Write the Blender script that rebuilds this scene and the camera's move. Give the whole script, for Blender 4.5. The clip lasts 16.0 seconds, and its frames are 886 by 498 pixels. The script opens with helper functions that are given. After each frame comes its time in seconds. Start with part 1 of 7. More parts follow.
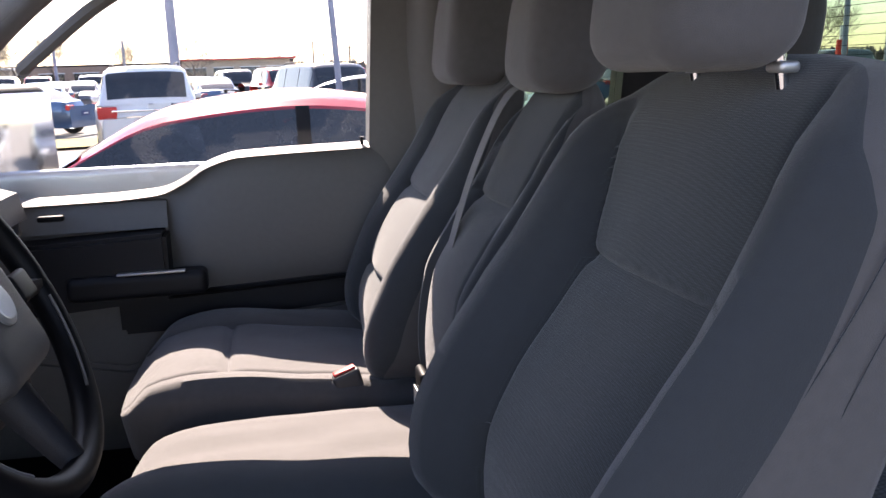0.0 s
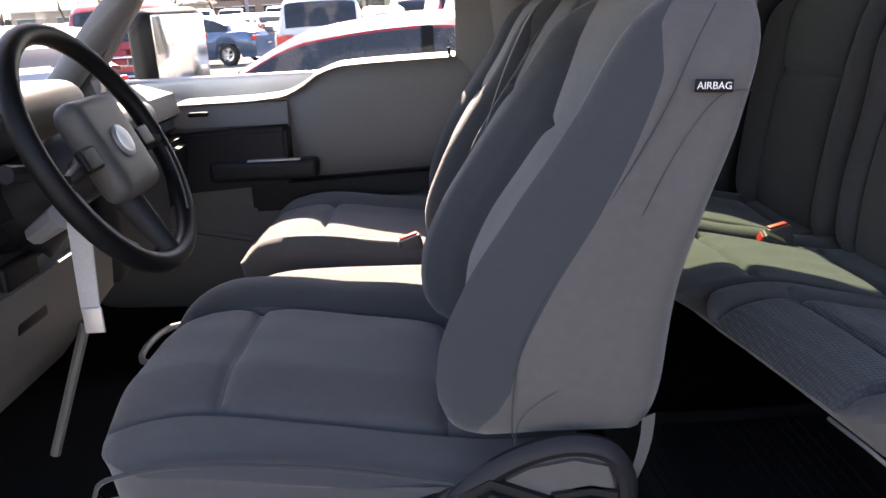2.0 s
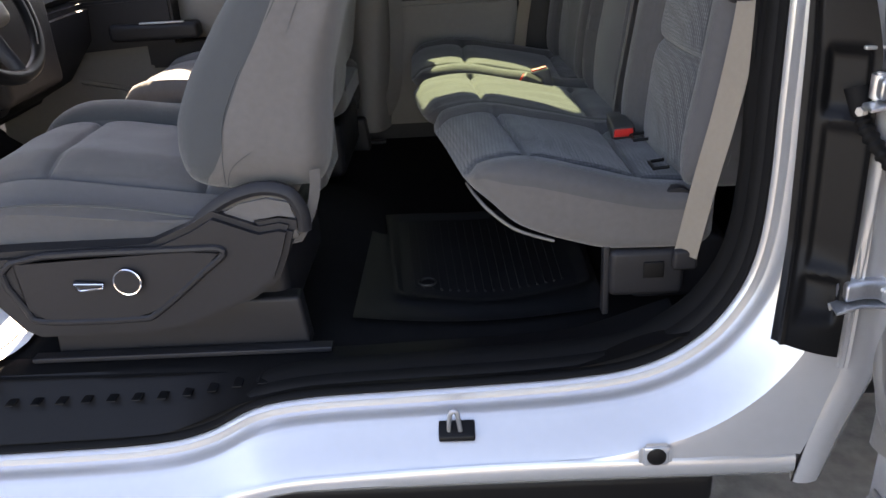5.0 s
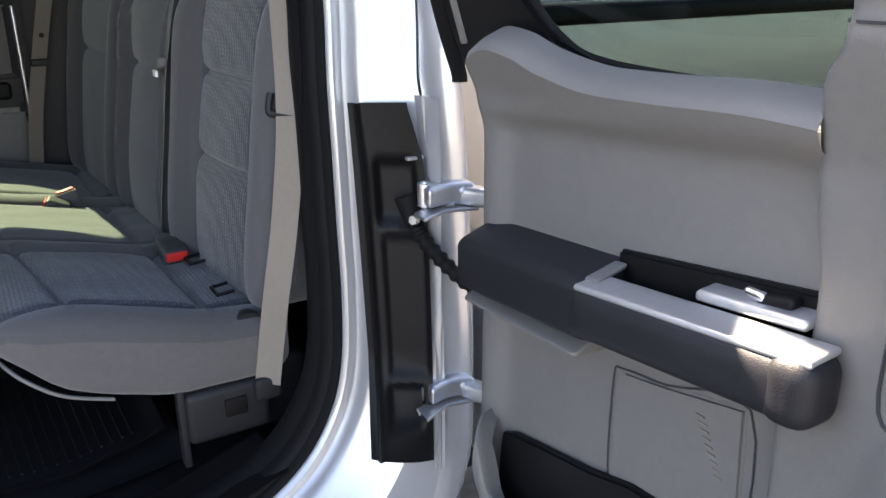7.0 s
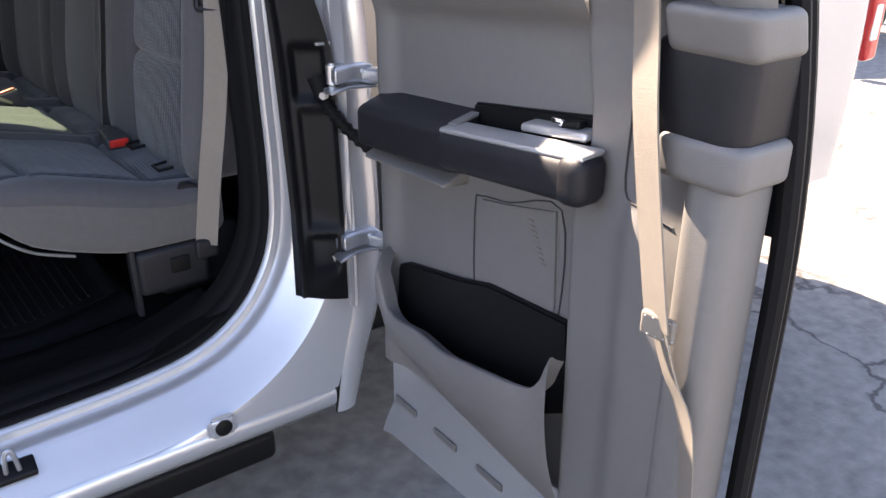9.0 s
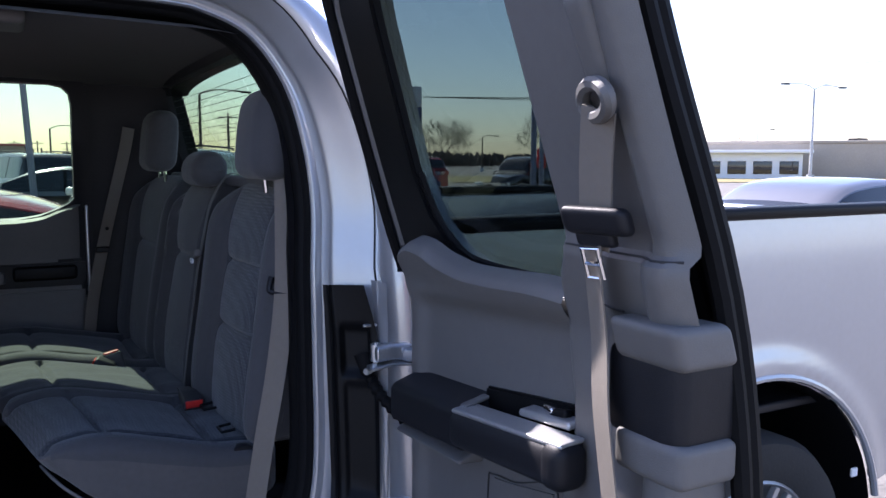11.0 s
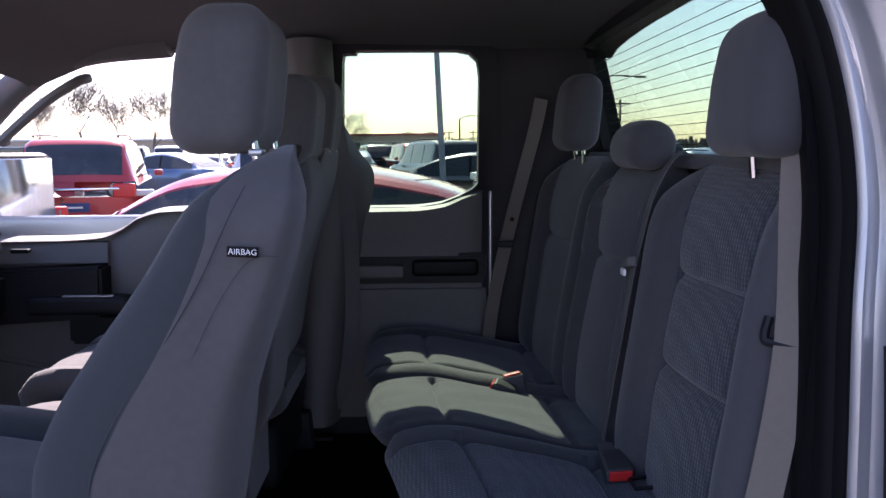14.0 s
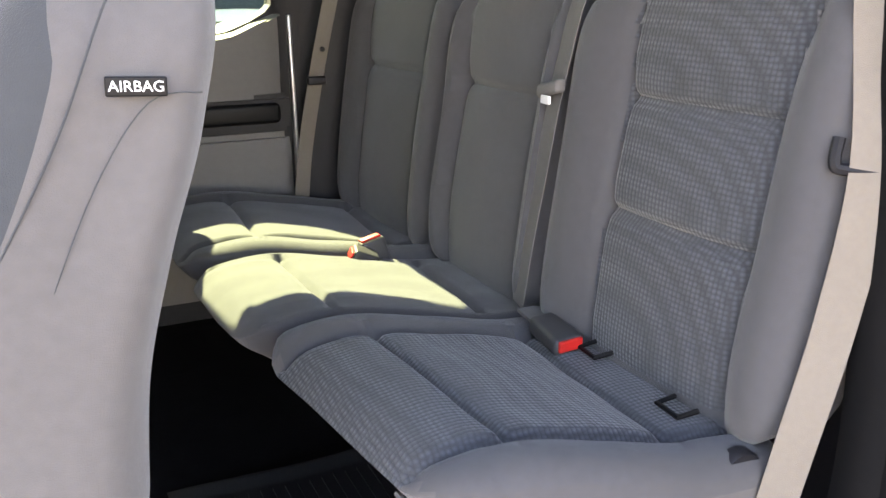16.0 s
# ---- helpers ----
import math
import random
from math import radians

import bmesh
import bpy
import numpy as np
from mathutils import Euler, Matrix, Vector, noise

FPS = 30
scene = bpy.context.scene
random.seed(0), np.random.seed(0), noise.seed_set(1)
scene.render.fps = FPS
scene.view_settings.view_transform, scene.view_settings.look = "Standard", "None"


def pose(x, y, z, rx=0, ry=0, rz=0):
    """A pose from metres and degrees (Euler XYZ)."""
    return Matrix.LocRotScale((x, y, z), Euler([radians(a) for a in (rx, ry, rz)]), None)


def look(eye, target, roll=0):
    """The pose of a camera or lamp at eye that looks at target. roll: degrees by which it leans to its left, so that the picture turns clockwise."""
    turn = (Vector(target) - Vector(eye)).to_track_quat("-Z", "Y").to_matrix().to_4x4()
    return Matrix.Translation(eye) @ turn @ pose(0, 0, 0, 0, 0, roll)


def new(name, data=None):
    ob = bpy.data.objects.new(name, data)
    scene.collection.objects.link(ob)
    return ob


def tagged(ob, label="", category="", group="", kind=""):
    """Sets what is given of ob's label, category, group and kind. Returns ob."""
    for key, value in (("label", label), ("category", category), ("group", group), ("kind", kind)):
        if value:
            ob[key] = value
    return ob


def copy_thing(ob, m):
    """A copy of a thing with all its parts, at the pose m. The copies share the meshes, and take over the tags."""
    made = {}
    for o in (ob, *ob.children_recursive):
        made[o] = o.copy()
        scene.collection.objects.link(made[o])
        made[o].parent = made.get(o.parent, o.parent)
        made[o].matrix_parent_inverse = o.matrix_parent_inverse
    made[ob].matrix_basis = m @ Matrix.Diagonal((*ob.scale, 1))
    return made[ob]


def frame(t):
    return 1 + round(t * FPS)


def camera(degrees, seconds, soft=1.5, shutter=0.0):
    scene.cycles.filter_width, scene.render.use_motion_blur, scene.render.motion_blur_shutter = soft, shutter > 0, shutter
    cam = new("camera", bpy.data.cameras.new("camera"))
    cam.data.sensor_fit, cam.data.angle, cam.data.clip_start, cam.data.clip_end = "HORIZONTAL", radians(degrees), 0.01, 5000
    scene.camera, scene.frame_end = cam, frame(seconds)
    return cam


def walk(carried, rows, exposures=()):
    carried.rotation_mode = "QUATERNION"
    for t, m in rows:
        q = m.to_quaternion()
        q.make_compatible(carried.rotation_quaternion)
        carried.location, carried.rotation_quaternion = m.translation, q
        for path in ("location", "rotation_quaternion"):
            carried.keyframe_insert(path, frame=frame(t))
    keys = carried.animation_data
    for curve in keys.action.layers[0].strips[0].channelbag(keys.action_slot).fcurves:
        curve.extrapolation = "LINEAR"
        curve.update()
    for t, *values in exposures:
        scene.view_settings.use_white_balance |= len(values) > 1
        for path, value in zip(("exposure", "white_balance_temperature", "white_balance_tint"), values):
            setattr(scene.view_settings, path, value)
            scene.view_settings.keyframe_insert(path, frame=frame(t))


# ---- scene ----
cam = camera(57.6, 16.0)
PATH = [
    (0, (0.021, -1.281, 1.576), (0.408, 0.631, 1.136), -1.8),
    (0.5, (0.052, -1.348, 1.605), (0.509, 0.573, 1.289), -1.1),
    (1, (0.094, -1.45, 1.599), (0.558, 0.472, 1.296), -1.7),
    (1.5, (0.168, -1.568, 1.572), (0.437, 0.372, 1.169), -2.3),
    (2, (0.245, -1.66, 1.539), (0.205, 0.252, 0.951), -3.1),
    (2.5, (0.265, -1.762, 1.522), (0.033, 0.078, 0.775), -3.8),
    (3, (0.301, -1.95, 1.523), (0.011, -0.146, 0.709), -3.4),
    (3.2, (0.311, -2.004, 1.526), (0.024, -0.212, 0.686), -2.9),
    (5.3, (0.802, -2.236, 1.517), (0.751, -0.418, 0.685), -3.7),
    (5.5, (0.798, -2.184, 1.51), (0.768, -0.364, 0.68), -3.6),
    (6, (0.825, -1.976, 1.513), (1.124, -0.164, 0.721), -2.2),
    (6.5, (0.841, -1.957, 1.522), (1.513, -0.222, 0.788), -1.6),
    (7, (0.81, -2.064, 1.536), (1.776, -0.444, 0.869), -0.6),
    (7.5, (0.771, -2.165, 1.55), (1.863, -0.614, 0.915), -0.3),
    (8, (0.708, -2.242, 1.546), (1.772, -0.759, 0.728), -1.0),
    (8.2, (0.679, -2.262, 1.534), (1.728, -0.807, 0.65), -1.2),
    (10.3, (0.724, -2.522, 1.537), (1.777, -0.895, 1.042), 1.7),
    (10.5, (0.731, -2.529, 1.534), (1.757, -0.862, 1.123), 1.2),
    (11, (0.742, -2.542, 1.6), (1.685, -0.791, 1.382), 0.1),
    (11.5, (0.751, -2.543, 1.633), (1.636, -0.75, 1.59), 0.3),
    (12, (0.764, -2.542, 1.642), (1.598, -0.725, 1.688), 0.5),
    (12.5, (0.784, -2.471, 1.624), (1.358, -0.555, 1.578), 0.3),
    (13, (0.784, -2.253, 1.613), (1.064, -0.275, 1.527), 0.2),
    (13.5, (0.784, -2.072, 1.594), (0.911, -0.082, 1.432), -0.2),
    (14, (0.785, -1.833, 1.571), (0.829, 0.151, 1.322), -0.4),
    (14.5, (0.77, -1.653, 1.558), (0.854, 0.322, 1.258), -0.6),
    (15, (0.674, -1.502, 1.545), (0.989, 0.444, 1.208), -0.7),
    (15.5, (0.564, -1.416, 1.543), (1.15, 0.443, 1.099), -1.0),
    (16, (0.511, -1.38, 1.501), (1.249, 0.371, 0.876), -0.8),
]
# the clip's own brightness and tint: seconds, stops, kelvin, tint
EXPOSURES = [(0.0, 2.26, 7000, 26), (0.6, 1.80, 7000, 32), (1.5, 1.90, 7200, 31), (2.0, 2.76, 7700, 26), (2.5, 4.05, 8000, 25), (3.2, 4.15, 8000, 23), (5.3, 3.25, 8500, 22), (6.5, 3.44, 7600, 19), (7.2, 3.24, 7800, 21), (8.2, 3.12, 7800, 24),
             (10.3, 2.32, 6700, 26), (11.0, 1.72, 5900, 28), (12.0, 1.14, 4850, 20), (12.5, 1.24, 4850, 19), (13.0, 1.66, 5150, 30), (13.5, 1.62, 5500, 29), (14.0, 2.02, 6200, 37), (15.0, 2.46, 7400, 37), (15.5, 3.12, 8200, 35), (16.0, 4.52, 8900, 26)]
walk(cam, [(t, look(eye, target, roll)) for t, eye, target, roll in PATH], EXPOSURES)

SKY_STRENGTH, SUN_STRENGTH = 0.11, 4.8
# light comes from the passenger's side, a little from ahead
SUN_DIR = Vector((0.138, -0.95, -0.915)).normalized()
world = bpy.data.worlds.new("sky")
scene.world = world
world.use_nodes = True
wn, wl = world.node_tree.nodes, world.node_tree.links
sky = wn.new("ShaderNodeTexSky")
sky.sky_type, sky.sun_disc = "NISHITA", False
sky.sun_elevation, sky.sun_rotation = radians(43.6), radians(-8.3)
sky.air_density, sky.dust_density = 1.0, 0.7
wl.new(sky.outputs[0], wn["Background"].inputs[0])
wn["Background"].inputs[1].default_value = SKY_STRENGTH
sun = new("sun", bpy.data.lights.new("sun", "SUN"))
sun.data.energy, sun.data.angle, sun.data.color = SUN_STRENGTH, radians(0.5), (1.0, 0.95, 0.82)
sun.matrix_world = SUN_DIR.to_track_quat("-Z", "Y").to_matrix().to_4x4()


# ---- materials ----
def mat(name, color, rough=0.6, metal=0.0, vary=0.15, scale=8.0, bump=0.0, bump_scale=300.0, coat=0.0, sheen=0.0, spec=0.5):
    """A surface with stains at one scale and grain at another."""
    m = bpy.data.materials.new(name)
    m.use_nodes = True
    n, l = m.node_tree.nodes, m.node_tree.links
    b = n["Principled BSDF"]
    b.inputs["Roughness"].default_value, b.inputs["Metallic"].default_value = rough, metal
    b.inputs["Coat Weight"].default_value, b.inputs["Sheen Weight"].default_value = coat, sheen
    b.inputs["Specular IOR Level"].default_value = spec
    co = n.new("ShaderNodeTexCoord")
    a, c = n.new("ShaderNodeTexNoise"), n.new("ShaderNodeTexNoise")
    a.inputs["Scale"].default_value, c.inputs["Scale"].default_value = scale, scale * 14
    a.inputs["Detail"].default_value = 4
    l.new(co.outputs["Object"], a.inputs["Vector"]), l.new(co.outputs["Object"], c.inputs["Vector"])
    add = n.new("ShaderNodeMath")
    add.operation = "ADD"
    l.new(a.outputs[0], add.inputs[0]), l.new(c.outputs[0], add.inputs[1])
    ramp = n.new("ShaderNodeMapRange")
    ramp.inputs[1].default_value, ramp.inputs[2].default_value = 0.6, 1.4
    ramp.inputs[3].default_value, ramp.inputs[4].default_value = 1 - vary, 1 + vary
    l.new(add.outputs[0], ramp.inputs[0])
    mul = n.new("ShaderNodeVectorMath")
    mul.operation = "SCALE"
    mul.inputs[0].default_value = color[:3]
    l.new(ramp.outputs[0], mul.inputs["Scale"])
    l.new(mul.outputs[0], b.inputs["Base Color"])
    if bump:
        g, bp = n.new("ShaderNodeTexNoise"), n.new("ShaderNodeBump")
        g.inputs["Scale"].default_value = bump_scale
        bp.inputs["Strength"].default_value, bp.inputs["Distance"].default_value = bump, 0.002
        l.new(co.outputs["Object"], g.inputs["Vector"]), l.new(g.outputs[0], bp.inputs["Height"])
        l.new(bp.outputs[0], b.inputs["Normal"])
    return m


def knit(name, color, cell=130.0, depth=0.6):
    """Woven seat cloth with a small honeycomb relief."""
    m = mat(name, color, 0.9, vary=0.12, scale=6, sheen=0.25)
    n, l = m.node_tree.nodes, m.node_tree.links
    co, v, bp = n.new("ShaderNodeTexCoord"), n.new("ShaderNodeTexVoronoi"), n.new("ShaderNodeBump")
    v.inputs["Scale"].default_value, v.inputs["Randomness"].default_value = cell, 0.15
    bp.inputs["Strength"].default_value, bp.inputs["Distance"].default_value, bp.invert = depth, 0.003, True
    l.new(co.outputs["Object"], v.inputs["Vector"]), l.new(v.outputs["Distance"], bp.inputs["Height"])
    l.new(bp.outputs[0], n["Principled BSDF"].inputs["Normal"])
    base = n["Principled BSDF"].inputs["Base Color"].links[0].from_socket
    mr, mul = n.new("ShaderNodeMapRange"), n.new("ShaderNodeVectorMath")
    mr.inputs[1].default_value, mr.inputs[2].default_value, mr.inputs[3].default_value, mr.inputs[4].default_value = 0.1, 0.6, 1.30, 0.60
    mul.operation = "SCALE"
    l.new(v.outputs["Distance"], mr.inputs[0]), l.new(base, mul.inputs[0]), l.new(mr.outputs[0], mul.inputs["Scale"])
    l.new(mul.outputs[0], n["Principled BSDF"].inputs["Base Color"])
    return m


def pane(name, tint, gloss=0.9):
    """Thin glass: tinted light passes, the surface mirrors by its angle."""
    m = bpy.data.materials.new(name)
    m.use_nodes = True
    n, l = m.node_tree.nodes, m.node_tree.links
    n.remove(n["Principled BSDF"])
    t, g, mix, fr = n.new("ShaderNodeBsdfTransparent"), n.new("ShaderNodeBsdfGlossy"), n.new("ShaderNodeMixShader"), n.new("ShaderNodeLayerWeight")
    t.inputs[0].default_value = (*tint, 1)
    g.inputs["Roughness"].default_value = 0.02
    fr.inputs[0].default_value = 0.5
    p, mr = n.new("ShaderNodeMath"), n.new("ShaderNodeMapRange")
    p.operation, p.inputs[1].default_value = "POWER", 5.0
    mr.inputs[3].default_value, mr.inputs[4].default_value = 0.035, gloss
    l.new(fr.outputs["Facing"], p.inputs[0]), l.new(p.outputs[0], mr.inputs[0])
    l.new(mr.outputs[0], mix.inputs[0]), l.new(t.outputs[0], mix.inputs[1]), l.new(g.outputs[0], mix.inputs[2])
    l.new(mix.outputs[0], n["Material Output"].inputs[0])
    return m


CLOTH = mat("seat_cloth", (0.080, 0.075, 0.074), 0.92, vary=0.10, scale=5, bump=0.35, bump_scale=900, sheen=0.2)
# Knit and bolster: bluish cloth, darkened further for shade on the front backrests.
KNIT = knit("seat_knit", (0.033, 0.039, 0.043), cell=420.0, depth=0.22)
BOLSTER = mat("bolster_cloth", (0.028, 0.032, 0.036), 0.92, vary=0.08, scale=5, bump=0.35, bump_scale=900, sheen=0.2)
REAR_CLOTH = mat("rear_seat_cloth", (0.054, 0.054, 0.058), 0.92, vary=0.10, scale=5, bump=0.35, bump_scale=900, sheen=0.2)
KNIT_BIG = knit("rear_seat_knit", (0.050, 0.056, 0.065), cell=130.0, depth=0.8)
SEAM = mat("seam", (0.03, 0.03, 0.032), 0.9)
TRIM = mat("grey_trim", (0.122, 0.117, 0.112), 0.55, vary=0.06, scale=5, bump=0.25, bump_scale=700)
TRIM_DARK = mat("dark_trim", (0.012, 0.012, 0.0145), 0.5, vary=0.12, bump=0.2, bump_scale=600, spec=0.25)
TRIM_MID = mat("mid_grey_trim", (0.055, 0.052, 0.050), 0.55, vary=0.08, scale=5, bump=0.25, bump_scale=700)
TRIM_KNEE = mat("knee_panel_trim", (0.070, 0.067, 0.064), 0.55, vary=0.06, scale=5, bump=0.25, bump_scale=700)
BUCKLE = mat("buckle_plastic", (0.040, 0.040, 0.043), 0.5, vary=0.08)
TAG = mat("worn_tag", (0.33, 0.32, 0.31), 0.5, vary=0.12, scale=20)
LINER = mat("headliner", (0.10, 0.096, 0.093), 0.95, vary=0.05, bump=0.2, bump_scale=800)
BLACK = mat("black_plastic", (0.004, 0.004, 0.0046), 0.5, vary=0.2, spec=0.18)
RUBBER = mat("rubber", (0.005, 0.005, 0.0055), 0.7, vary=0.2, spec=0.14)
CARPET = mat("carpet", (0.006, 0.006, 0.0066), 1.0, vary=0.35, scale=20, bump=0.8, bump_scale=500, spec=0.1)
MATM = mat("rubber_mat", (0.007, 0.0075, 0.009), 0.6, vary=0.2, bump=0.3, bump_scale=300, spec=0.3)
SILVER = mat("silver_paint", (0.43, 0.435, 0.45), 0.26, metal=0.5, vary=0.03, scale=3, coat=0.6, bump=0.03, bump_scale=2000)
SATIN = mat("satin_silver", (0.5, 0.5, 0.5), 0.35, metal=0.7, vary=0.05)
STEEL = mat("zinc_steel", (0.55, 0.56, 0.58), 0.35, metal=0.9, vary=0.1, scale=20)
CHROME = mat("chrome", (0.8, 0.8, 0.82), 0.08, metal=1.0, vary=0.03)
WEB = mat("belt_webbing", (0.175, 0.152, 0.126), 0.8, vary=0.06, bump=0.4, bump_scale=900)
WEB_DARK = mat("grey_webbing", (0.12, 0.115, 0.112), 0.8, vary=0.06, bump=0.4, bump_scale=900)
RED = mat("red_plastic", (0.55, 0.02, 0.015), 0.4, vary=0.05)
WHITE = mat("white_plastic", (0.75, 0.75, 0.75), 0.5, vary=0.04)
PAPER = mat("paper", (0.78, 0.78, 0.80), 0.8, vary=0.04, bump=0.2, bump_scale=60)
INK = mat("ink", (0.03, 0.03, 0.035), 0.8, vary=0.2, scale=30)
GLASS = pane("clear_glass", (0.97, 0.98, 0.975))
GLASS_TINT = pane("privacy_glass", (0.50, 0.585, 0.50))
GLASS_DOOR = pane("door_privacy_glass", (0.31, 0.355, 0.335))
ASPHALT = mat("asphalt", (0.15, 0.142, 0.130), 0.95, vary=0.45, scale=1.2, bump=0.9, bump_scale=90)
TYRE = mat("tyre", (0.018, 0.018, 0.018), 0.8, vary=0.2, bump=0.3, bump_scale=120)
REDPAINT = mat("red_car_paint", (0.36, 0.012, 0.02), 0.25, metal=0.3, vary=0.04, coat=0.9)
TINTCAR = mat("dark_car_glass", (0.015, 0.018, 0.022), 0.04, vary=0.1, coat=0.3)



def crack(m):
    """Thin dark cracks that wander over a surface."""
    n, l = m.node_tree.nodes, m.node_tree.links
    co, nz, v = n.new("ShaderNodeTexCoord"), n.new("ShaderNodeTexNoise"), n.new("ShaderNodeTexVoronoi")
    add, mr, mul = n.new("ShaderNodeVectorMath"), n.new("ShaderNodeMapRange"), n.new("ShaderNodeVectorMath")
    nz.inputs["Scale"].default_value, nz.inputs["Detail"].default_value = 1.6, 6
    v.feature, v.inputs["Scale"].default_value = "DISTANCE_TO_EDGE", 0.45
    add.operation, mul.operation = "ADD", "SCALE"
    mr.inputs[1].default_value, mr.inputs[2].default_value, mr.inputs[3].default_value = 0.002, 0.007, 0.35
    l.new(co.outputs["Object"], nz.inputs["Vector"]), l.new(co.outputs["Object"], add.inputs[0]), l.new(nz.outputs["Color"], add.inputs[1])
    l.new(add.outputs[0], v.inputs["Vector"]), l.new(v.outputs["Distance"], mr.inputs[0])
    big, where, mx = n.new("ShaderNodeTexNoise"), n.new("ShaderNodeMapRange"), n.new("ShaderNodeMath")
    big.inputs["Scale"].default_value = 0.22
    where.inputs[1].default_value, where.inputs[2].default_value, where.inputs[3].default_value, where.inputs[4].default_value = 0.50, 0.58, 1.0, 0.0
    mx.operation = "MAXIMUM"
    l.new(co.outputs["Object"], big.inputs["Vector"]), l.new(big.outputs[0], where.inputs[0])
    l.new(mr.outputs[0], mx.inputs[0]), l.new(where.outputs[0], mx.inputs[1])
    b = n["Principled BSDF"].inputs["Base Color"]
    l.new(b.links[0].from_socket, mul.inputs[0]), l.new(mx.outputs[0], mul.inputs["Scale"]), l.new(mul.outputs[0], b)


crack(ASPHALT)


# ---- mesh tools ----
def link_mesh(name, bm, material, parent=None, smooth=True, angle=0.7):
    me = bpy.data.meshes.new(name)
    bmesh.ops.recalc_face_normals(bm, faces=bm.faces)
    for f in bm.faces:
        f.smooth = smooth
    if smooth:
        for e in bm.edges:
            if len(e.link_faces) == 2 and e.calc_face_angle(0) > angle:
                e.smooth = False
    bm.to_mesh(me)
    bm.free()
    for m in material if isinstance(material, (list, tuple)) else [material]:
        me.materials.append(m)
    ob = new(name, me)
    ob.parent = parent
    return ob


def part(name, bm, material, parent, label="", smooth=True, angle=0.7):
    ob = link_mesh(name, bm, material, parent, smooth, angle)
    return tagged(ob, label) if label else ob


def thing(name, label, category, group="", kind="", at=(0, 0, 0)):
    ob = new(name)
    ob.location = at
    ob.empty_display_size = 0.05
    return tagged(ob, label, category, group, kind)


def steps(s, r, n):
    h = s / 2
    r = min(r, h * 0.999)
    arc = [h - r + r * k / 3 for k in range(4)]
    inner = [-(h - r) + 2 * (h - r) * k / n for k in range(n + 1)]
    return [-a for a in reversed(arc[1:])] + inner + arc[1:]


def rbox(sx, sy, sz, r, n=6, fn=None, matfn=None, bm=None, unitfn=None):
    """A box with rounded edges on a fine lattice, bent by fn(x, y, z) -> (x, y, z)."""
    bm = bm or bmesh.new()
    n = (n, n, n) if isinstance(n, int) else n
    ax = [steps(s, r, k) for s, k in zip((sx, sy, sz), n)]
    size, seen, flat = (sx, sy, sz), {}, {}

    def vert(i, j, k):
        key = (i, j, k)
        if key not in seen:
            p = [ax[0][i], ax[1][j], ax[2][k]]
            q = [max(-(s / 2 - min(r, s / 2 * 0.999)), min(s / 2 - min(r, s / 2 * 0.999), v)) for v, s in zip(p, size)]
            d = Vector(p) - Vector(q)
            if d.length > 1e-9:
                p = Vector(q) + d.normalized() * min(r, min(size) / 2 * 0.999) if sum(abs(c) > 1e-9 for c in d) > 1 else p
            flat[key] = Vector(p)
            seen[key] = bm.verts.new(fn(*p) if fn else p)
        return seen[key]

    ni, nj, nk = (len(a) - 1 for a in ax)
    for a, b, make in (
        (ni, nj, lambda i, j, k: (i, j, nk if k else 0)),
        (ni, nk, lambda i, j, k: (i, nj if k else 0, j)),
        (nj, nk, lambda i, j, k: (ni if k else 0, i, j)),
    ):
        for side in (0, 1):
            for i in range(a):
                for j in range(b):
                    keys = [make(i, j, side), make(i + 1, j, side), make(i + 1, j + 1, side), make(i, j + 1, side)]
                    f = bm.faces.new([vert(*q) for q in keys])
                    if unitfn:
                        f.material_index = unitfn((flat[keys[0]] + flat[keys[1]] + flat[keys[2]] + flat[keys[3]]) / 4, f.calc_center_median())
                    if matfn:
                        f.material_index = matfn(f.calc_center_median())
    return bm


def block(c, s, r=0.01, n=2, fn=None, bm=None):
    """A rounded box at a place."""
    def put(x, y, z):
        p = (x + c[0], y + c[1], z + c[2])
        return fn(*p) if fn else p
    return rbox(*s, r, n, put, bm=bm)


def plate(outer, holes, y0, y1, fn=None, bevel=0.0):
    """A board cut from a polygon in x and z, with holes, from y0 to y1; fn bends it."""
    bm = bmesh.new()
    for loop in (outer, *holes):
        vs = [bm.verts.new((x, y0, z)) for x, z in loop]
        for a, b in zip(vs, vs[1:] + vs[:1]):
            bm.edges.new((a, b))
    bmesh.ops.triangle_fill(bm, use_beauty=True, use_dissolve=False, edges=bm.edges[:])
    got = bmesh.ops.extrude_face_region(bm, geom=bm.faces[:])
    for v in got["geom"]:
        if isinstance(v, bmesh.types.BMVert):
            v.co.y = y1
    bmesh.ops.recalc_face_normals(bm, faces=bm.faces)
    if bevel:
        sharp = [e for e in bm.edges if len(e.link_faces) == 2 and e.calc_face_angle(0) > 1.2]
        bmesh.ops.bevel(bm, geom=sharp, offset=bevel, segments=2, affect="EDGES", clamp_overlap=True)
    if fn:
        for v in bm.verts:
            v.co = fn(*v.co)
    return bm


def surface(us, vs, fn, closed=False, bm=None, matfn=None):
    bm = bm or bmesh.new()
    rows = [[bm.verts.new(fn(u, v)) for u in us] for v in vs]
    n = len(us)
    for a, b in zip(rows, rows[1:]):
        for i in range(n if closed else n - 1):
            f = bm.faces.new([a[i], a[(i + 1) % n], b[(i + 1) % n], b[i]])
            if matfn:
                f.material_index = matfn(f.calc_center_median())
    return bm


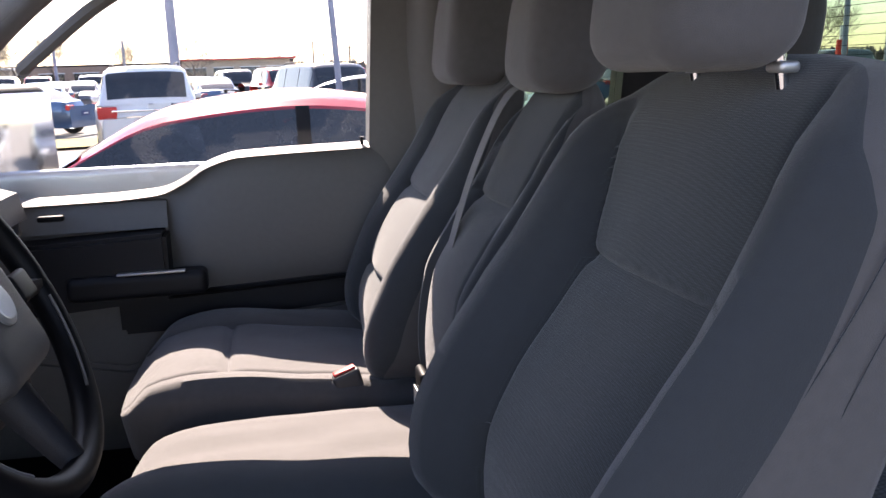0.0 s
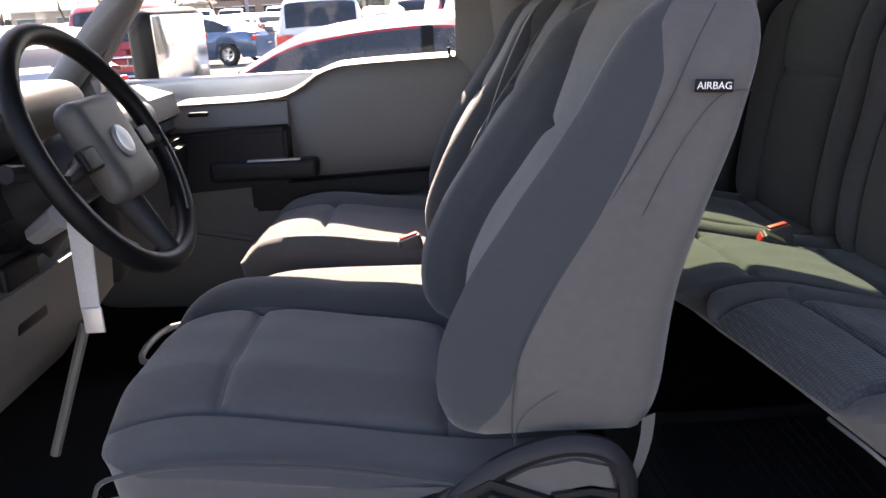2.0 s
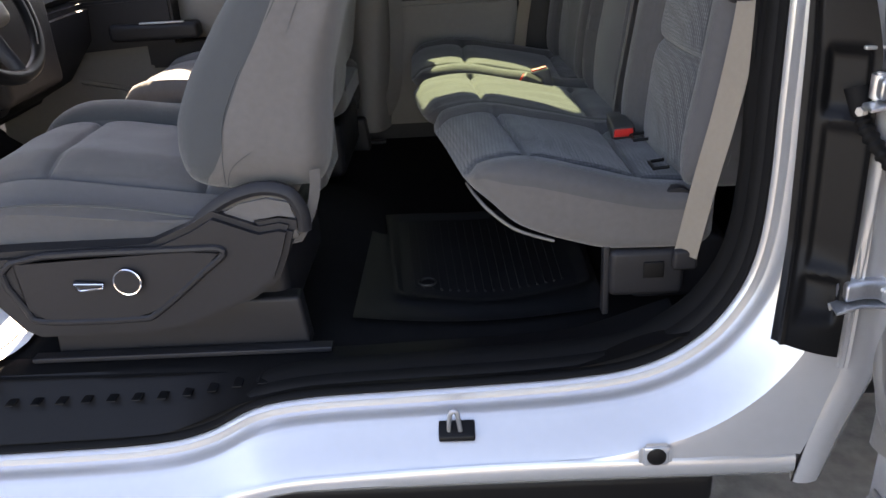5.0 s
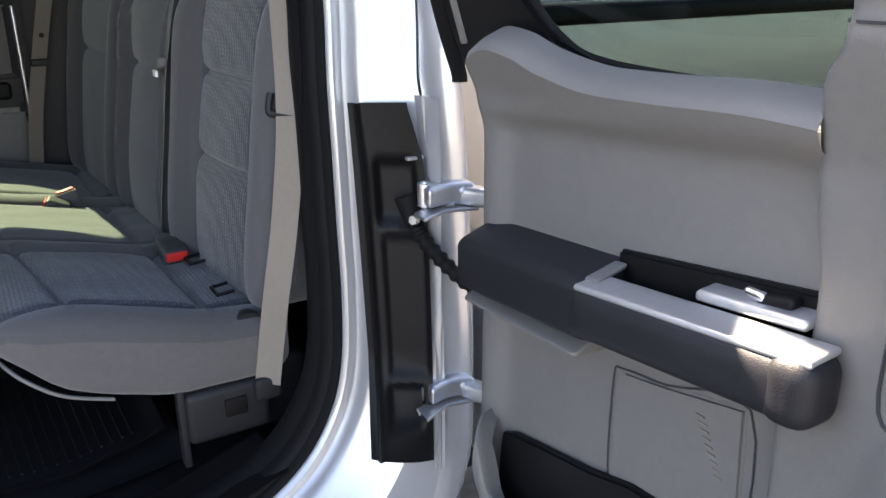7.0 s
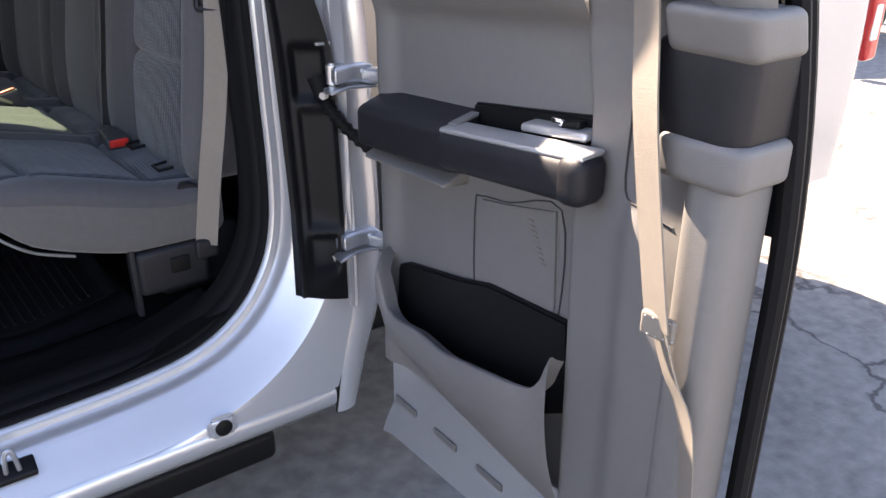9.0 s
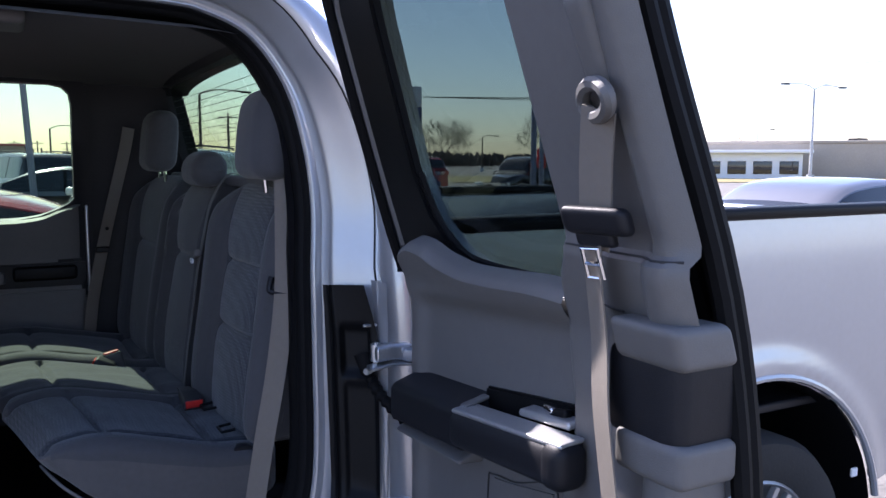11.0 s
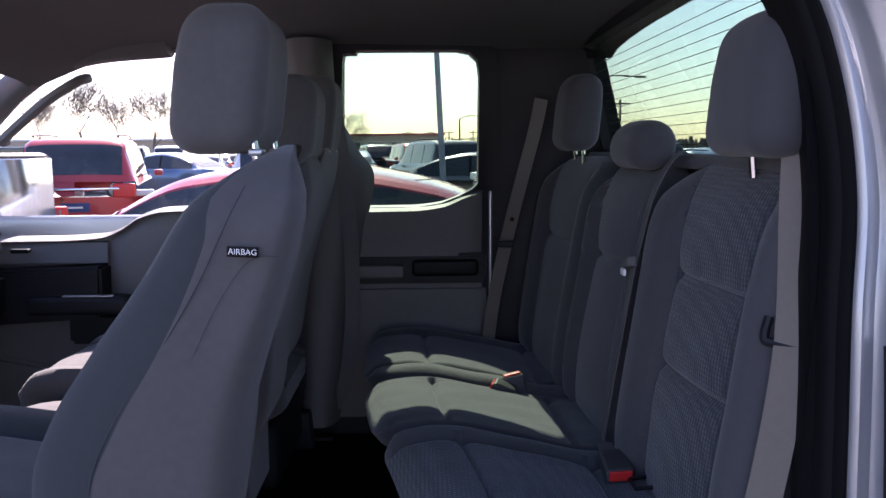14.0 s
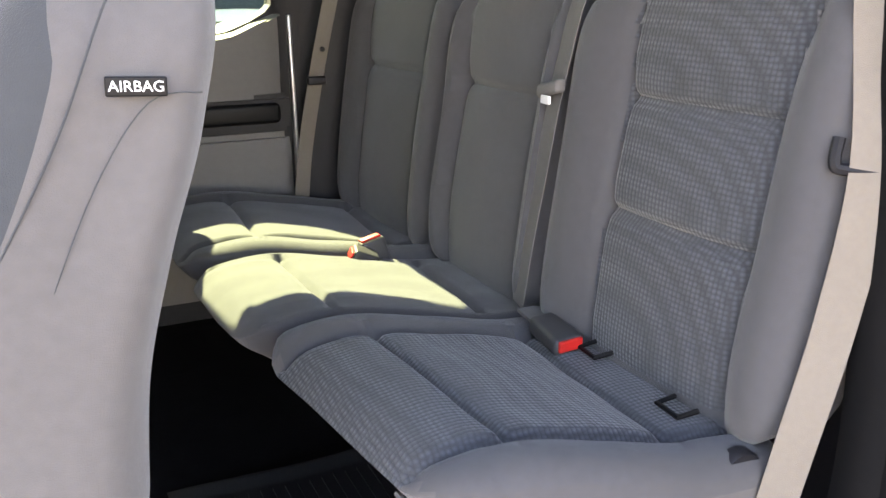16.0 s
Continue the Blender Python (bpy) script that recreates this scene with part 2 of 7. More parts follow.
def tube(points, radius, seg=8, closed=False, bm=None, flat=1.0, caps=True):
    """A round bar along points; radius may be a list, one for each point."""
    bm = bm or bmesh.new()
    pts = [Vector(p) for p in points]
    rad = radius if isinstance(radius, (list, tuple)) else [radius] * len(pts)
    rings, side = [], None
    for i, p in enumerate(pts):
        a, b = (pts[i - 1], pts[(i + 1) % len(pts)]) if closed else (pts[max(i - 1, 0)], pts[min(i + 1, len(pts) - 1)])
        d = (b - a).normalized()
        side = side or d.orthogonal().normalized()
        side = (side - d * side.dot(d)).normalized()
        up = d.cross(side)
        rings.append([bm.verts.new(p + rad[i] * (math.cos(2 * math.pi * k / seg) * side + flat * math.sin(2 * math.pi * k / seg) * up)) for k in range(seg)])
    for a, b in list(zip(rings, rings[1:])) + ([(rings[-1], rings[0])] if closed else []):
        for k in range(seg):
            bm.faces.new([a[k], a[(k + 1) % seg], b[(k + 1) % seg], b[k]])
    if caps and not closed:
        bm.faces.new(rings[0]), bm.faces.new(rings[-1])
    return bm


def smooth_path(points, n=8, closed=False):
    """Catmull-Rom through points."""
    p = [Vector(q) for q in points]
    out, m = [], len(p)
    for i in range(m if closed else m - 1):
        a, b, c, d = (p[(i + k) % m] if closed else p[min(max(i + k, 0), m - 1)] for k in (-1, 0, 1, 2))
        for k in range(n):
            t = k / n
            out.append(0.5 * ((2 * b) + (c - a) * t + (2 * a - 5 * b + 4 * c - d) * t * t + (3 * b - a - 3 * c + d) * t ** 3))
    return out if closed else out + [p[-1]]


def strap(points, width, wide, thick=0.0016, bm=None):
    """A flat belt along points; wide: the way across it, at each point or for all."""
    bm = bm or bmesh.new()
    pts = [Vector(p) for p in points]
    ways = [Vector(w) for w in wide] if isinstance(wide[0], (tuple, Vector)) else [Vector(wide)] * len(pts)
    rows = []
    for i, p in enumerate(pts):
        d = (pts[min(i + 1, len(pts) - 1)] - pts[max(i - 1, 0)]).normalized()
        w = (ways[i] - d * ways[i].dot(d)).normalized() * width / 2
        n = d.cross(w).normalized() * thick / 2
        rows.append([bm.verts.new(q) for q in (p - w - n, p + w - n, p + w + n, p - w + n)])
    for a, b in zip(rows, rows[1:]):
        for k in range(4):
            bm.faces.new([a[k], a[(k + 1) % 4], b[(k + 1) % 4], b[k]])
    bm.faces.new(rows[0]), bm.faces.new(rows[-1])
    return bm


def disc(center, normal, radius, depth, seg=24, bm=None, r2=None):
    """A short round bar from center along normal."""
    bm = bm or bmesh.new()
    n = Vector(normal).normalized()
    a = n.orthogonal().normalized()
    b, c = n.cross(a), Vector(center)
    rings = [[bm.verts.new(c + n * d + r * (math.cos(2 * math.pi * k / seg) * a + math.sin(2 * math.pi * k / seg) * b)) for k in range(seg)] for d, r in ((0, radius), (depth * 0.8, radius), (depth, (r2 or radius * 0.93)))]
    for p, q in zip(rings, rings[1:]):
        for k in range(seg):
            bm.faces.new([p[k], p[(k + 1) % seg], q[(k + 1) % seg], q[k]])
    bm.faces.new(rings[0]), bm.faces.new(rings[-1])
    return bm


def ring(center, normal, radius, thick, seg=28, bm=None):
    n = Vector(normal).normalized()
    a = n.orthogonal().normalized()
    b, c = n.cross(a), Vector(center)
    return tube([c + radius * (math.cos(2 * math.pi * k / seg) * a + math.sin(2 * math.pi * k / seg) * b) for k in range(seg)], thick, 6, True, bm)


def gauss(d, w):
    return math.exp(-(d / w) ** 2)


def lerp(a, b, t):
    return a + (b - a) * t


def curve_at(pts, x):
    """The height of a smooth line through points at x."""
    if x <= pts[0][0]:
        return pts[0][1]
    if x >= pts[-1][0]:
        return pts[-1][1]
    n = len(pts)
    for i in range(n - 1):
        (a, p), (b, q) = pts[i], pts[i + 1]
        if x <= b:
            h = b - a
            s = (q - p) / h
            m0 = s if i == 0 else _slope((p - pts[i - 1][1]) / (a - pts[i - 1][0]), s)
            m1 = s if i == n - 2 else _slope(s, (pts[i + 2][1] - q) / (pts[i + 2][0] - b))
            t = (x - a) / h
            return (2 * t ** 3 - 3 * t * t + 1) * p + (t ** 3 - 2 * t * t + t) * h * m0 + (3 * t * t - 2 * t ** 3) * q + (t ** 3 - t * t) * h * m1
    return pts[-1][1]


def _slope(s, t):
    return 0.0 if s * t <= 0 else 2 * s * t / (s + t)


def words(text, size, m, material, parent, name="lettering", depth=0.0006, bold=0.0):
    """Letters with a little depth, as one mesh under its thing."""
    cu = bpy.data.curves.new(name, "FONT")
    cu.body, cu.size, cu.extrude, cu.align_x, cu.align_y, cu.offset = text, size, depth, "CENTER", "CENTER", bold
    tmp = bpy.data.objects.new(name, cu)
    scene.collection.objects.link(tmp)
    bpy.context.view_layer.update()
    me = bpy.data.meshes.new_from_object(tmp.evaluated_get(bpy.context.evaluated_depsgraph_get()))
    bpy.data.objects.remove(tmp), bpy.data.curves.remove(cu)
    me.materials.clear(), me.materials.append(material)
    me.transform(m)
    ob = new(name, me)
    ob.parent = parent
    return ob


# ---- ground ----
def ground():
    def h(x, y):
        return 0.012 * noise.noise(Vector((x * 0.35, y * 0.35, 0))) if abs(x) < 60 and abs(y) < 60 else 0.0
    line = [-3000, -900, -300, -120, -60] + [-40 + 4 * k for k in range(21)] + [60, 120, 300, 900, 3000]
    near = [-6 + 0.5 * k for k in range(29)]
    us = sorted(set(line + near))
    bm = surface(us, us, lambda x, y: (x, y, h(x, y)))
    ob = link_mesh("ground", bm, ASPHALT)
    tagged(ob, "worn grey asphalt of a car dealer's parking lot, with cracks and patches", "ground", kind="structure")


ground()


# ---- the truck: shell ----
truck = thing("pickup_truck", "silver extended-cab pickup truck with its driver-side doors standing open", "pickup truck")


def base_y(z):
    """How far out the driver-side opening lies at a height."""
    return curve_at([(0.4, -0.905), (0.8, -0.895), (1.2, -0.868), (1.5, -0.830), (1.75, -0.785), (1.95, -0.752)], z)


OPENING = [(-0.98, 0.485), (-0.6, 0.49), (-0.16, 0.498), (0.10, 0.508), (0.22, 0.532), (0.33, 0.585), (0.45, 0.606), (0.66, 0.614), (0.95, 0.626), (1.10, 0.650), (1.20, 0.708), (1.262, 0.79),
           (1.292, 0.88), (1.303, 1.0), (1.306, 1.15), (1.312, 1.35), (1.322, 1.50), (1.312, 1.64), (1.28, 1.765), (1.215, 1.86), (1.13, 1.903), (1.03, 1.918),
           (0.70, 1.925), (0.25, 1.927), (-0.05, 1.912), (-0.25, 1.855), (-0.48, 1.71), (-0.72, 1.53), (-0.95, 1.36)]


def opening_sweep(profile, name, material, label="", scale=lambda p, n: 1.0, y_of=base_y):
    """Sweeps a profile of (outwards, across) round the opening."""
    path = smooth_path([(x, 0, z) for x, z in OPENING], 6)
    bm = bmesh.new()
    rows = []
    for i, p in enumerate(path):
        d = (path[min(i + 1, len(path) - 1)] - path[max(i - 1, 0)]).normalized()
        n = Vector((d.z, 0, -d.x))
        k = scale(p, n)
        rows.append([bm.verts.new((p.x + n.x * a * k, y_of(p.z) + b, p.z + n.z * a * k)) for a, b in profile])
    for a, b in zip(rows, rows[1:]):
        for k in range(len(profile) - 1):
            bm.faces.new([a[k], a[k + 1], b[k + 1], b[k]])
    return part(name, bm, material, truck, label)


def lip(p, n):
    return 0.62 if n.z > 0.5 else (0.62 + 0.38 * (0.5 - n.z) / 0.5 if n.z > 0 else 1.0)


opening_sweep([(-0.012, 0.05), (-0.014, 0.030), (-0.010, 0.018), (-0.004, 0.014), (-0.002, 0.004), (0.002, -0.003), (0.007, -0.002), (0.010, 0.008), (0.011, 0.02)], "door_seal", RUBBER, "black rubber door seal")
opening_sweep([(-0.006, 0.12), (-0.016, 0.10), (-0.017, 0.07), (-0.010, 0.05)], "opening_trim", RUBBER, "black rubber inner edge trim")
opening_sweep([(0.006, 0.03), (0.007, 0.000), (0.009, -0.008), (0.014, -0.013), (0.020, -0.013), (0.024, -0.011), (0.030, -0.012), (0.034, -0.018), (0.038, -0.030), (0.041, -0.042), (0.045, -0.048), (0.052, -0.054),
               (0.070, -0.072), (0.090, -0.092), (0.106, -0.108), (0.114, -0.114)], "side_frame", SILVER, "silver painted door frame", lip)

def seam_x(z):
    """Where the joint between the door pillar and the cab corner runs."""
    return curve_at([(0.44, 1.365), (0.55, 1.385), (0.72, 1.422), (1.24, 1.430), (1.37, 1.427), (1.50, 1.434)], z)


def outer_shell():
    # corner between the opening, the sill and the pillar seam
    def corner(u, v):
        p = lower[min(int(round(u * (len(lower) - 1))), len(lower) - 1)]
        a = Vector((p[0].x + p[1].x * 0.113, 0, p[0].z + p[1].z * 0.113))
        b, k = a.copy(), 0
        while b.z > 0.512 and b.x < seam_x(b.z) and k < 200:
            b, k = b + p[1] * 0.002, k + 1
        q = a.lerp(b, v)
        return (q.x, lerp(base_y(p[0].z) - 0.114, -1.018, v ** 0.7), q.z)
    path = smooth_path([(x, 0, z) for x, z in OPENING], 6)
    lower = []
    for i, p in enumerate(path):
        d = (path[min(i + 1, len(path) - 1)] - path[max(i - 1, 0)]).normalized()
        if p.x > 0.90 and p.z < 1.36:
            lower.append((p, Vector((d.z, 0, -d.x))))
    part("sill_corner", surface([k / (len(lower) - 1) for k in range(len(lower))], [k / 8 for k in range(9)], corner), SILVER, truck, "silver painted corner of the door frame")
    # cab quarter panel behind the seam, rolling round to the back of the cab
    rows = [(Vector((seam_x(z), 0, z)), Vector((1, 0, 0)), base_y(z) - 0.113, min(1.0, 0.72 + (z - 0.445))) for z in [0.445 + 0.03 * k for k in range(31)]]
    for i, p in enumerate(path):
        d = (path[min(i + 1, len(path) - 1)] - path[max(i - 1, 0)]).normalized()
        n = Vector((d.z, 0, -d.x))
        if p.x > 1.0 and p.z > 1.37 and n.z < 0.93:
            rows.append((p + n * 0.113 * lip(p, n), n, base_y(p.z) - 0.113, max(0.24, 1 - 0.80 * max(0, n.z) ** 2)))
    prof = [(0.0, 0.012), (0.002, -0.002), (0.012, -0.006), (0.035, -0.007), (0.060, -0.002), (0.082, 0.012), (0.098, 0.034), (0.106, 0.062), (0.106, 0.10), (0.104, 0.17)]
    bm = bmesh.new()
    grid = [[bm.verts.new((e.x + n.x * a * w, y + b, e.z + n.z * a * w)) for a, b in prof] for e, n, y, w in rows]
    for a, b in zip(grid, grid[1:]):
        for k in range(len(prof) - 1):
            bm.faces.new([a[k], a[k + 1], b[k + 1], b[k]])
    part("quarter_panel", bm, SILVER, truck, "silver painted cab corner")
    part("panel_seam", tube([(e.x, y + 0.001, e.z) for e, n, y, w in rows], 0.0024, 5), BLACK, truck, "dark joint between pillar and cab corner")
    # rocker below the opening
    def rocker(u, v):
        x = lerp(-1.0, 1.365, u)
        top = curve_at([(-1.0, 0.372), (0.10, 0.395), (0.33, 0.475), (0.45, 0.495), (0.95, 0.512), (1.50, 0.512)], x)
        prof = [(0.0, -1.017), (0.012, -1.022), (0.05, -1.024), (0.085, -1.010), (0.105, -0.975), (0.12, -0.92), (0.12, -0.80)]
        k = v * (len(prof) - 1)
        i = min(int(k), len(prof) - 2)
        dz, y = (lerp(prof[i][c], prof[i + 1][c], k - i) for c in (0, 1))
        return (x, y, lerp(top, 0.435 if x > 0.4 else lerp(0.33, 0.435, max(0, (x - 0.1) / 0.3)), min(1, dz / 0.12)))
    part("rocker_panel", surface([k / 60 for k in range(61)], [k / 12 for k in range(13)], rocker), SILVER, truck, "silver painted sill")
    part("rocker_underside", block((0.10, -0.86, 0.36), (2.3, 0.16, 0.08), 0.02), BLACK, truck, "black lower sill")
    # roof
    def roof(u, v):
        y = lerp(-1, 1, v)
        edge = curve_at([(-0.75, 1.62), (-0.4, 1.83), (-0.1, 1.960), (0.3, 1.982), (0.98, 1.974), (1.20, 1.968), (1.27, 1.955), (1.33, 1.925), (1.37, 1.875)], u)
        half = 0.866 - 0.22 * max(0, u - 1.16)
        x = u
        return (x, half * y, edge + 0.055 * (1 - abs(y) ** 2.6))
    xs = [-0.43 + 0.0400 * k for k in range(46)]
    part("roof", surface(xs, [k / 16 for k in range(17)], roof), SILVER, truck, "silver painted roof")


outer_shell()

# headliner, floor, firewall and rear wall
def cab_inside():
    def liner(u, v):
        y = lerp(-1, 1, v)
        e = curve_at([(-0.8, 1.60), (-0.45, 1.77), (-0.1, 1.885), (0.3, 1.902), (1.1, 1.890), (1.38, 1.86)], u)
        return (u, 0.762 * y, e + 0.030 * (1 - abs(y) ** 3) - 0.012 * max(0, abs(y) - 0.90) / 0.10)
    xs = [-0.44 + 0.0455 * k for k in range(41)]
    part("headliner", surface(xs, [k / 24 for k in range(25)], liner), LINER, truck, "grey cloth headliner")
    # floor pan: front footwell lower than the rear floor
    def floor(u, v):
        z = curve_at([(-1.25, 0.95), (-1.05, 0.70), (-0.9, 0.618), (0.3, 0.600), (0.50, 0.600), (1.45, 0.605)], u)
        y = lerp(-0.80, 0.86, v)
        hump = 0.11 * gauss(y - 0.02, 0.20) * (1 - min(1, max(0, (u - 0.35) / 0.2)))
        return (u, y, z + hump)
    part("floor_carpet", surface([-1.25 + 0.045 * k for k in range(61)], [k / 30 for k in range(31)], floor), CARPET, truck, "black carpet on the cab floor")
    # back wall with the window hole
    def bend(x, y, z):
        return (1.385 - 0.25 * max(0, z - 1.45) + y, x, z)
    hole = [(-0.70, 1.565), (-0.66, 1.54), (0.70, 1.54), (0.745, 1.565), (0.735, 1.845), (0.70, 1.878), (-0.64, 1.878), (-0.675, 1.84)]
    bm = plate([(-0.80, 0.60), (0.84, 0.60), (0.84, 1.40), (0.82, 1.92), (-0.765, 1.92), (-0.80, 1.40)], [hole], 0.0, 0.07, bend)
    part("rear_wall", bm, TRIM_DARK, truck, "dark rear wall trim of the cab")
    bm = plate(hole, [], 0.030, 0.034, bend)
    g = part("rear_window", bm, GLASS_TINT, truck, "green-tinted rear window with defroster lines", smooth=False)
    g.visible_shadow = False
    for k in range(12):
        z = 1.575 + 0.0225 * k
        part("defroster_line", tube([bend(-0.67, 0.028, z), bend(0.71, 0.028, z)], 0.0009, 4), RUBBER, g)
    # sill scuff plate with its ribs
    def scuff(u, v):
        x = lerp(-0.95, 1.19, u)
        top = curve_at([(-1.0, 0.490), (0.10, 0.510), (0.33, 0.588), (0.45, 0.610), (0.95, 0.630), (1.19, 0.70)], x)
        y = lerp(-0.895, -0.72, v)
        return (x, y, lerp(top + 0.006, max(0.605, top - 0.01), min(1, v * 1.6)))
    part("scuff_plate", surface([k / 60 for k in range(61)], [k / 8 for k in range(9)], scuff), BLACK, truck, "black ribbed plastic sill plate")
    for k in range(34):
        x = -0.85 + 0.054 * k
        top = scuff((x + 0.95) / 2.14, 0.4)[2]
        part("scuff_rib", block((x, -0.825, top), (0.020, 0.05, 0.003), 0.001, 1), BLACK, truck)


cab_inside()


def pillar_and_hinges():
    # black plastic cover on the door pillar between the hinges
    def cover(u, v):
        z = lerp(0.772, 1.335, v) - 0.045 * u * (1 - v) + 0.004 * u * v
        right = curve_at([(0.70, 1.414), (1.235, 1.424), (1.26, 1.420), (1.335, 1.402)], z)
        x = lerp(1.336, right, u)
        y = base_y(z) + lerp(-0.050, -0.122, u) - 0.115 * (1 - u) * max(0, (0.92 - z) / 0.20) ** 1.4
        low = -0.055 * (1 - u) * max(0, (0.92 - z) / 0.185) ** 1.3
        def pit(za, zb, ua, ub):
            s = lambda q: 1 / (1 + math.exp(-q))
            return s((z - za) * 300) * s((zb - z) * 300) * s((u - ua) * 60) * s((ub - u) * 60)
        dent = 0.014 * pit(1.145, 1.245, 0.30, 0.84) + 0.012 * pit(0.80, 0.865, 0.30, 0.84) + 0.008 * pit(0.885, 1.125, 0.34, 0.95) - 0.006 * gauss(u - 0.16, 0.035)
        return (x + low + dent * 0.8 - 0.010, y + dent - 0.010, z)
    part("pillar_cover", surface([k / 36 for k in range(37)], [k / 80 for k in range(81)], cover), BLACK, truck, "black moulded plastic pillar cover with recesses")
    part("cover_clip", block((1.352, -0.950, 0.985), (0.014, 0.018, 0.034), 0.003), WHITE, truck, "white plastic clip")
    part("cover_slot", block((1.356, -0.952, 1.065), (0.006, 0.012, 0.050), 0.002), SATIN, truck, "pale slot")
    part("cover_tab", block((1.404, -0.985, 1.252), (0.030, 0.010, 0.006), 0.002), SATIN, truck)
    # folded flange beside the cover, on which the hinges sit
    def flange(u, v):
        z = lerp(0.700, 1.345, v)
        k = u * 5
        prof = [(-0.010, 0.006), (-0.006, -0.008), (0.000, -0.009), (0.004, -0.006), (0.008, -0.010), (0.012, -0.004)]
        i = min(int(k), 4)
        a, b = (lerp(prof[i][c], prof[i + 1][c], k - i) for c in (0, 1))
        return (seam_x(z) + a, base_y(z) - 0.117 + b, z)
    part("hinge_flange", surface([k / 15 for k in range(16)], [k / 30 for k in range(31)], flange), SILVER, truck, "silver folded flange beside the hinges")
    for z in (0.855, 1.198):
        def jaw(x, y, zz):
            """Bows the hinge round its pin."""
            return (x + 0.10 * (y + 1.02), y - 7.0 * (x - 1.437) ** 2, zz)
        hinge = part("hinge", block((1.440, -1.016, z), (0.082, 0.030, 0.034), 0.008, 4, jaw), STEEL, truck, "bare steel door hinge")
        part("hinge_knuckle", tube([(1.408, -1.008, z - 0.018), (1.408, -1.008, z + 0.018)], 0.0125, 12), STEEL, hinge)
        part("hinge_pin", tube([(1.408, -1.008, z - 0.023), (1.408, -1.008, z + 0.021)], 0.006, 10), SATIN, hinge)
        part("hinge_leaf", block((1.478, -1.050, z - 0.004), (0.032, 0.080, 0.030), 0.008, 3, lambda x, y, zz: (x - 0.25 * (y + 1.05), y, zz - 0.08 * (y + 1.05))), STEEL, hinge)
        part("hinge_plate", block((1.430, -1.018, z - 0.024), (0.105, 0.040, 0.006), 0.002, 2, jaw), STEEL, hinge)
        part("hinge_bolt", disc((1.396, -1.000, z - 0.040), (-1, -0.6, 0), 0.008, 0.012, 6), SATIN, hinge)
        part("hinge_bolt", disc((1.462, -1.032, z + 0.004), (0.2, -1, 0), 0.007, 0.006, 12), STEEL, hinge)
    boot = smooth_path([(1.398, -0.985, 1.168), (1.402, -1.004, 1.130), (1.428, -1.040, 1.085), (1.462, -1.085, 1.045), (1.475, -1.12, 1.03)], 16)
    part("wiring_boot", tube(boot, [0.0105 + 0.0030 * (k % 4 < 2) for k in range(len(boot))], 10), RUBBER, truck, "ribbed black rubber wiring boot")
    part("boot_collar", tube([(1.392, -0.975, 1.190), (1.398, -0.988, 1.150)], [0.020, 0.015], 12), RUBBER, truck)
    # striker, grommet and plug on the sill
    part("striker_plate", block((0.735, -0.972, 0.558), (0.070, 0.034, 0.012), 0.004, 1, lambda x, y, z: (x, y, z + 0.5 * (y + 0.972))), BLACK, truck, "black striker plate")
    part("striker_loop", tube(smooth_path([(0.720, -0.975, 0.560), (0.724, -0.978, 0.600), (0.736, -0.980, 0.606), (0.742, -0.978, 0.562)], 5), 0.0045, 8), STEEL, truck, "steel door striker")
    part("sill_recess", block((1.105, -1.022, 0.522), (0.062, 0.010, 0.056), 0.012, 3), SILVER, truck, "raised square seat in the sill")
    part("sill_plug", disc((1.105, -1.026, 0.523), (0.0, -1, 0.06), 0.018, 0.004, 20), BLACK, truck, "black plug in the sill")


pillar_and_hinges()


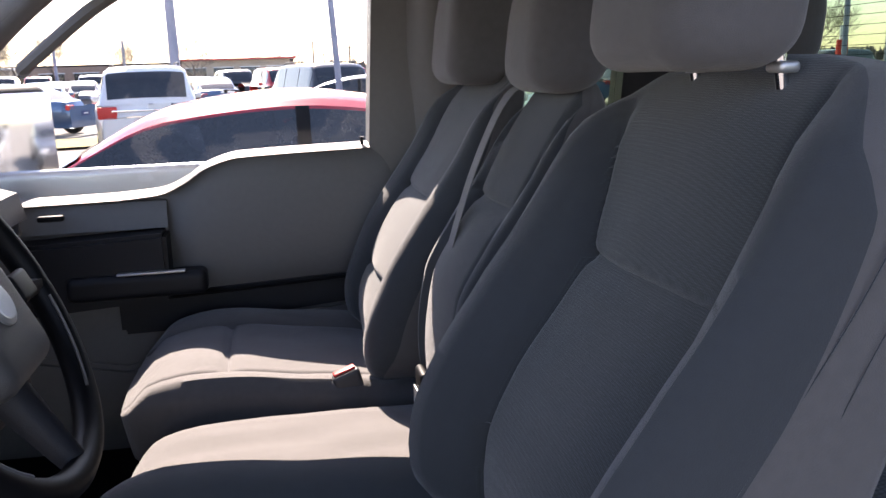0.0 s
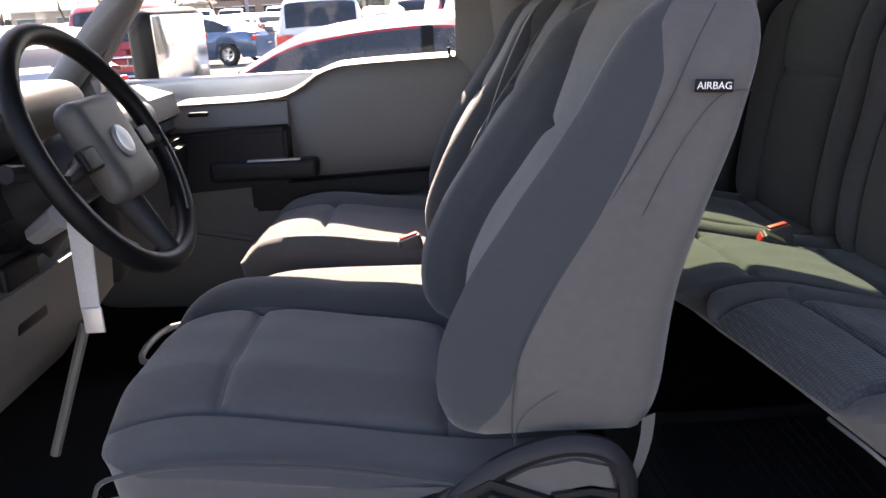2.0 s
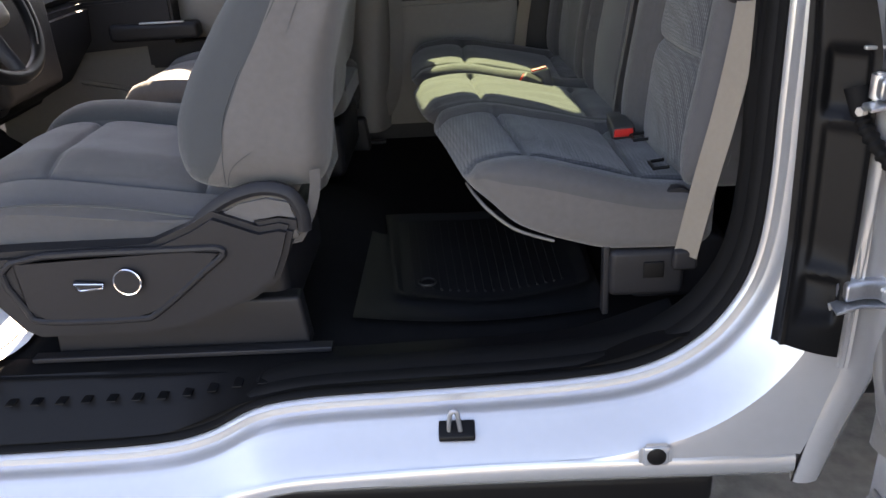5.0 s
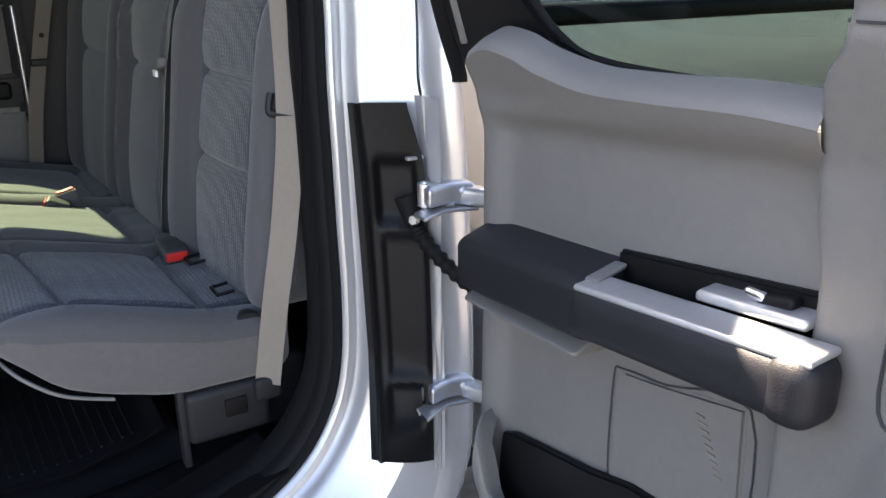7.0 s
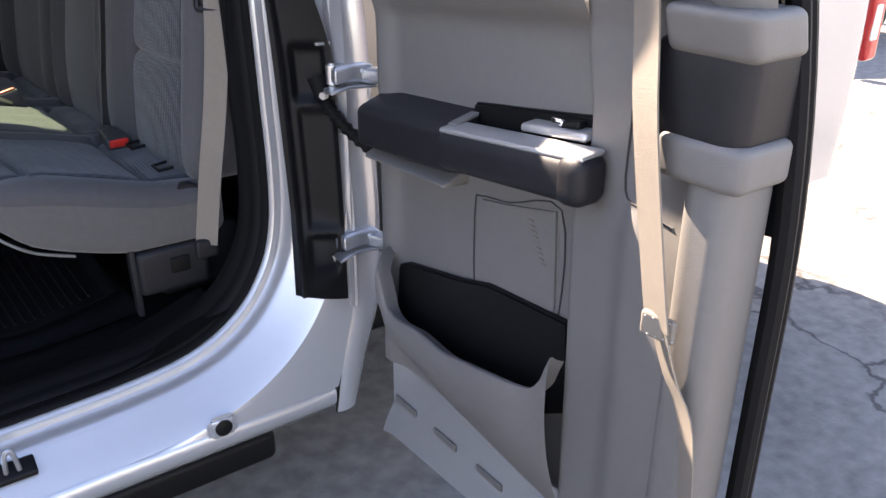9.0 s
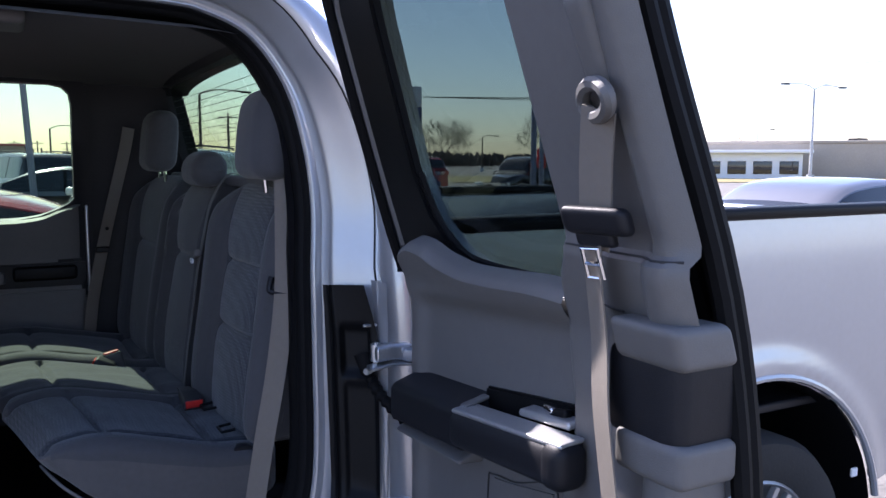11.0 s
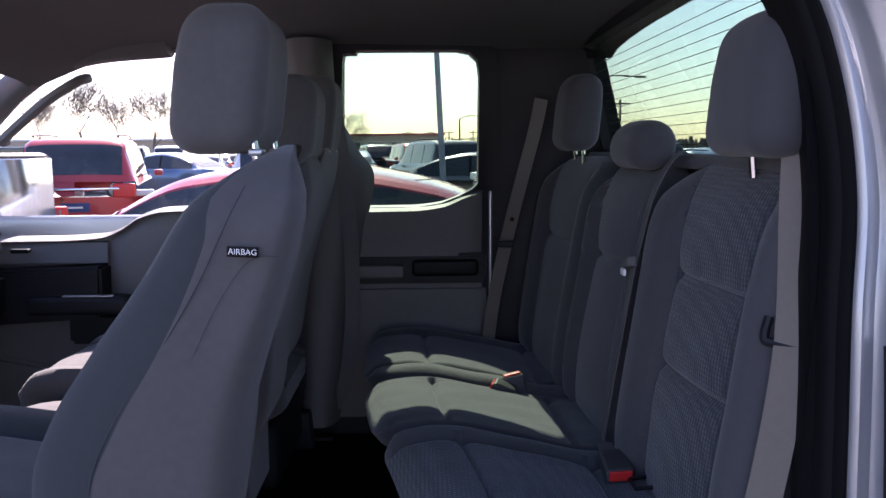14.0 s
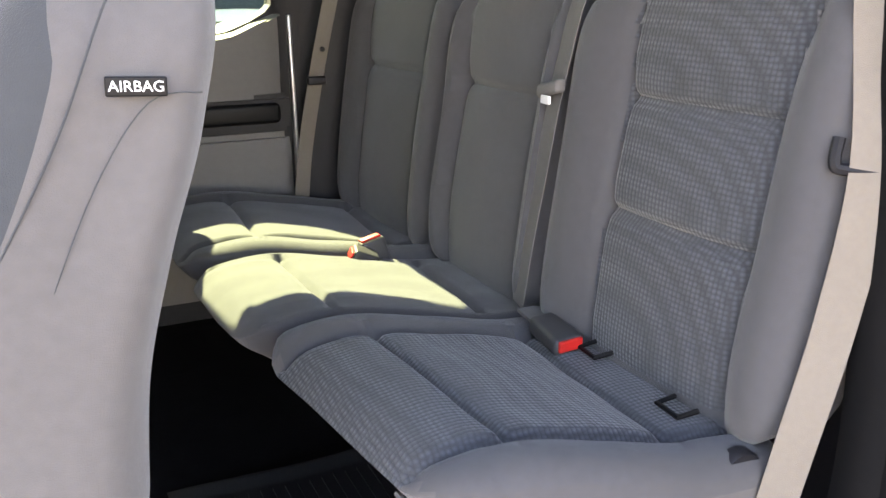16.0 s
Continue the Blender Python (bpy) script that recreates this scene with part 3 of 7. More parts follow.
# ---- cargo bed, wheel and lamp ----
def bed():
    arch = (2.60, 0.44, 0.545)
    def side(u, v):
        x = lerp(1.575, 3.47, u)
        z = lerp(0.56, 1.45, v)
        if v < 0.001:
            z = 0.56 + 0.03 * (x > 2.9)
        y = -0.985 - 0.018 * math.sin(math.pi * v) + 0.05 * max(0, v - 0.85) ** 1.3
        y -= 0.018 * max(0, 1 - abs(math.hypot(x - arch[0], z - arch[1]) - arch[2] - 0.03) / 0.07) * (z > 0.5)
        y += 0.10 * max(0, (x - 3.33) / 0.14) ** 2
        return (x, y, z)
    us, vs = [k / 90 for k in range(91)], [k / 44 for k in range(45)]
    bm = surface(us, vs, side)
    kill = [f for f in bm.faces if math.hypot(f.calc_center_median().x - arch[0], f.calc_center_median().z - arch[1]) < arch[2]]
    bmesh.ops.delete(bm, geom=kill, context="FACES")
    for v in bm.verts:
        d = Vector((v.co.x - arch[0], 0, v.co.z - arch[1]))
        if d.length < arch[2] + 0.022 and v.co.z > 0.5:
            d = d.normalized() * arch[2]
            v.co.x, v.co.z = arch[0] + d.x, arch[1] + d.z
    part("bed_side", bm, SILVER, truck, "silver painted side of the cargo bed")
    part("bed_front", block((1.59, 0, 1.02), (0.03, 1.9, 0.82), 0.01), SILVER, truck)
    # Cab back and chassis: unseen, added to stop sun through the bed gap.
    part("cab_back", block((1.50, 0, 1.02), (0.03, 1.78, 0.92), 0.01), SILVER, truck, "unseen silver back panel of the cab, added to block stray sun")
    part("chassis", block((1.0, 0, 0.47), (4.4, 1.30, 0.22), 0.03), BLACK, truck, "unseen dark chassis frame, added to block stray sun")
    part("bed_far_side", block((2.53, 0.955, 1.02), (1.88, 0.05, 0.84), 0.02), SILVER, truck)
    part("bed_floor", block((2.53, 0, 0.86), (1.88, 1.86, 0.03), 0.01), TRIM_DARK, truck)
    part("tailgate", block((3.46, 0, 1.12), (0.06, 1.72, 0.60), 0.02), SILVER, truck, "silver tailgate")
    for y in (-0.955, 0.955):
        part("bed_rail", block((2.525, y, 1.455), (1.90, 0.085, 0.035), 0.014), BLACK, truck, "black plastic bed rail cap")
    part("arch_lip", tube([(arch[0] + (arch[2] + 0.004) * math.cos(a), -1.012, arch[1] + (arch[2] + 0.004) * math.sin(a)) for a in [0.18 + k * (math.pi - 0.36) / 30 for k in range(31)]], 0.012, 8), SILVER, truck)
    def liner(u, v):
        a = lerp(-0.1, math.pi + 0.1, u)
        return (arch[0] + (arch[2] - 0.01) * math.cos(a), lerp(-1.0, -0.55, v), arch[1] + (arch[2] - 0.01) * math.sin(a))
    part("wheel_housing", surface([k / 24 for k in range(25)], [0, 0.5, 1], liner), BLACK, truck, "black wheel housing")
    lamp = part("tail_lamp", block((3.455, -0.952, 1.16), (0.075, 0.085, 0.38), 0.02, 4, lambda x, y, z: (x - 0.05 * gauss(z - 1.28, 0.08) * (x < 3.45), y, z)), mat("lamp_red", (0.45, 0.01, 0.012), 0.12, vary=0.1, coat=0.8), truck, "red tail lamp")
    part("lamp_lens", block((3.445, -0.990, 1.10), (0.04, 0.012, 0.12), 0.006), WHITE, lamp)
    part("bumper", block((3.57, -0.55, 0.66), (0.16, 0.72, 0.20), 0.04), CHROME, truck, "bright rear bumper")
    part("fender_vent", block((3.06, -0.99, 0.62), (0.03, 0.01, 0.03), 0.005), WHITE, truck)


bed()


def wheel(c, side, radius=0.40, width=0.27, rim_mat=SATIN, parent=None, spokes=6):
    """A tyre and a spoked alloy rim, its face towards side."""
    w = part("wheel", disc((c[0], c[1] - side * 0.02, c[2]), (0, side, 0), radius * 0.30, 0.05), BLACK, parent)
    prof = [(0.66, -0.42), (0.80, -0.5), (0.95, -0.48), (1.0, -0.36), (1.0, 0.36), (0.95, 0.48), (0.80, 0.5), (0.66, 0.42)]
    seg = 40
    bm = surface(list(range(seg)), prof, lambda k, p: (c[0] + radius * p[0] * math.cos(2 * math.pi * k / seg), c[1] + width * p[1], c[2] + radius * p[0] * math.sin(2 * math.pi * k / seg)), True)
    part("tyre", bm, TYRE, w, "black rubber tyre")
    rim = bmesh.new()
    surface(list(range(seg)), [(0.67, 0.40), (0.64, 0.44), (0.61, 0.36), (0.60, -0.3)], lambda k, p: (c[0] + radius * p[0] * math.cos(2 * math.pi * k / seg), c[1] + side * width * p[1], c[2] + radius * p[0] * math.sin(2 * math.pi * k / seg)), True, rim)
    r = part("rim", rim, rim_mat, w, "bright alloy rim")
    for k in range(spokes):
        a = 2 * math.pi * k / spokes
        for da in (-0.13, 0.13):
            p = [Vector((c[0] + radius * q * math.cos(a + da * s), c[1] + side * width * h, c[2] + radius * q * math.sin(a + da * s))) for q, s, h in ((0.10, 2.2, 0.34), (0.35, 1.2, 0.36), (0.62, 1.0, 0.40))]
            part("spoke", tube(p, [radius * 0.075, radius * 0.055, radius * 0.05], 6, flat=0.7), rim_mat, r)
    part("hub_cap", disc((c[0], c[1] + side * width * 0.30, c[2]), (0, side, 0), radius * 0.16, 0.03), rim_mat, w)
    return w


wheel((2.63, -0.86, 0.40), -1, parent=truck)


# ---- passenger side of the cab: two doors, pillars and glass ----
def far_side(x, y, z):
    """Leans the passenger side in above the belt."""
    return (x, y - 0.10 * max(0, (z - 1.38) / 0.5) ** 1.2, z)


FRONT_WIN = [(0.262, 1.385), (-0.07, 1.376), (-0.15, 1.355), (-0.215, 1.315), (-0.275, 1.292), (-0.40, 1.284), (-0.62, 1.282), (-0.84, 1.30), (-0.86, 1.36), (-0.64, 1.625), (-0.52, 1.735),
             (-0.38, 1.825), (-0.24, 1.862), (-0.05, 1.878), (0.25, 1.884), (0.280, 1.865)]
REAR_WIN = [(0.510, 1.376), (0.76, 1.376), (0.84, 1.389), (0.90, 1.412), (0.945, 1.436), (0.962, 1.455), (0.962, 1.80), (0.955, 1.845), (0.93, 1.868), (0.89, 1.876), (0.575, 1.876), (0.57, 1.866), (0.535, 1.866), (0.530, 1.84)]


def passenger_side():
    front = thing("front_passenger_door", "closed front passenger door with grey and black trim and a low window", "car door")
    outer = [(0.385, 0.60), (0.385, 1.92), (-0.05, 1.92), (-0.33, 1.88), (-0.56, 1.76), (-0.98, 1.38), (-1.05, 0.60)]
    part("door_frame", plate(outer, [FRONT_WIN], 0.845, 0.93, far_side), TRIM, front, "grey door frame")
    g = part("window_pane", plate(FRONT_WIN, [], 0.890, 0.894, far_side), GLASS, front, "clear side window", smooth=False)
    g.visible_shadow = False
    belt = [(x, z) for x, z in FRONT_WIN if z < 1.39 and x > -0.7]
    belt.sort()
    # sloping ledge under the glass
    xs = [-0.70 + 0.02 * k for k in range(49)]
    bm = surface(xs, [0, 0.25, 0.5, 0.75, 1.0], lambda x, v: (x, lerp(0.885, 0.815, v), curve_at(belt, x) + 0.006 - 0.012 * v ** 2))
    part("window_ledge", bm, TRIM, front, "light grey ledge under the glass")
    # upper pad, dark band, armrest and lower panel
    def face(x, z):
        top = curve_at(belt, x)
        y = 0.815 + 0.02 * gauss(z - top, 0.02)
        return y
    def pad(u, v):
        x = lerp(-0.262, 0.36, u)
        z = lerp(1.03 + 0.02 * u, curve_at(belt, x) - 0.004, v)
        edge = min(u, 1 - u, 0.06) / 0.06
        return (x, 0.835 - 0.028 * math.sin(math.pi * min(1, v * 1.0)) ** 0.5 * edge - 0.0 + 0.012 * v, z)
    part("upper_pad", surface([k / 24 for k in range(25)], [k / 12 for k in range(13)], pad), TRIM, front, "grey upholstered upper panel")
    part("front_cap", surface([-0.80 + 0.03 * k for k in range(19)], [k / 10 for k in range(11)], lambda x, v: (x, lerp(0.885, 0.815, v ** 0.9), 1.284 - 0.020 * v - 0.12 * max(0, v - 0.75) ** 1.0 * 2)), TRIM, front, "pale wide ledge at the front of the door")
    part("cap_face", plate([(-0.80, 1.00), (-0.26, 1.03), (-0.26, 1.20), (-0.80, 1.18)], [], 0.75, 0.86, None, 0.01), TRIM_DARK, front, "dark face under the ledge")
    part("lock_button", block((-0.52, 0.775, 1.250), (0.06, 0.02, 0.014), 0.005), BLACK, front, "black window switch")
    part("dark_band", plate([(-0.40, 1.05), (-0.27, 1.03), (0.36, 1.055), (0.36, 0.985), (-0.22, 0.94), (-0.27, 0.93), (-0.40, 0.93)], [], 0.812, 0.87, None, 0.012), TRIM_DARK, front, "black band across the door")
    part("band_line", tube(smooth_path([(-0.26, 0.808, 1.028), (0.05, 0.806, 1.037), (0.36, 0.808, 1.050)], 6), 0.005, 6), BLACK, front)
    grip = part("armrest", block((-0.335, 0.765, 1.075), (0.33, 0.07, 0.062), 0.018, 4), TRIM_DARK, front, "dark armrest with a pull grip")
    part("grip_strip", block((-0.30, 0.742, 1.107), (0.16, 0.020, 0.006), 0.002), SATIN, grip, "bright strip")
    part("lower_panel", plate([(-0.70, 0.68), (0.36, 0.68), (0.36, 0.985), (-0.22, 0.945), (-0.28, 0.86), (-0.40, 0.84), (-0.70, 0.90)], [], 0.825, 0.87, None, 0.014), TRIM, front, "grey lower door panel")
    part("pocket_rim", tube(smooth_path([(-0.12, 0.82, 0.72), (-0.14, 0.815, 0.86), (-0.05, 0.812, 0.905), (0.34, 0.815, 0.92)], 6), 0.010, 6), TRIM, front)
    part("handle_cup", block((-0.545, 0.80, 1.06), (0.05, 0.02, 0.06), 0.015), BLACK, front, "dark handle cup")
    part("lock_pin", tube([(0.243, 0.845, 1.378), (0.243, 0.845, 1.398), (0.243, 0.845, 1.405)], [0.004, 0.004, 0.007], 8), BLACK, front, "black lock pin")
    # outer skin of both doors
    part("outer_skin", block((0.05, 0.955, 0.95), (2.1, 0.04, 0.80), 0.02), SILVER, front)

    rear = thing("rear_passenger_door", "closed rear passenger door, grey trim with a black armrest band", "car door")
    outer = [(0.39, 0.60), (0.39, 1.92), (0.96, 1.918), (1.01, 1.88), (1.025, 1.80), (1.02, 0.60)]
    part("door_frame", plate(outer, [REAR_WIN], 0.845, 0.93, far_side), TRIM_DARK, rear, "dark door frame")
    g = part("window_pane", plate(REAR_WIN, [], 0.890, 0.894, far_side), GLASS_TINT, rear, "green-tinted privacy window", smooth=False)
    belt = [(0.46, 1.376), (0.74, 1.378), (0.84, 1.389), (0.91, 1.416), (0.98, 1.444)]
    xs = [0.46 + 0.02 * k for k in range(27)]
    part("window_ledge", surface(xs, [0, 0.33, 0.66, 1.0], lambda x, v: (x, lerp(0.885, 0.812, v), curve_at(belt, x) + 0.004 - 0.020 * v ** 2)), TRIM, rear, "pale ledge under the glass")
    part("upper_pad", surface([k / 20 for k in range(21)], [k / 10 for k in range(11)], lambda u, v: (lerp(0.43, 0.99, u), 0.842 - 0.034 * min(1, 4 * min(u, 1 - u)) ** 0.5 + 0.006 * math.cos(v * 3.0), lerp(1.215, curve_at(belt, lerp(0.43, 0.99, u)) - 0.012, v))), TRIM, rear, "grey upper door panel")
    part("dark_band", plate([(0.43, 1.225), (0.99, 1.225), (0.99, 1.125), (0.43, 1.125)], [], 0.808, 0.86, None, 0.012), TRIM_DARK, rear, "black armrest band")
    part("grip_lid", block((0.585, 0.795, 1.168), (0.26, 0.03, 0.045), 0.010), TRIM, rear, "grey pull handle")
    part("grip_cup", block((0.85, 0.800, 1.178), (0.22, 0.02, 0.055), 0.012), BLACK, rear)
    part("lower_panel", plate([(0.43, 0.66), (0.99, 0.66), (0.99, 1.12), (0.43, 1.12)], [], 0.822, 0.86, None, 0.016), TRIM, rear, "grey lower door panel")
    # Satin strip stands in for a slit of daylight; no gap is cut.
    part("daylight_strip", block((1.000, 0.815, 1.13), (0.010, 0.03, 0.60), 0.004), SATIN, rear, "satin strip painted in for daylight at the door edge")

    # wide belt pillar carried by the rear door, with the front passenger's belt
    def pillar(u, v):
        z = lerp(0.66, 1.90, v)
        lo, hi = 0.36, curve_at([(0.66, 0.49), (1.0, 0.53), (1.10, 0.545), (1.30, 0.585), (1.48, 0.622), (1.51, 0.615), (1.57, 0.570), (1.73, 0.508), (1.90, 0.505)], z)
        x = lerp(lo, hi, u)
        y = 0.815 - 0.085 * (1 - abs(2 * u - 1) ** 3) - 0.1 * max(0, (z - 1.38) / 0.5) ** 1.2
        return (x, y, z)
    part("belt_pillar", surface([k / 14 for k in range(15)], [k / 60 for k in range(61)], pillar), TRIM, rear, "grey belt pillar cover")
    part("seal_strip", tube(smooth_path([(0.34, 0.835, 0.8), (0.335, 0.835, 1.30), (0.335, 0.812, 1.6)], 6), 0.012, 8), RUBBER, rear)
    part("seal_strip", tube(smooth_path([(0.375, 0.830, 0.8), (0.372, 0.830, 1.30), (0.372, 0.807, 1.6)], 6), 0.012, 8), RUBBER, rear)
    belt_p = smooth_path([(0.500, 0.655, 1.74), (0.520, 0.70, 1.60), (0.545, 0.715, 1.34), (0.550, 0.725, 1.20), (0.545, 0.74, 1.0), (0.515, 0.765, 0.80), (0.46, 0.79, 0.70)], 6)
    b = tagged(link_mesh("passenger_seat_belt", strap(belt_p, 0.048, (1, 0, 0.2)), WEB_DARK), "grey seat belt hanging beside the passenger's pillar", "seat belt")
    part("belt_ring", block((0.500, 0.655, 1.75), (0.075, 0.02, 0.045), 0.008), TRIM_DARK, b)

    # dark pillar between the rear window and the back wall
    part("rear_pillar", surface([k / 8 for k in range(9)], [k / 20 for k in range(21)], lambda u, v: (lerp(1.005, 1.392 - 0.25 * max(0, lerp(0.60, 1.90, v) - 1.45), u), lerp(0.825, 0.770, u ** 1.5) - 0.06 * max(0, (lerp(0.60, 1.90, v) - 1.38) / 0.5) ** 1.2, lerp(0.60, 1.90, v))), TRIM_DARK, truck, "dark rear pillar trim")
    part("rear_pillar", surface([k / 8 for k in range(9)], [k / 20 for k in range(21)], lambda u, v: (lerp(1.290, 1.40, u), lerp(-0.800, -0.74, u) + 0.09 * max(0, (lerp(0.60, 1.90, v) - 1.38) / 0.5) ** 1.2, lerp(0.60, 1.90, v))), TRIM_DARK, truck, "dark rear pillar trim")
    part("front_pillar", tube(smooth_path([(-1.05, 0.80, 1.22), (-0.66, 0.79, 1.63), (-0.36, 0.755, 1.85), (0.0, 0.74, 1.90)], 8), 0.045, 10), TRIM, truck, "grey windscreen pillar trim")
    part("grab_handle", tube(smooth_path([(-0.52, 0.735, 1.60), (-0.50, 0.69, 1.61), (-0.36, 0.665, 1.715), (-0.26, 0.66, 1.775), (-0.24, 0.70, 1.79)], 8), 0.015, 8), TRIM, truck, "grey grab handle")
    part("near_front_pillar", tube(smooth_path([(-1.05, -0.76, 1.22), (-0.66, -0.745, 1.585), (-0.34, -0.72, 1.80), (-0.05, -0.715, 1.89)], 8), 0.045, 10), TRIM, truck, "grey windscreen pillar trim")
    # windscreen, firewall
    g = part("windscreen", surface([-0.74, -0.4, 0, 0.4, 0.78], [0, 0.5, 1], lambda y, v: (lerp(-1.18, -0.42, v) - 0.08 * (1 - (y / 0.8) ** 2), y * lerp(1.0, 0.90, v), lerp(1.20, 1.80, v))), GLASS, truck, "clear windscreen")
    g.visible_shadow = False
    part("firewall", block((-1.24, 0.02, 0.95), (0.04, 1.66, 0.62), 0.01), CARPET, truck, "dark firewall")
    part("bonnet", block((-1.85, 0.0, 1.12), (1.15, 1.85, 0.12), 0.05, 4), SILVER, truck, "silver bonnet")
    part("fender_side", block((-1.70, -0.96, 0.85), (1.4, 0.05, 0.55), 0.02), SILVER, truck)
    part("fender_side", block((-1.70, 0.97, 0.85), (1.4, 0.05, 0.55), 0.02), SILVER, truck)


passenger_side()

# wing mirror outside the passenger window
mirror = thing("wing_mirror", "black passenger-side wing mirror with a bright glass", "wing mirror")
def turned(x, y, z):
    """Turns the mirror head towards the driver."""
    c, s = math.cos(-0.62), math.sin(-0.62)
    return (-0.68 + c * (x + 0.68) - s * (y - 1.12), 1.12 + s * (x + 0.68) + c * (y - 1.12), z)


part("mirror_shell", block((-0.705, 1.12, 1.410), (0.13, 0.25, 0.310), 0.045, 5, turned), BLACK, mirror)
part("mirror_arm", block((-0.70, 0.985, 1.275), (0.08, 0.14, 0.06), 0.02), BLACK, mirror)
part("mirror_glass", block((-0.637, 1.12, 1.418), (0.006, 0.205, 0.250), 0.003, 1, turned), CHROME, mirror, "mirror glass")

# cargo lamp in the headliner
lamp = thing("dome_lamp", "grey cab lamp set into the headliner", "lamp")
part("lamp_base", block((0.685, -0.52, 1.900), (0.21, 0.16, 0.030), 0.012, 3, lambda x, y, z: (0.685 + (x - 0.685) * (1.0 + 1.2 * (1.877 - z) * -8 * 0.1), y, z)), TRIM, lamp)
for x in (0.655, 0.725):
    part("lamp_lens", disc((x, -0.555, 1.886), (0, -0.35, -1), 0.018, 0.010, 16), BLACK, lamp)
part("lamp_switch", block((0.69, -0.57, 1.882), (0.022, 0.02, 0.012), 0.004), WHITE, lamp)
visor = thing("sun_visor", "folded grey sun visor below the headliner", "sun visor")
part("visor_board", block((-0.36, -0.40, 1.775), (0.17, 0.44, 0.022), 0.010, 3, lambda x, y, z: (x, y, z + 0.5 * (x + 0.36))), LINER, visor)
part("visor_label", block((-0.345, -0.45, 1.772), (0.07, 0.12, 0.002), 0.001, 1, lambda x, y, z: (x, y, z + 0.5 * (x + 0.36))), WHITE, visor)


# ---- seats ----
def seat_back_bm(sides, zs, front, rear, insert, creases=(1.285,), bolster=0.045, pillow=0.012, rim=0.025, skew=0.0, taper=0.0, flare=(-0.018, 0.018), ease=0.0):
    """A backrest: sides (y0, y1), insert (y0, y1), front and rear lines (x over z), sewn creases across the insert."""
    (ya, yb), (z0, z1), (ia, ib) = sides, zs, insert
    cy, half = (ya + yb) / 2, (yb - ya) / 2
    def swell(y, z):
        """How far the front stands out towards the sitter."""
        k = min(1, max(0, (z - z0 + 0.03) / 0.06)) * min(1, max(0, (z1 - z) / 0.07))
        wide = max(0, (z - 1.34) / 0.2)
        a, b = ia + flare[0] * wide, ib + flare[1] * wide
        if y < a or y > b:
            e = (a - y) / max(0.01, a - ya) if y < a else (y - b) / max(0.01, yb - b)
            e = min(1, max(0, e))
            out = bolster * (1 - ease * min(1, max(0, (z - 1.30) / 0.22))) * math.sin(math.pi * min(1, 0.06 + 0.84 * e ** 1.2)) - rim * max(0, (e - 0.72) / 0.28) ** 2
        else:
            m = (2 * y - a - b) / (b - a)
            out = pillow * (1 - m * m)
            for c in creases:
                out -= 0.011 * gauss(z - c, 0.008) + 0.006 * gauss(z - c, 0.03)
        for g in (a, b):
            out -= 0.012 * gauss(y - g, 0.008)
        return out * k
    def fn(x, y, z):
        t = min(1, max(0, z + 0.5))
        s = y * 2
        w = half * (0.965 + 0.035 * math.sin(math.pi * min(1, t * 1.15))) * (1 - 0.10 * max(0, (t - 0.80) / 0.20) ** 2)
        yy = cy + w * s
        zz = lerp(z0, z1, t) - 0.045 * abs(s) ** 3 * max(0, (t - 0.6) / 0.4)
        f, r = curve_at(front, zz), curve_at(rear, zz)
        d = x + 0.5
        xx = lerp(f, r, d)
        if d < 0.5:
            k = (0.5 - d) * 2
            xx -= k * swell(yy, zz)
            xx += k * 0.004 * noise.noise(Vector((yy * 7, zz * 6, cy * 9)))
        else:
            xx -= 0.012 * abs(s) ** 6 + taper * max(0, (s + 0.7) / 1.7) * (d - 0.5) * 2
        yy += 0.004 * noise.noise(Vector((x * 3, zz * 7, cy + s)))
        return (xx - skew * (yy + 0.25), yy, zz)
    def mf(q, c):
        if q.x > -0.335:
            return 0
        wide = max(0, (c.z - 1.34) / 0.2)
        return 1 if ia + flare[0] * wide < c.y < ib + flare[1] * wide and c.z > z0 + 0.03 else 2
    return rbox(1, 1, 1, 0.16, (8, 64, 60), fn, unitfn=mf)


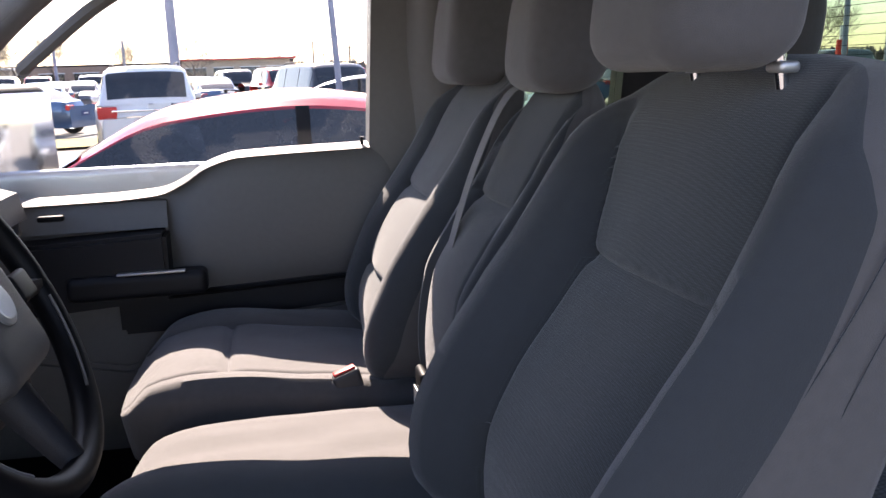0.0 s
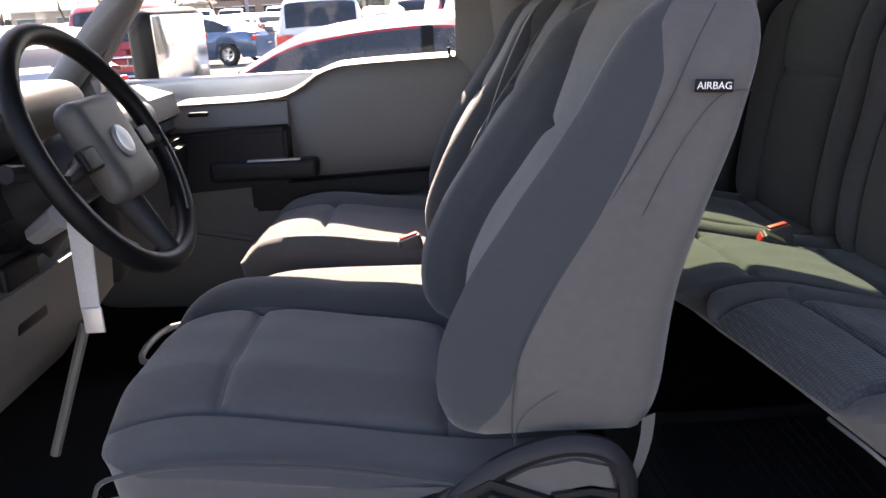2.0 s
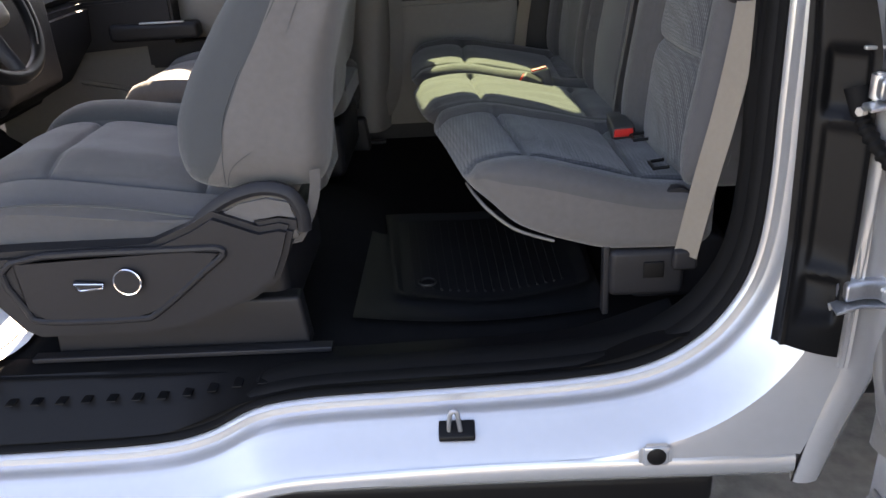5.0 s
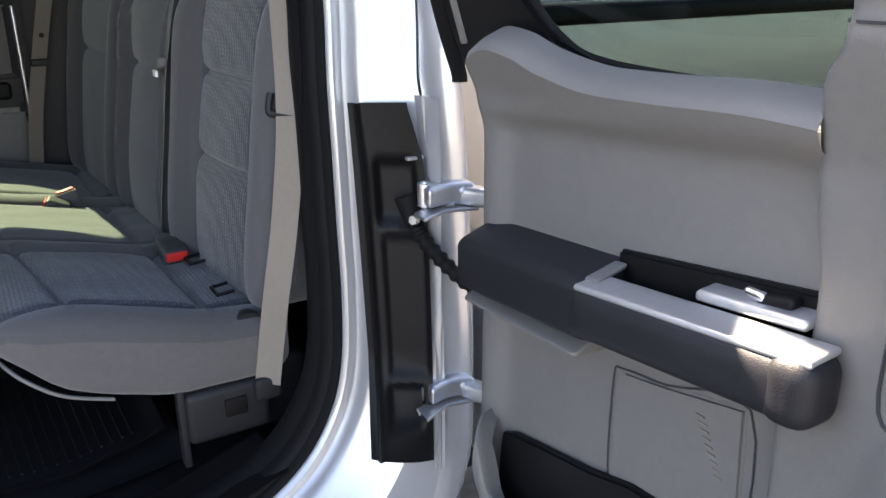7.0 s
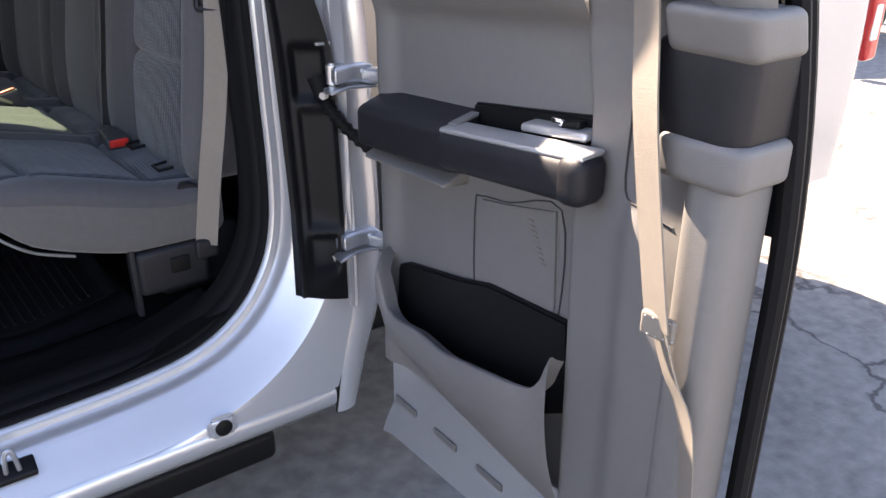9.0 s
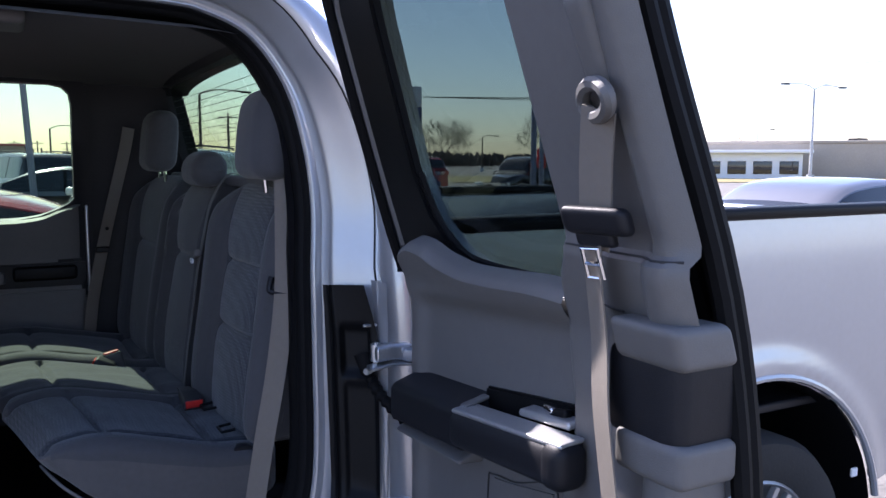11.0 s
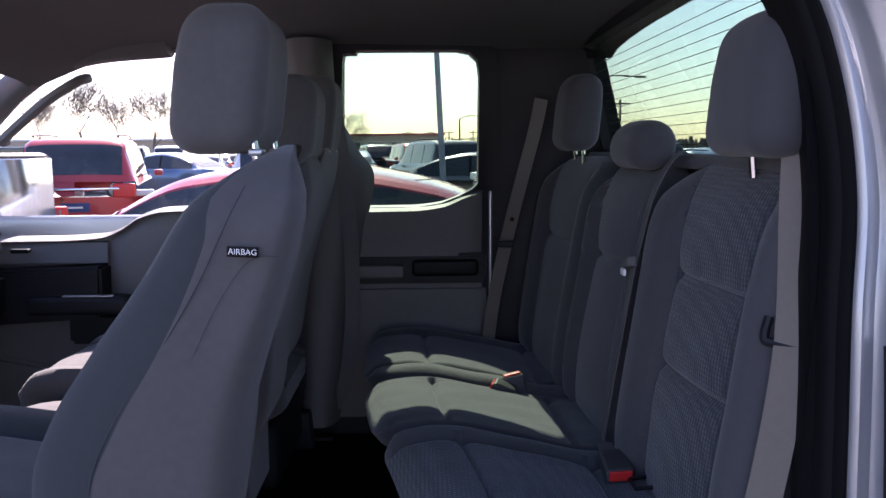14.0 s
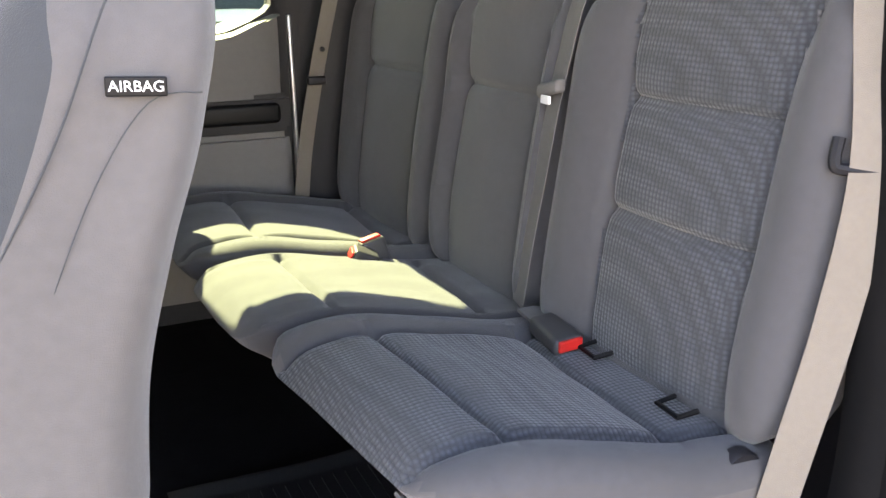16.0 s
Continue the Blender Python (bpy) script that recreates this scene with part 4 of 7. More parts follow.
def cushion_bm(cy, half, xs, top, bottom, mats, seam_x, insert=0.62, nose=0.05, bolster=0.022, crown=0.0, front=None, drop=0.0):
    """A seat cushion between a top and a bottom line (z over x)."""
    x0, x1 = xs
    def fn(x, y, z):
        t = x + 0.5
        s = y * 2
        xx = lerp(x0, x1, t)
        tp, bt = curve_at(top, xx), curve_at(bottom, xx)
        k = z + 0.5
        zz = lerp(bt, tp, k)
        if k > 0.5:
            w = (k - 0.5) * 2
            b = bolster * max(0, (abs(s) - insert) / (1 - insert)) ** 0.8 if abs(s) < 0.9 else bolster * 0.8 * (1 - (abs(s) - 0.9) * 5)
            if drop and s < 0:
                b = b * 0.3 - drop * max(0, (-s - 0.25) / 0.75) ** 1.3
            zz += w * (b + crown * (1 - s * s))
            zz -= w * (0.013 * gauss(abs(s) - insert, 0.03) * (t > 0.02) + sum((0.011 * gauss(xx - q, 0.007) + 0.006 * gauss(xx - q, 0.03)) * (abs(s) < insert) for q in seam_x))
            zz += w * 0.004 * noise.noise(Vector((xx * 7, cy * 5 + s * 3, 1.7)))
        yy = cy + half * s * (1 - 0.05 * (1 - t) ** 3) * (1 - 0.03 * (1 - k))
        if front:
            xx = lerp(front(yy), x1, t)
        xx += 0.02 * (1 - k) * (1 - t)
        xx -= nose * (1 - s * s) * max(0, (0.25 - t) / 0.25) * 0.4
        return (xx, yy, zz)
    def mf(c):
        if abs(c.y - cy) / half < insert and (c.z > curve_at(top, c.x) - (0.055 if front else 0.035) or c.x < (front(c.y) if front else x0) + 0.05):
            return 1
        return 2 if c.z > curve_at(top, c.x) - 0.030 else 0
    return rbox(1, 1, 1, 0.17, (64, 56, 6), fn, mf)


def headrest_bm(c, size, lean=0.12, r=0.05, top_in=0.12):
    def fn(x, y, z):
        t = z / size[2] + 0.5
        k = 1 - top_in * max(0, t - 0.55) / 0.45 - 0.10 * max(0, 0.3 - t)
        xx = x * (1 - 0.25 * max(0, t - 0.6)) + lean * z + 0.012 * (2 * y / size[1]) ** 2
        return (c[0] + xx, c[1] + y * k, c[2] + z - 0.010 * (2 * y / size[1]) ** 4)
    return rbox(*size, r, (8, 14, 12), fn)


FRONT_LINE = [(0.90, 0.265), (1.05, 0.257), (1.20, 0.275), (1.30, 0.328), (1.38, 0.384), (1.48, 0.444), (1.55, 0.492), (1.58, 0.535)]
REAR_LINE = [(0.90, 0.468), (1.00, 0.482), (1.16, 0.500), (1.28, 0.532), (1.39, 0.570), (1.50, 0.592), (1.58, 0.575)]


def front_seat(cy, name, label, driver):
    s = thing(name, label, "car seat", "front seats")
    top = [(-0.30, 0.925), (-0.25, 0.965), (-0.15, 0.978), (0.05, 0.955), (0.30, 0.925), (0.40, 0.93)]
    bottom = [(-0.30, 0.80), (-0.2, 0.79), (0.3, 0.82), (0.40, 0.84)]
    dz = 0.052 if driver else 0.010
    top, bottom = [(a, b + dz) for a, b in top], [(a, b + dz) for a, b in bottom]
    # Cushions paler than the backrests' same fabric: sunlight put into the colour.
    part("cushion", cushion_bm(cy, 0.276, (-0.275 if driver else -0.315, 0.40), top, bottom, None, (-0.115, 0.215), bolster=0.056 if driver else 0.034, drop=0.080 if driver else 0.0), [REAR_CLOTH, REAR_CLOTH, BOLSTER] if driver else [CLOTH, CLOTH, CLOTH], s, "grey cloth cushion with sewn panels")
    if driver:
        lines = ([(0.90, 0.245), (1.02, 0.247), (1.10, 0.255), (1.19, 0.292), (1.30, 0.366), (1.40, 0.426), (1.50, 0.474), (1.55, 0.506), (1.58, 0.545)], REAR_LINE)
    else:
        lines = ([(0.90, 0.185), (1.04, 0.198), (1.175, 0.248), (1.29, 0.318), (1.39, 0.388), (1.50, 0.452), (1.55, 0.50)], [(0.90, 0.38), (1.16, 0.42), (1.28, 0.45), (1.39, 0.485), (1.50, 0.515), (1.58, 0.53)])
    # Slots: plain sides, then darker fronts with shade put into their colour.
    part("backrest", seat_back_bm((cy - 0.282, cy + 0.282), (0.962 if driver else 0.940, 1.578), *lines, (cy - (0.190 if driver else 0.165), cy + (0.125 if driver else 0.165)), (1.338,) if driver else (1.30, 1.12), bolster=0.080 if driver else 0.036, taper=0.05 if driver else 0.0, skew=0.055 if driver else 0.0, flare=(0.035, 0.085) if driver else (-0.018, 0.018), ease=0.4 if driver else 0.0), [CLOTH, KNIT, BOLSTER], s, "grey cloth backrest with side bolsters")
    if driver:
        seam = [(curve_at(lines[0], 1.0 + 0.018 * k) + 0.055, cy - 0.2815 + 0.012 * max(0, k - 24) / 5, 1.0 + 0.018 * k) for k in range(30)]
        part("bolster_seam", tube(seam, 0.0010, 5), BOLSTER, s)
    if driver:
        piping = smooth_path([(-0.262, cy - 0.262, 0.925), (-0.235, cy - 0.270, 0.955), (-0.127, cy - 0.273, 0.972), (0.058, cy - 0.275, 0.961), (0.221, cy - 0.276, 0.931), (0.27, cy - 0.276, 0.922)], 6)
        part("cushion_piping", tube(piping, 0.0035, 6), BOLSTER, s, "sewn piping along the cushion edge")
    h = part("headrest", headrest_bm((0.462, cy, 1.682 if driver else 1.655), (0.150, 0.255, 0.235)), CLOTH, s, "grey cloth headrest")
    px = 0.522 if driver else 0.515
    for dy in (-0.085, 0.085):
        part("headrest_post", tube([(px, cy + dy, 1.545), (px - 0.010, cy + dy, 1.60)], 0.007, 10), CHROME, s, "chrome post")
        part("post_sleeve", block((px - 0.001, cy + dy, 1.566), (0.024, 0.028, 0.012), 0.005), SATIN, s)
    out = -1 if driver else 1
    y = cy + out * 0.272
    # base with its side shield
    base = part("seat_base", block((0.08, cy, 0.735), (0.60, 0.44, 0.19), 0.03, 3), TRIM_DARK, s, "dark seat base")
    prof = [(q, r + dz) for q, r in [(-0.225, 0.832), (-0.215, 0.715), (-0.170, 0.650), (-0.14, 0.633), (0.10, 0.632), (0.20, 0.650), (0.33, 0.705), (0.385, 0.745), (0.41, 0.80), (0.43, 0.86), (0.40, 0.868), (0.36, 0.862), (0.27, 0.900), (0.22, 0.872), (0.13, 0.836), (-0.1, 0.834)]]
    part("side_shield", plate(prof, [], y - out * 0.02, y + out * 0.045, None, 0.012), TRIM_DARK, s, "dark plastic side shield")
    if driver:
        inner = [(-0.15, 0.800), (-0.145, 0.69), (-0.11, 0.662), (0.08, 0.660), (0.13, 0.675), (0.24, 0.762), (0.285, 0.805), (0.20, 0.812)]
        part("shield_panel", plate(inner, [], y - 0.040, y - 0.050, None, 0.006), TRIM_DARK, s)
        rim = smooth_path([(x, y - 0.047, z) for x, z in inner], 4, True)
        part("panel_rim", tube(rim, 0.0075, 8, True), TRIM_DARK, s, "raised rim round the switch panel")
        lev = part("seat_switch", block((0.000, y - 0.055, 0.745), (0.058, 0.016, 0.018), 0.006, 2, lambda x, yy, z: (x, yy, z - 0.12 * (x - 0.006) * (1 if z > 0.745 else -0.3))), TRIM_DARK, s, "power seat switch with a bright rim")
        loop = [(-0.024, y - 0.064, 0.753), (0.036, y - 0.064, 0.750), (0.032, y - 0.064, 0.742), (-0.014, y - 0.064, 0.738)]
        part("switch_rim", tube(loop, 0.0022, 6, True), CHROME, lev)
        kn = part("seat_knob", disc((0.084, y - 0.048, 0.752), (0, -1, 0), 0.027, 0.016, 28), TRIM_DARK, s, "round lumbar knob with a chrome ring")
        part("knob_ring", ring((0.084, y - 0.062, 0.752), (0, 1, 0), 0.0275, 0.0022), CHROME, kn)
        # recliner cover and lever arch
        arch = smooth_path([(0.215, y - 0.018, 0.852), (0.262, y - 0.018, 0.895), (0.315, y - 0.018, 0.925), (0.375, y - 0.018, 0.938), (0.425, y - 0.018, 0.925), (0.447, y - 0.018, 0.885), (0.448, y - 0.018, 0.845)], 6)
        part("recliner_edge", tube(arch, 0.015, 8, flat=0.8), TRIM_DARK, s, "dark arched lever cover")
        part("recliner_cover", plate([(0.22, 0.845), (0.27, 0.89), (0.32, 0.915), (0.38, 0.925), (0.43, 0.912), (0.44, 0.87), (0.44, 0.83), (0.40, 0.82), (0.24, 0.825)], [], y + 0.02, y - 0.022, None, 0.008), CLOTH, s, "grey recliner cover")
        part("recliner_cup", plate([(0.345, 0.872), (0.40, 0.880), (0.438, 0.872), (0.436, 0.850), (0.40, 0.842), (0.365, 0.848)], [], y - 0.020, y - 0.026, None, 0.004), TRIM_DARK, s)
        part("back_flap", surface([0, 0.5, 1], [k / 8 for k in range(9)], lambda u, v: (lerp(0.468, 0.488, u) - 0.045 * v ** 2 * 1.2, y - 0.006 + 0.012 * u, lerp(0.965, 0.81, v))), CLOTH, s, "loose cloth flap behind the recliner")
        # sewn airbag label
        m = Matrix.Translation((0.538, y - 0.0135, 1.433)) @ Matrix.Rotation(radians(90), 4, "X") @ Matrix.Rotation(radians(-3), 4, "Z")
        lab = part("airbag_label", block((0, 0, 0), (0.043, 0.0145, 0.003), 0.0014, 1, lambda x, yy, z: m @ Vector((x, yy, z))), BLACK, s, "black sewn label with white lettering")
        words("AIRBAG", 0.0112, m @ Matrix.Translation((0, 0, 0.0022)), WHITE, lab, depth=0.0003)
        seam = smooth_path([(0.585, y - 0.004, 1.425), (0.545, y - 0.010, 1.420), (0.50, y - 0.010, 1.36), (0.455, y - 0.009, 1.27)], 6)
        part("side_seam", tube(seam, 0.0006, 5), BOLSTER, s)
        part("side_seam", tube(smooth_path([(0.30, y - 0.003, 0.94), (0.312, y - 0.005, 1.02), (0.36, y - 0.006, 1.06)], 5), 0.0006, 5), BOLSTER, s)
    if driver:
        for ob in s.children:
            base_name = ob.name.split(".")[0]
            if base_name in ("shield_panel", "panel_rim", "seat_switch", "seat_knob"):
                ob.location.z = dz + 0.015
            elif base_name in ("recliner_edge", "recliner_cover", "recliner_cup", "back_flap"):
                ob.location.z = dz
    part("seat_rail", block((0.135, cy + out * 0.225, 0.662), (0.555, 0.05, 0.125), 0.010, 3, lambda x, yy, z: (x + 0.10 * (z - 0.66) * (1 if x < 0.1 else -1), yy, z)), TRIM_DARK, s, "dark grey seat rail cover")
    part("rail_edge", block((0.14, cy + out * 0.272, 0.613), (0.66, 0.030, 0.012), 0.003), TRIM_DARK, s)
    return s


driver_seat = front_seat(-0.460, "driver_seat", "grey cloth driver's seat with black power controls and an airbag label", True)
passenger_seat = front_seat(0.495, "passenger_seat", "grey cloth front passenger seat, cushion coloured paler for the sun on it", False)


def middle_seat():
    s = thing("middle_seat", "narrow grey cloth middle seat between the front seats", "car seat", "front seats")
    top = [(-0.27, 0.90), (-0.22, 0.935), (-0.10, 0.945), (0.30, 0.935), (0.38, 0.935)]
    part("cushion", cushion_bm(0.045, 0.172, (-0.265, 0.38), top, [(-0.3, 0.70), (0.4, 0.72)], None, (), insert=2.0, bolster=0), [CLOTH, CLOTH], s, "plain grey cushion")
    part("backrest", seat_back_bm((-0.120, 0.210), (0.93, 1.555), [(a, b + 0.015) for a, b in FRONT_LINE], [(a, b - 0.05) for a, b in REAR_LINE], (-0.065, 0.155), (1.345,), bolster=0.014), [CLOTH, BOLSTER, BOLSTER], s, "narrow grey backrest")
    part("headrest", headrest_bm((0.482, 0.02, 1.632), (0.13, 0.235, 0.205), r=0.055), CLOTH, s, "small grey headrest")
    part("seat_base", block((0.06, 0.045, 0.66), (0.55, 0.30, 0.16), 0.03), TRIM_DARK, s)
    # lap and shoulder belt down the backrest
    pts = smooth_path([(0.505, 0.150, 1.545), (0.440, 0.142, 1.525), (0.375, 0.120, 1.42), (0.315, 0.095, 1.27), (0.275, 0.075, 1.12), (0.262, 0.065, 1.02)], 6)
    b = tagged(link_mesh("middle_seat_belt", strap(pts, 0.048, (0.1, 1, 0.1)), WEB_DARK), "grey shoulder belt lying over the middle backrest", "seat belt")
    part("belt_tongue", block((0.250, 0.075, 1.020), (0.018, 0.062, 0.050), 0.008), BLACK, b, "black belt tongue holder")
    part("tongue_plate", block((0.238, 0.080, 0.985), (0.004, 0.038, 0.050), 0.002), STEEL, b)
    pts = smooth_path([(0.262, 0.06, 1.0), (0.27, 0.06, 0.97), (0.29, 0.08, 0.93)], 4)
    part("lap_strap", strap(pts, 0.048, (0.1, 1, 0.1)), WEB, b, "tan lap strap")


middle_seat()


def buckle(base, tip, across, label, button=RED):
    """A belt buckle on a stalk, its red button on the end."""
    b, t, w = Vector(base), Vector(tip), Vector(across).normalized()
    d = (t - b).normalized()
    n = d.cross(w)
    L = (t - b).length
    root = thing("belt_buckle", label, "belt buckle")
    def fn(x, y, z):
        k = z / L + 0.5
        return b + d * (z + L / 2) + w * x * (0.86 + 0.14 * k) + n * y
    part("buckle_body", rbox(0.058, 0.030, L, 0.008, (3, 2, 4), fn), BUCKLE, root)
    part("release_button", rbox(0.046, 0.020, 0.007, 0.003, 2, lambda x, y, z: t + d * (z + 0.001) + w * x + n * (y + 0.003)), button, root, "red release button")
    part("buckle_stalk", strap([b + d * 0.012, b - d * 0.02, b - d * 0.05], 0.034, tuple(w), 0.006), WEB_DARK, root)
    return root


buckle((0.146, 0.250, 0.905), (0.122, 0.250, 0.988), (0.94, 0.1, 0.30), "black belt buckle with a red button between the front seats")
buckle((0.112, -0.150, 0.875), (0.084, -0.150, 0.962), (0.94, 0.1, 0.32), "black belt buckle with a red button beside the driver's seat")

# fold-out cup holder ahead of the middle seat
cup = thing("cup_holder", "low cup holder with a bright metal rim on the floor", "cup holder")
part("holder_body", block((-0.34, -0.06, 0.80), (0.15, 0.20, 0.12), 0.03, 3), TRIM_DARK, cup)
part("holder_rim", tube(smooth_path([(-0.415, -0.15, 0.865), (-0.27, -0.15, 0.865), (-0.27, 0.03, 0.865), (-0.415, 0.03, 0.865)], 5, True), 0.007, 6, True), SATIN, cup, "bright rim")
for y in (-0.105, -0.015):
    part("cup_ring", ring((-0.34, y, 0.863), (0, 0, 1), 0.04, 0.005), SATIN, cup)


# ---- rear bench ----
def rear_bench():
    s = thing("rear_bench", "grey cloth rear bench, split, with patterned centre panels", "rear seat")
    top = [(0.645, 0.955), (0.69, 0.990), (0.78, 0.998), (0.95, 0.970), (1.12, 0.935), (1.30, 0.925)]
    bottom = [(0.645, 0.93), (0.672, 0.913), (0.756, 0.855), (0.888, 0.815), (1.007, 0.795), (1.22, 0.795)]
    def front_edge(y):
        return curve_at([(-0.735, 0.785), (-0.65, 0.768), (-0.42, 0.725), (0.0, 0.640), (0.30, 0.612), (0.74, 0.592)], y)
    def section(y0, y1, ins, bol):
        return cushion_bm((y0 + y1) / 2, (y1 - y0) / 2, (0.645, 1.29), top, bottom, None, (0.815, 1.10), insert=ins, bolster=bol, nose=0.0, front=front_edge)
    part("cushion", section(-0.735, -0.185, 0.66, 0.014), [CLOTH, KNIT_BIG, REAR_CLOTH], s, "grey cushion with a honeycomb knit panel")
    part("cushion", section(-0.190, 0.199, 0.80, 0.0), [REAR_CLOTH, REAR_CLOTH, REAR_CLOTH], s, "grey middle cushion")
    part("cushion", section(0.195, 0.745, 0.66, 0.014), [REAR_CLOTH, REAR_CLOTH, REAR_CLOTH], s, "grey cushion")
    part("piping", tube(smooth_path([(0.775, -0.600, 0.925), (0.795, -0.670, 0.918), (0.825, -0.705, 0.895), (0.875, -0.712, 0.858), (0.95, -0.712, 0.830)], 6), 0.0035, 6), TRIM, s, "pale piping along the cushion edge")
    front = [(0.90, 1.182), (1.00, 1.192), (1.15, 1.212), (1.30, 1.236), (1.42, 1.256), (1.50, 1.278), (1.545, 1.305)]
    rear = [(0.90, 1.31), (1.545, 1.372)]
    for y0, y1, a, b, m, cr in ((-0.745, -0.205, -0.640, -0.352, [REAR_CLOTH, KNIT_BIG, REAR_CLOTH], (1.335, 1.165)), (-0.200, 0.205, -0.135, 0.140, [REAR_CLOTH, REAR_CLOTH, REAR_CLOTH], (1.31,)), (0.212, 0.765, 0.320, 0.640, [REAR_CLOTH, REAR_CLOTH, REAR_CLOTH], (1.31,))):
        part("backrest", seat_back_bm((y0, y1), (0.915, 1.545), front, rear, (a, b), cr, bolster=0.030, pillow=0.010, rim=0.02, skew=0.085), m, s, "grey backrest panel with sewn creases")
    def ledge(x, y, z):
        return (x + 1.335 - 0.03 * y, y - 0.02, z + 1.540)
    part("top_ledge", rbox(0.05, 1.38, 0.03, 0.012, (3, 20, 3), ledge), REAR_CLOTH, s)
    for y, z, size in ((0.515, 1.668, (0.105, 0.240, 0.215)), (-0.050, 1.575, (0.10, 0.245, 0.105)), (-0.610, 1.662, (0.110, 0.245, 0.215))):
        part("headrest", headrest_bm((1.268 - 0.065 * (y + 0.2), y, z), size, 0.10, 0.045), REAR_CLOTH, s, "grey cloth headrest")
        for dy in (-0.06, 0.06):
            part("headrest_post", tube([(1.285 - 0.065 * (y + 0.2), y + dy, 1.52), (1.276 - 0.065 * (y + 0.2), y + dy, z - 0.05)], 0.006, 8), CHROME, s, "chrome post")
    part("bench_frame", block((1.22, -0.02, 0.735), (0.20, 1.30, 0.15), 0.02), TRIM_DARK, s, "dark bench frame")
    br = part("belt_bracket", block((1.140, -0.705, 0.755), (0.155, 0.055, 0.105), 0.014, 3), TRIM_DARK, s, "dark plastic bracket under the bench")
    part("bracket_window", block((1.152, -0.735, 0.765), (0.042, 0.006, 0.036), 0.003), BLACK, br)
    part("bench_leg", block((1.058, -0.705, 0.735), (0.014, 0.03, 0.16), 0.004), TRIM_DARK, s)
    part("recliner_cap", disc((1.195, -0.700, 0.905), (0, -1, 0), 0.034, 0.02, 24), TRIM_DARK, s, "round dark hinge cap")
    for y in (-0.60, -0.40, 0.55):
        loop = [(1.200, y - 0.024, 0.948), (1.168, y - 0.022, 0.945), (1.168, y + 0.022, 0.945), (1.200, y + 0.024, 0.948)]
        part("child_anchor", tube(loop, 0.004, 6), BLACK, s, "dark child seat anchor")
    return s


rear_bench()
buckle((1.152, -0.280, 0.955), (1.152, -0.376, 0.948), (1.0, 0.1, 0), "dark belt buckle with a red button lying on the rear bench")
buckle((1.034, 0.200, 0.900), (1.008, 0.200, 0.984), (0.96, 0.1, 0.20), "dark belt buckle standing on the rear bench")
buckle((1.010, 0.165, 0.945), (0.955, 0.160, 0.972), (0.2, 0.95, 0), "small belt buckle between the rear cushions")


def rear_belts():
    # driver-side shoulder belt: from the pillar guide down to the floor bracket
    pts = smooth_path([(1.315, -0.70, 1.72), (1.305, -0.72, 1.50), (1.288, -0.762, 1.305), (1.264, -0.764, 1.12), (1.234, -0.756, 0.95), (1.212, -0.745, 0.80)], 6)
    b = tagged(link_mesh("rear_seat_belt", strap(pts, 0.048, (0.80, -0.60, 0)), WEB), "tan seat belt hanging at the driver-side end of the bench", "seat belt", "rear seat belts")
    part("belt_guide", tube(smooth_path([(1.268, -0.730, 1.332), (1.260, -0.735, 1.305), (1.268, -0.742, 1.298), (1.312, -0.772, 1.298), (1.322, -0.772, 1.312)], 5), 0.007, 8), TRIM_DARK, b, "dark belt guide")
    part("belt_anchor", block((1.212, -0.742, 0.79), (0.05, 0.018, 0.045), 0.008), TRIM_DARK, b)
    # middle belt from the top of the backrest
    pts = smooth_path([(1.345, -0.232, 1.562), (1.290, -0.228, 1.556), (1.245, -0.222, 1.48), (1.222, -0.214, 1.38), (1.206, -0.210, 1.30), (1.190, -0.200, 1.18), (1.172, -0.190, 1.05), (1.160, -0.185, 0.95)], 6)
    m = tagged(link_mesh("rear_seat_belt", strap(pts, 0.048, (0.1, 1, 0)), WEB_DARK), "grey belt lying over the rear backrest with a bright tongue", "seat belt", "rear seat belts")
    part("tongue_grip", block((1.200, -0.212, 1.335), (0.020, 0.066, 0.022), 0.006, 2, lambda x, y, z: (x, y, z - 0.25 * (y + 0.212))), WEB_DARK, m)
    loop = smooth_path([(1.190, -0.228, 1.322), (1.188, -0.206, 1.318), (1.183, -0.209, 1.295), (1.180, -0.206, 1.270), (1.180, -0.228, 1.268), (1.185, -0.223, 1.295)], 4, True)
    # White in place of steel paints the tongue's shine.
    part("tongue_top", block((1.188, -0.217, 1.318), (0.006, 0.026, 0.014), 0.002), WHITE, m)
    # passenger-side shoulder belt
    pts = smooth_path([(1.150, 0.700, 1.72), (1.130, 0.705, 1.62), (1.075, 0.722, 1.40), (1.040, 0.730, 1.25), (1.005, 0.735, 1.08), (0.985, 0.735, 0.93)], 6)
    f = tagged(link_mesh("rear_seat_belt", strap(pts, 0.048, (0.9, 0.4, 0)), WEB), "tan shoulder belt at the passenger-side end of the bench", "seat belt", "rear seat belts")
    part("belt_guide", block((1.044, 0.722, 1.265), (0.05, 0.02, 0.022), 0.006), TRIM_DARK, f)
    part("belt_button", disc((1.062, 0.712, 1.345), (-0.3, -1, 0), 0.007, 0.006, 10), BLACK, f)


rear_belts()


# ---- rear driver-side door, open at a right angle ----
rear_door = thing("rear_driver_door", "open rear-hinged driver-side door, grey inner panel with a seat belt", "car door")


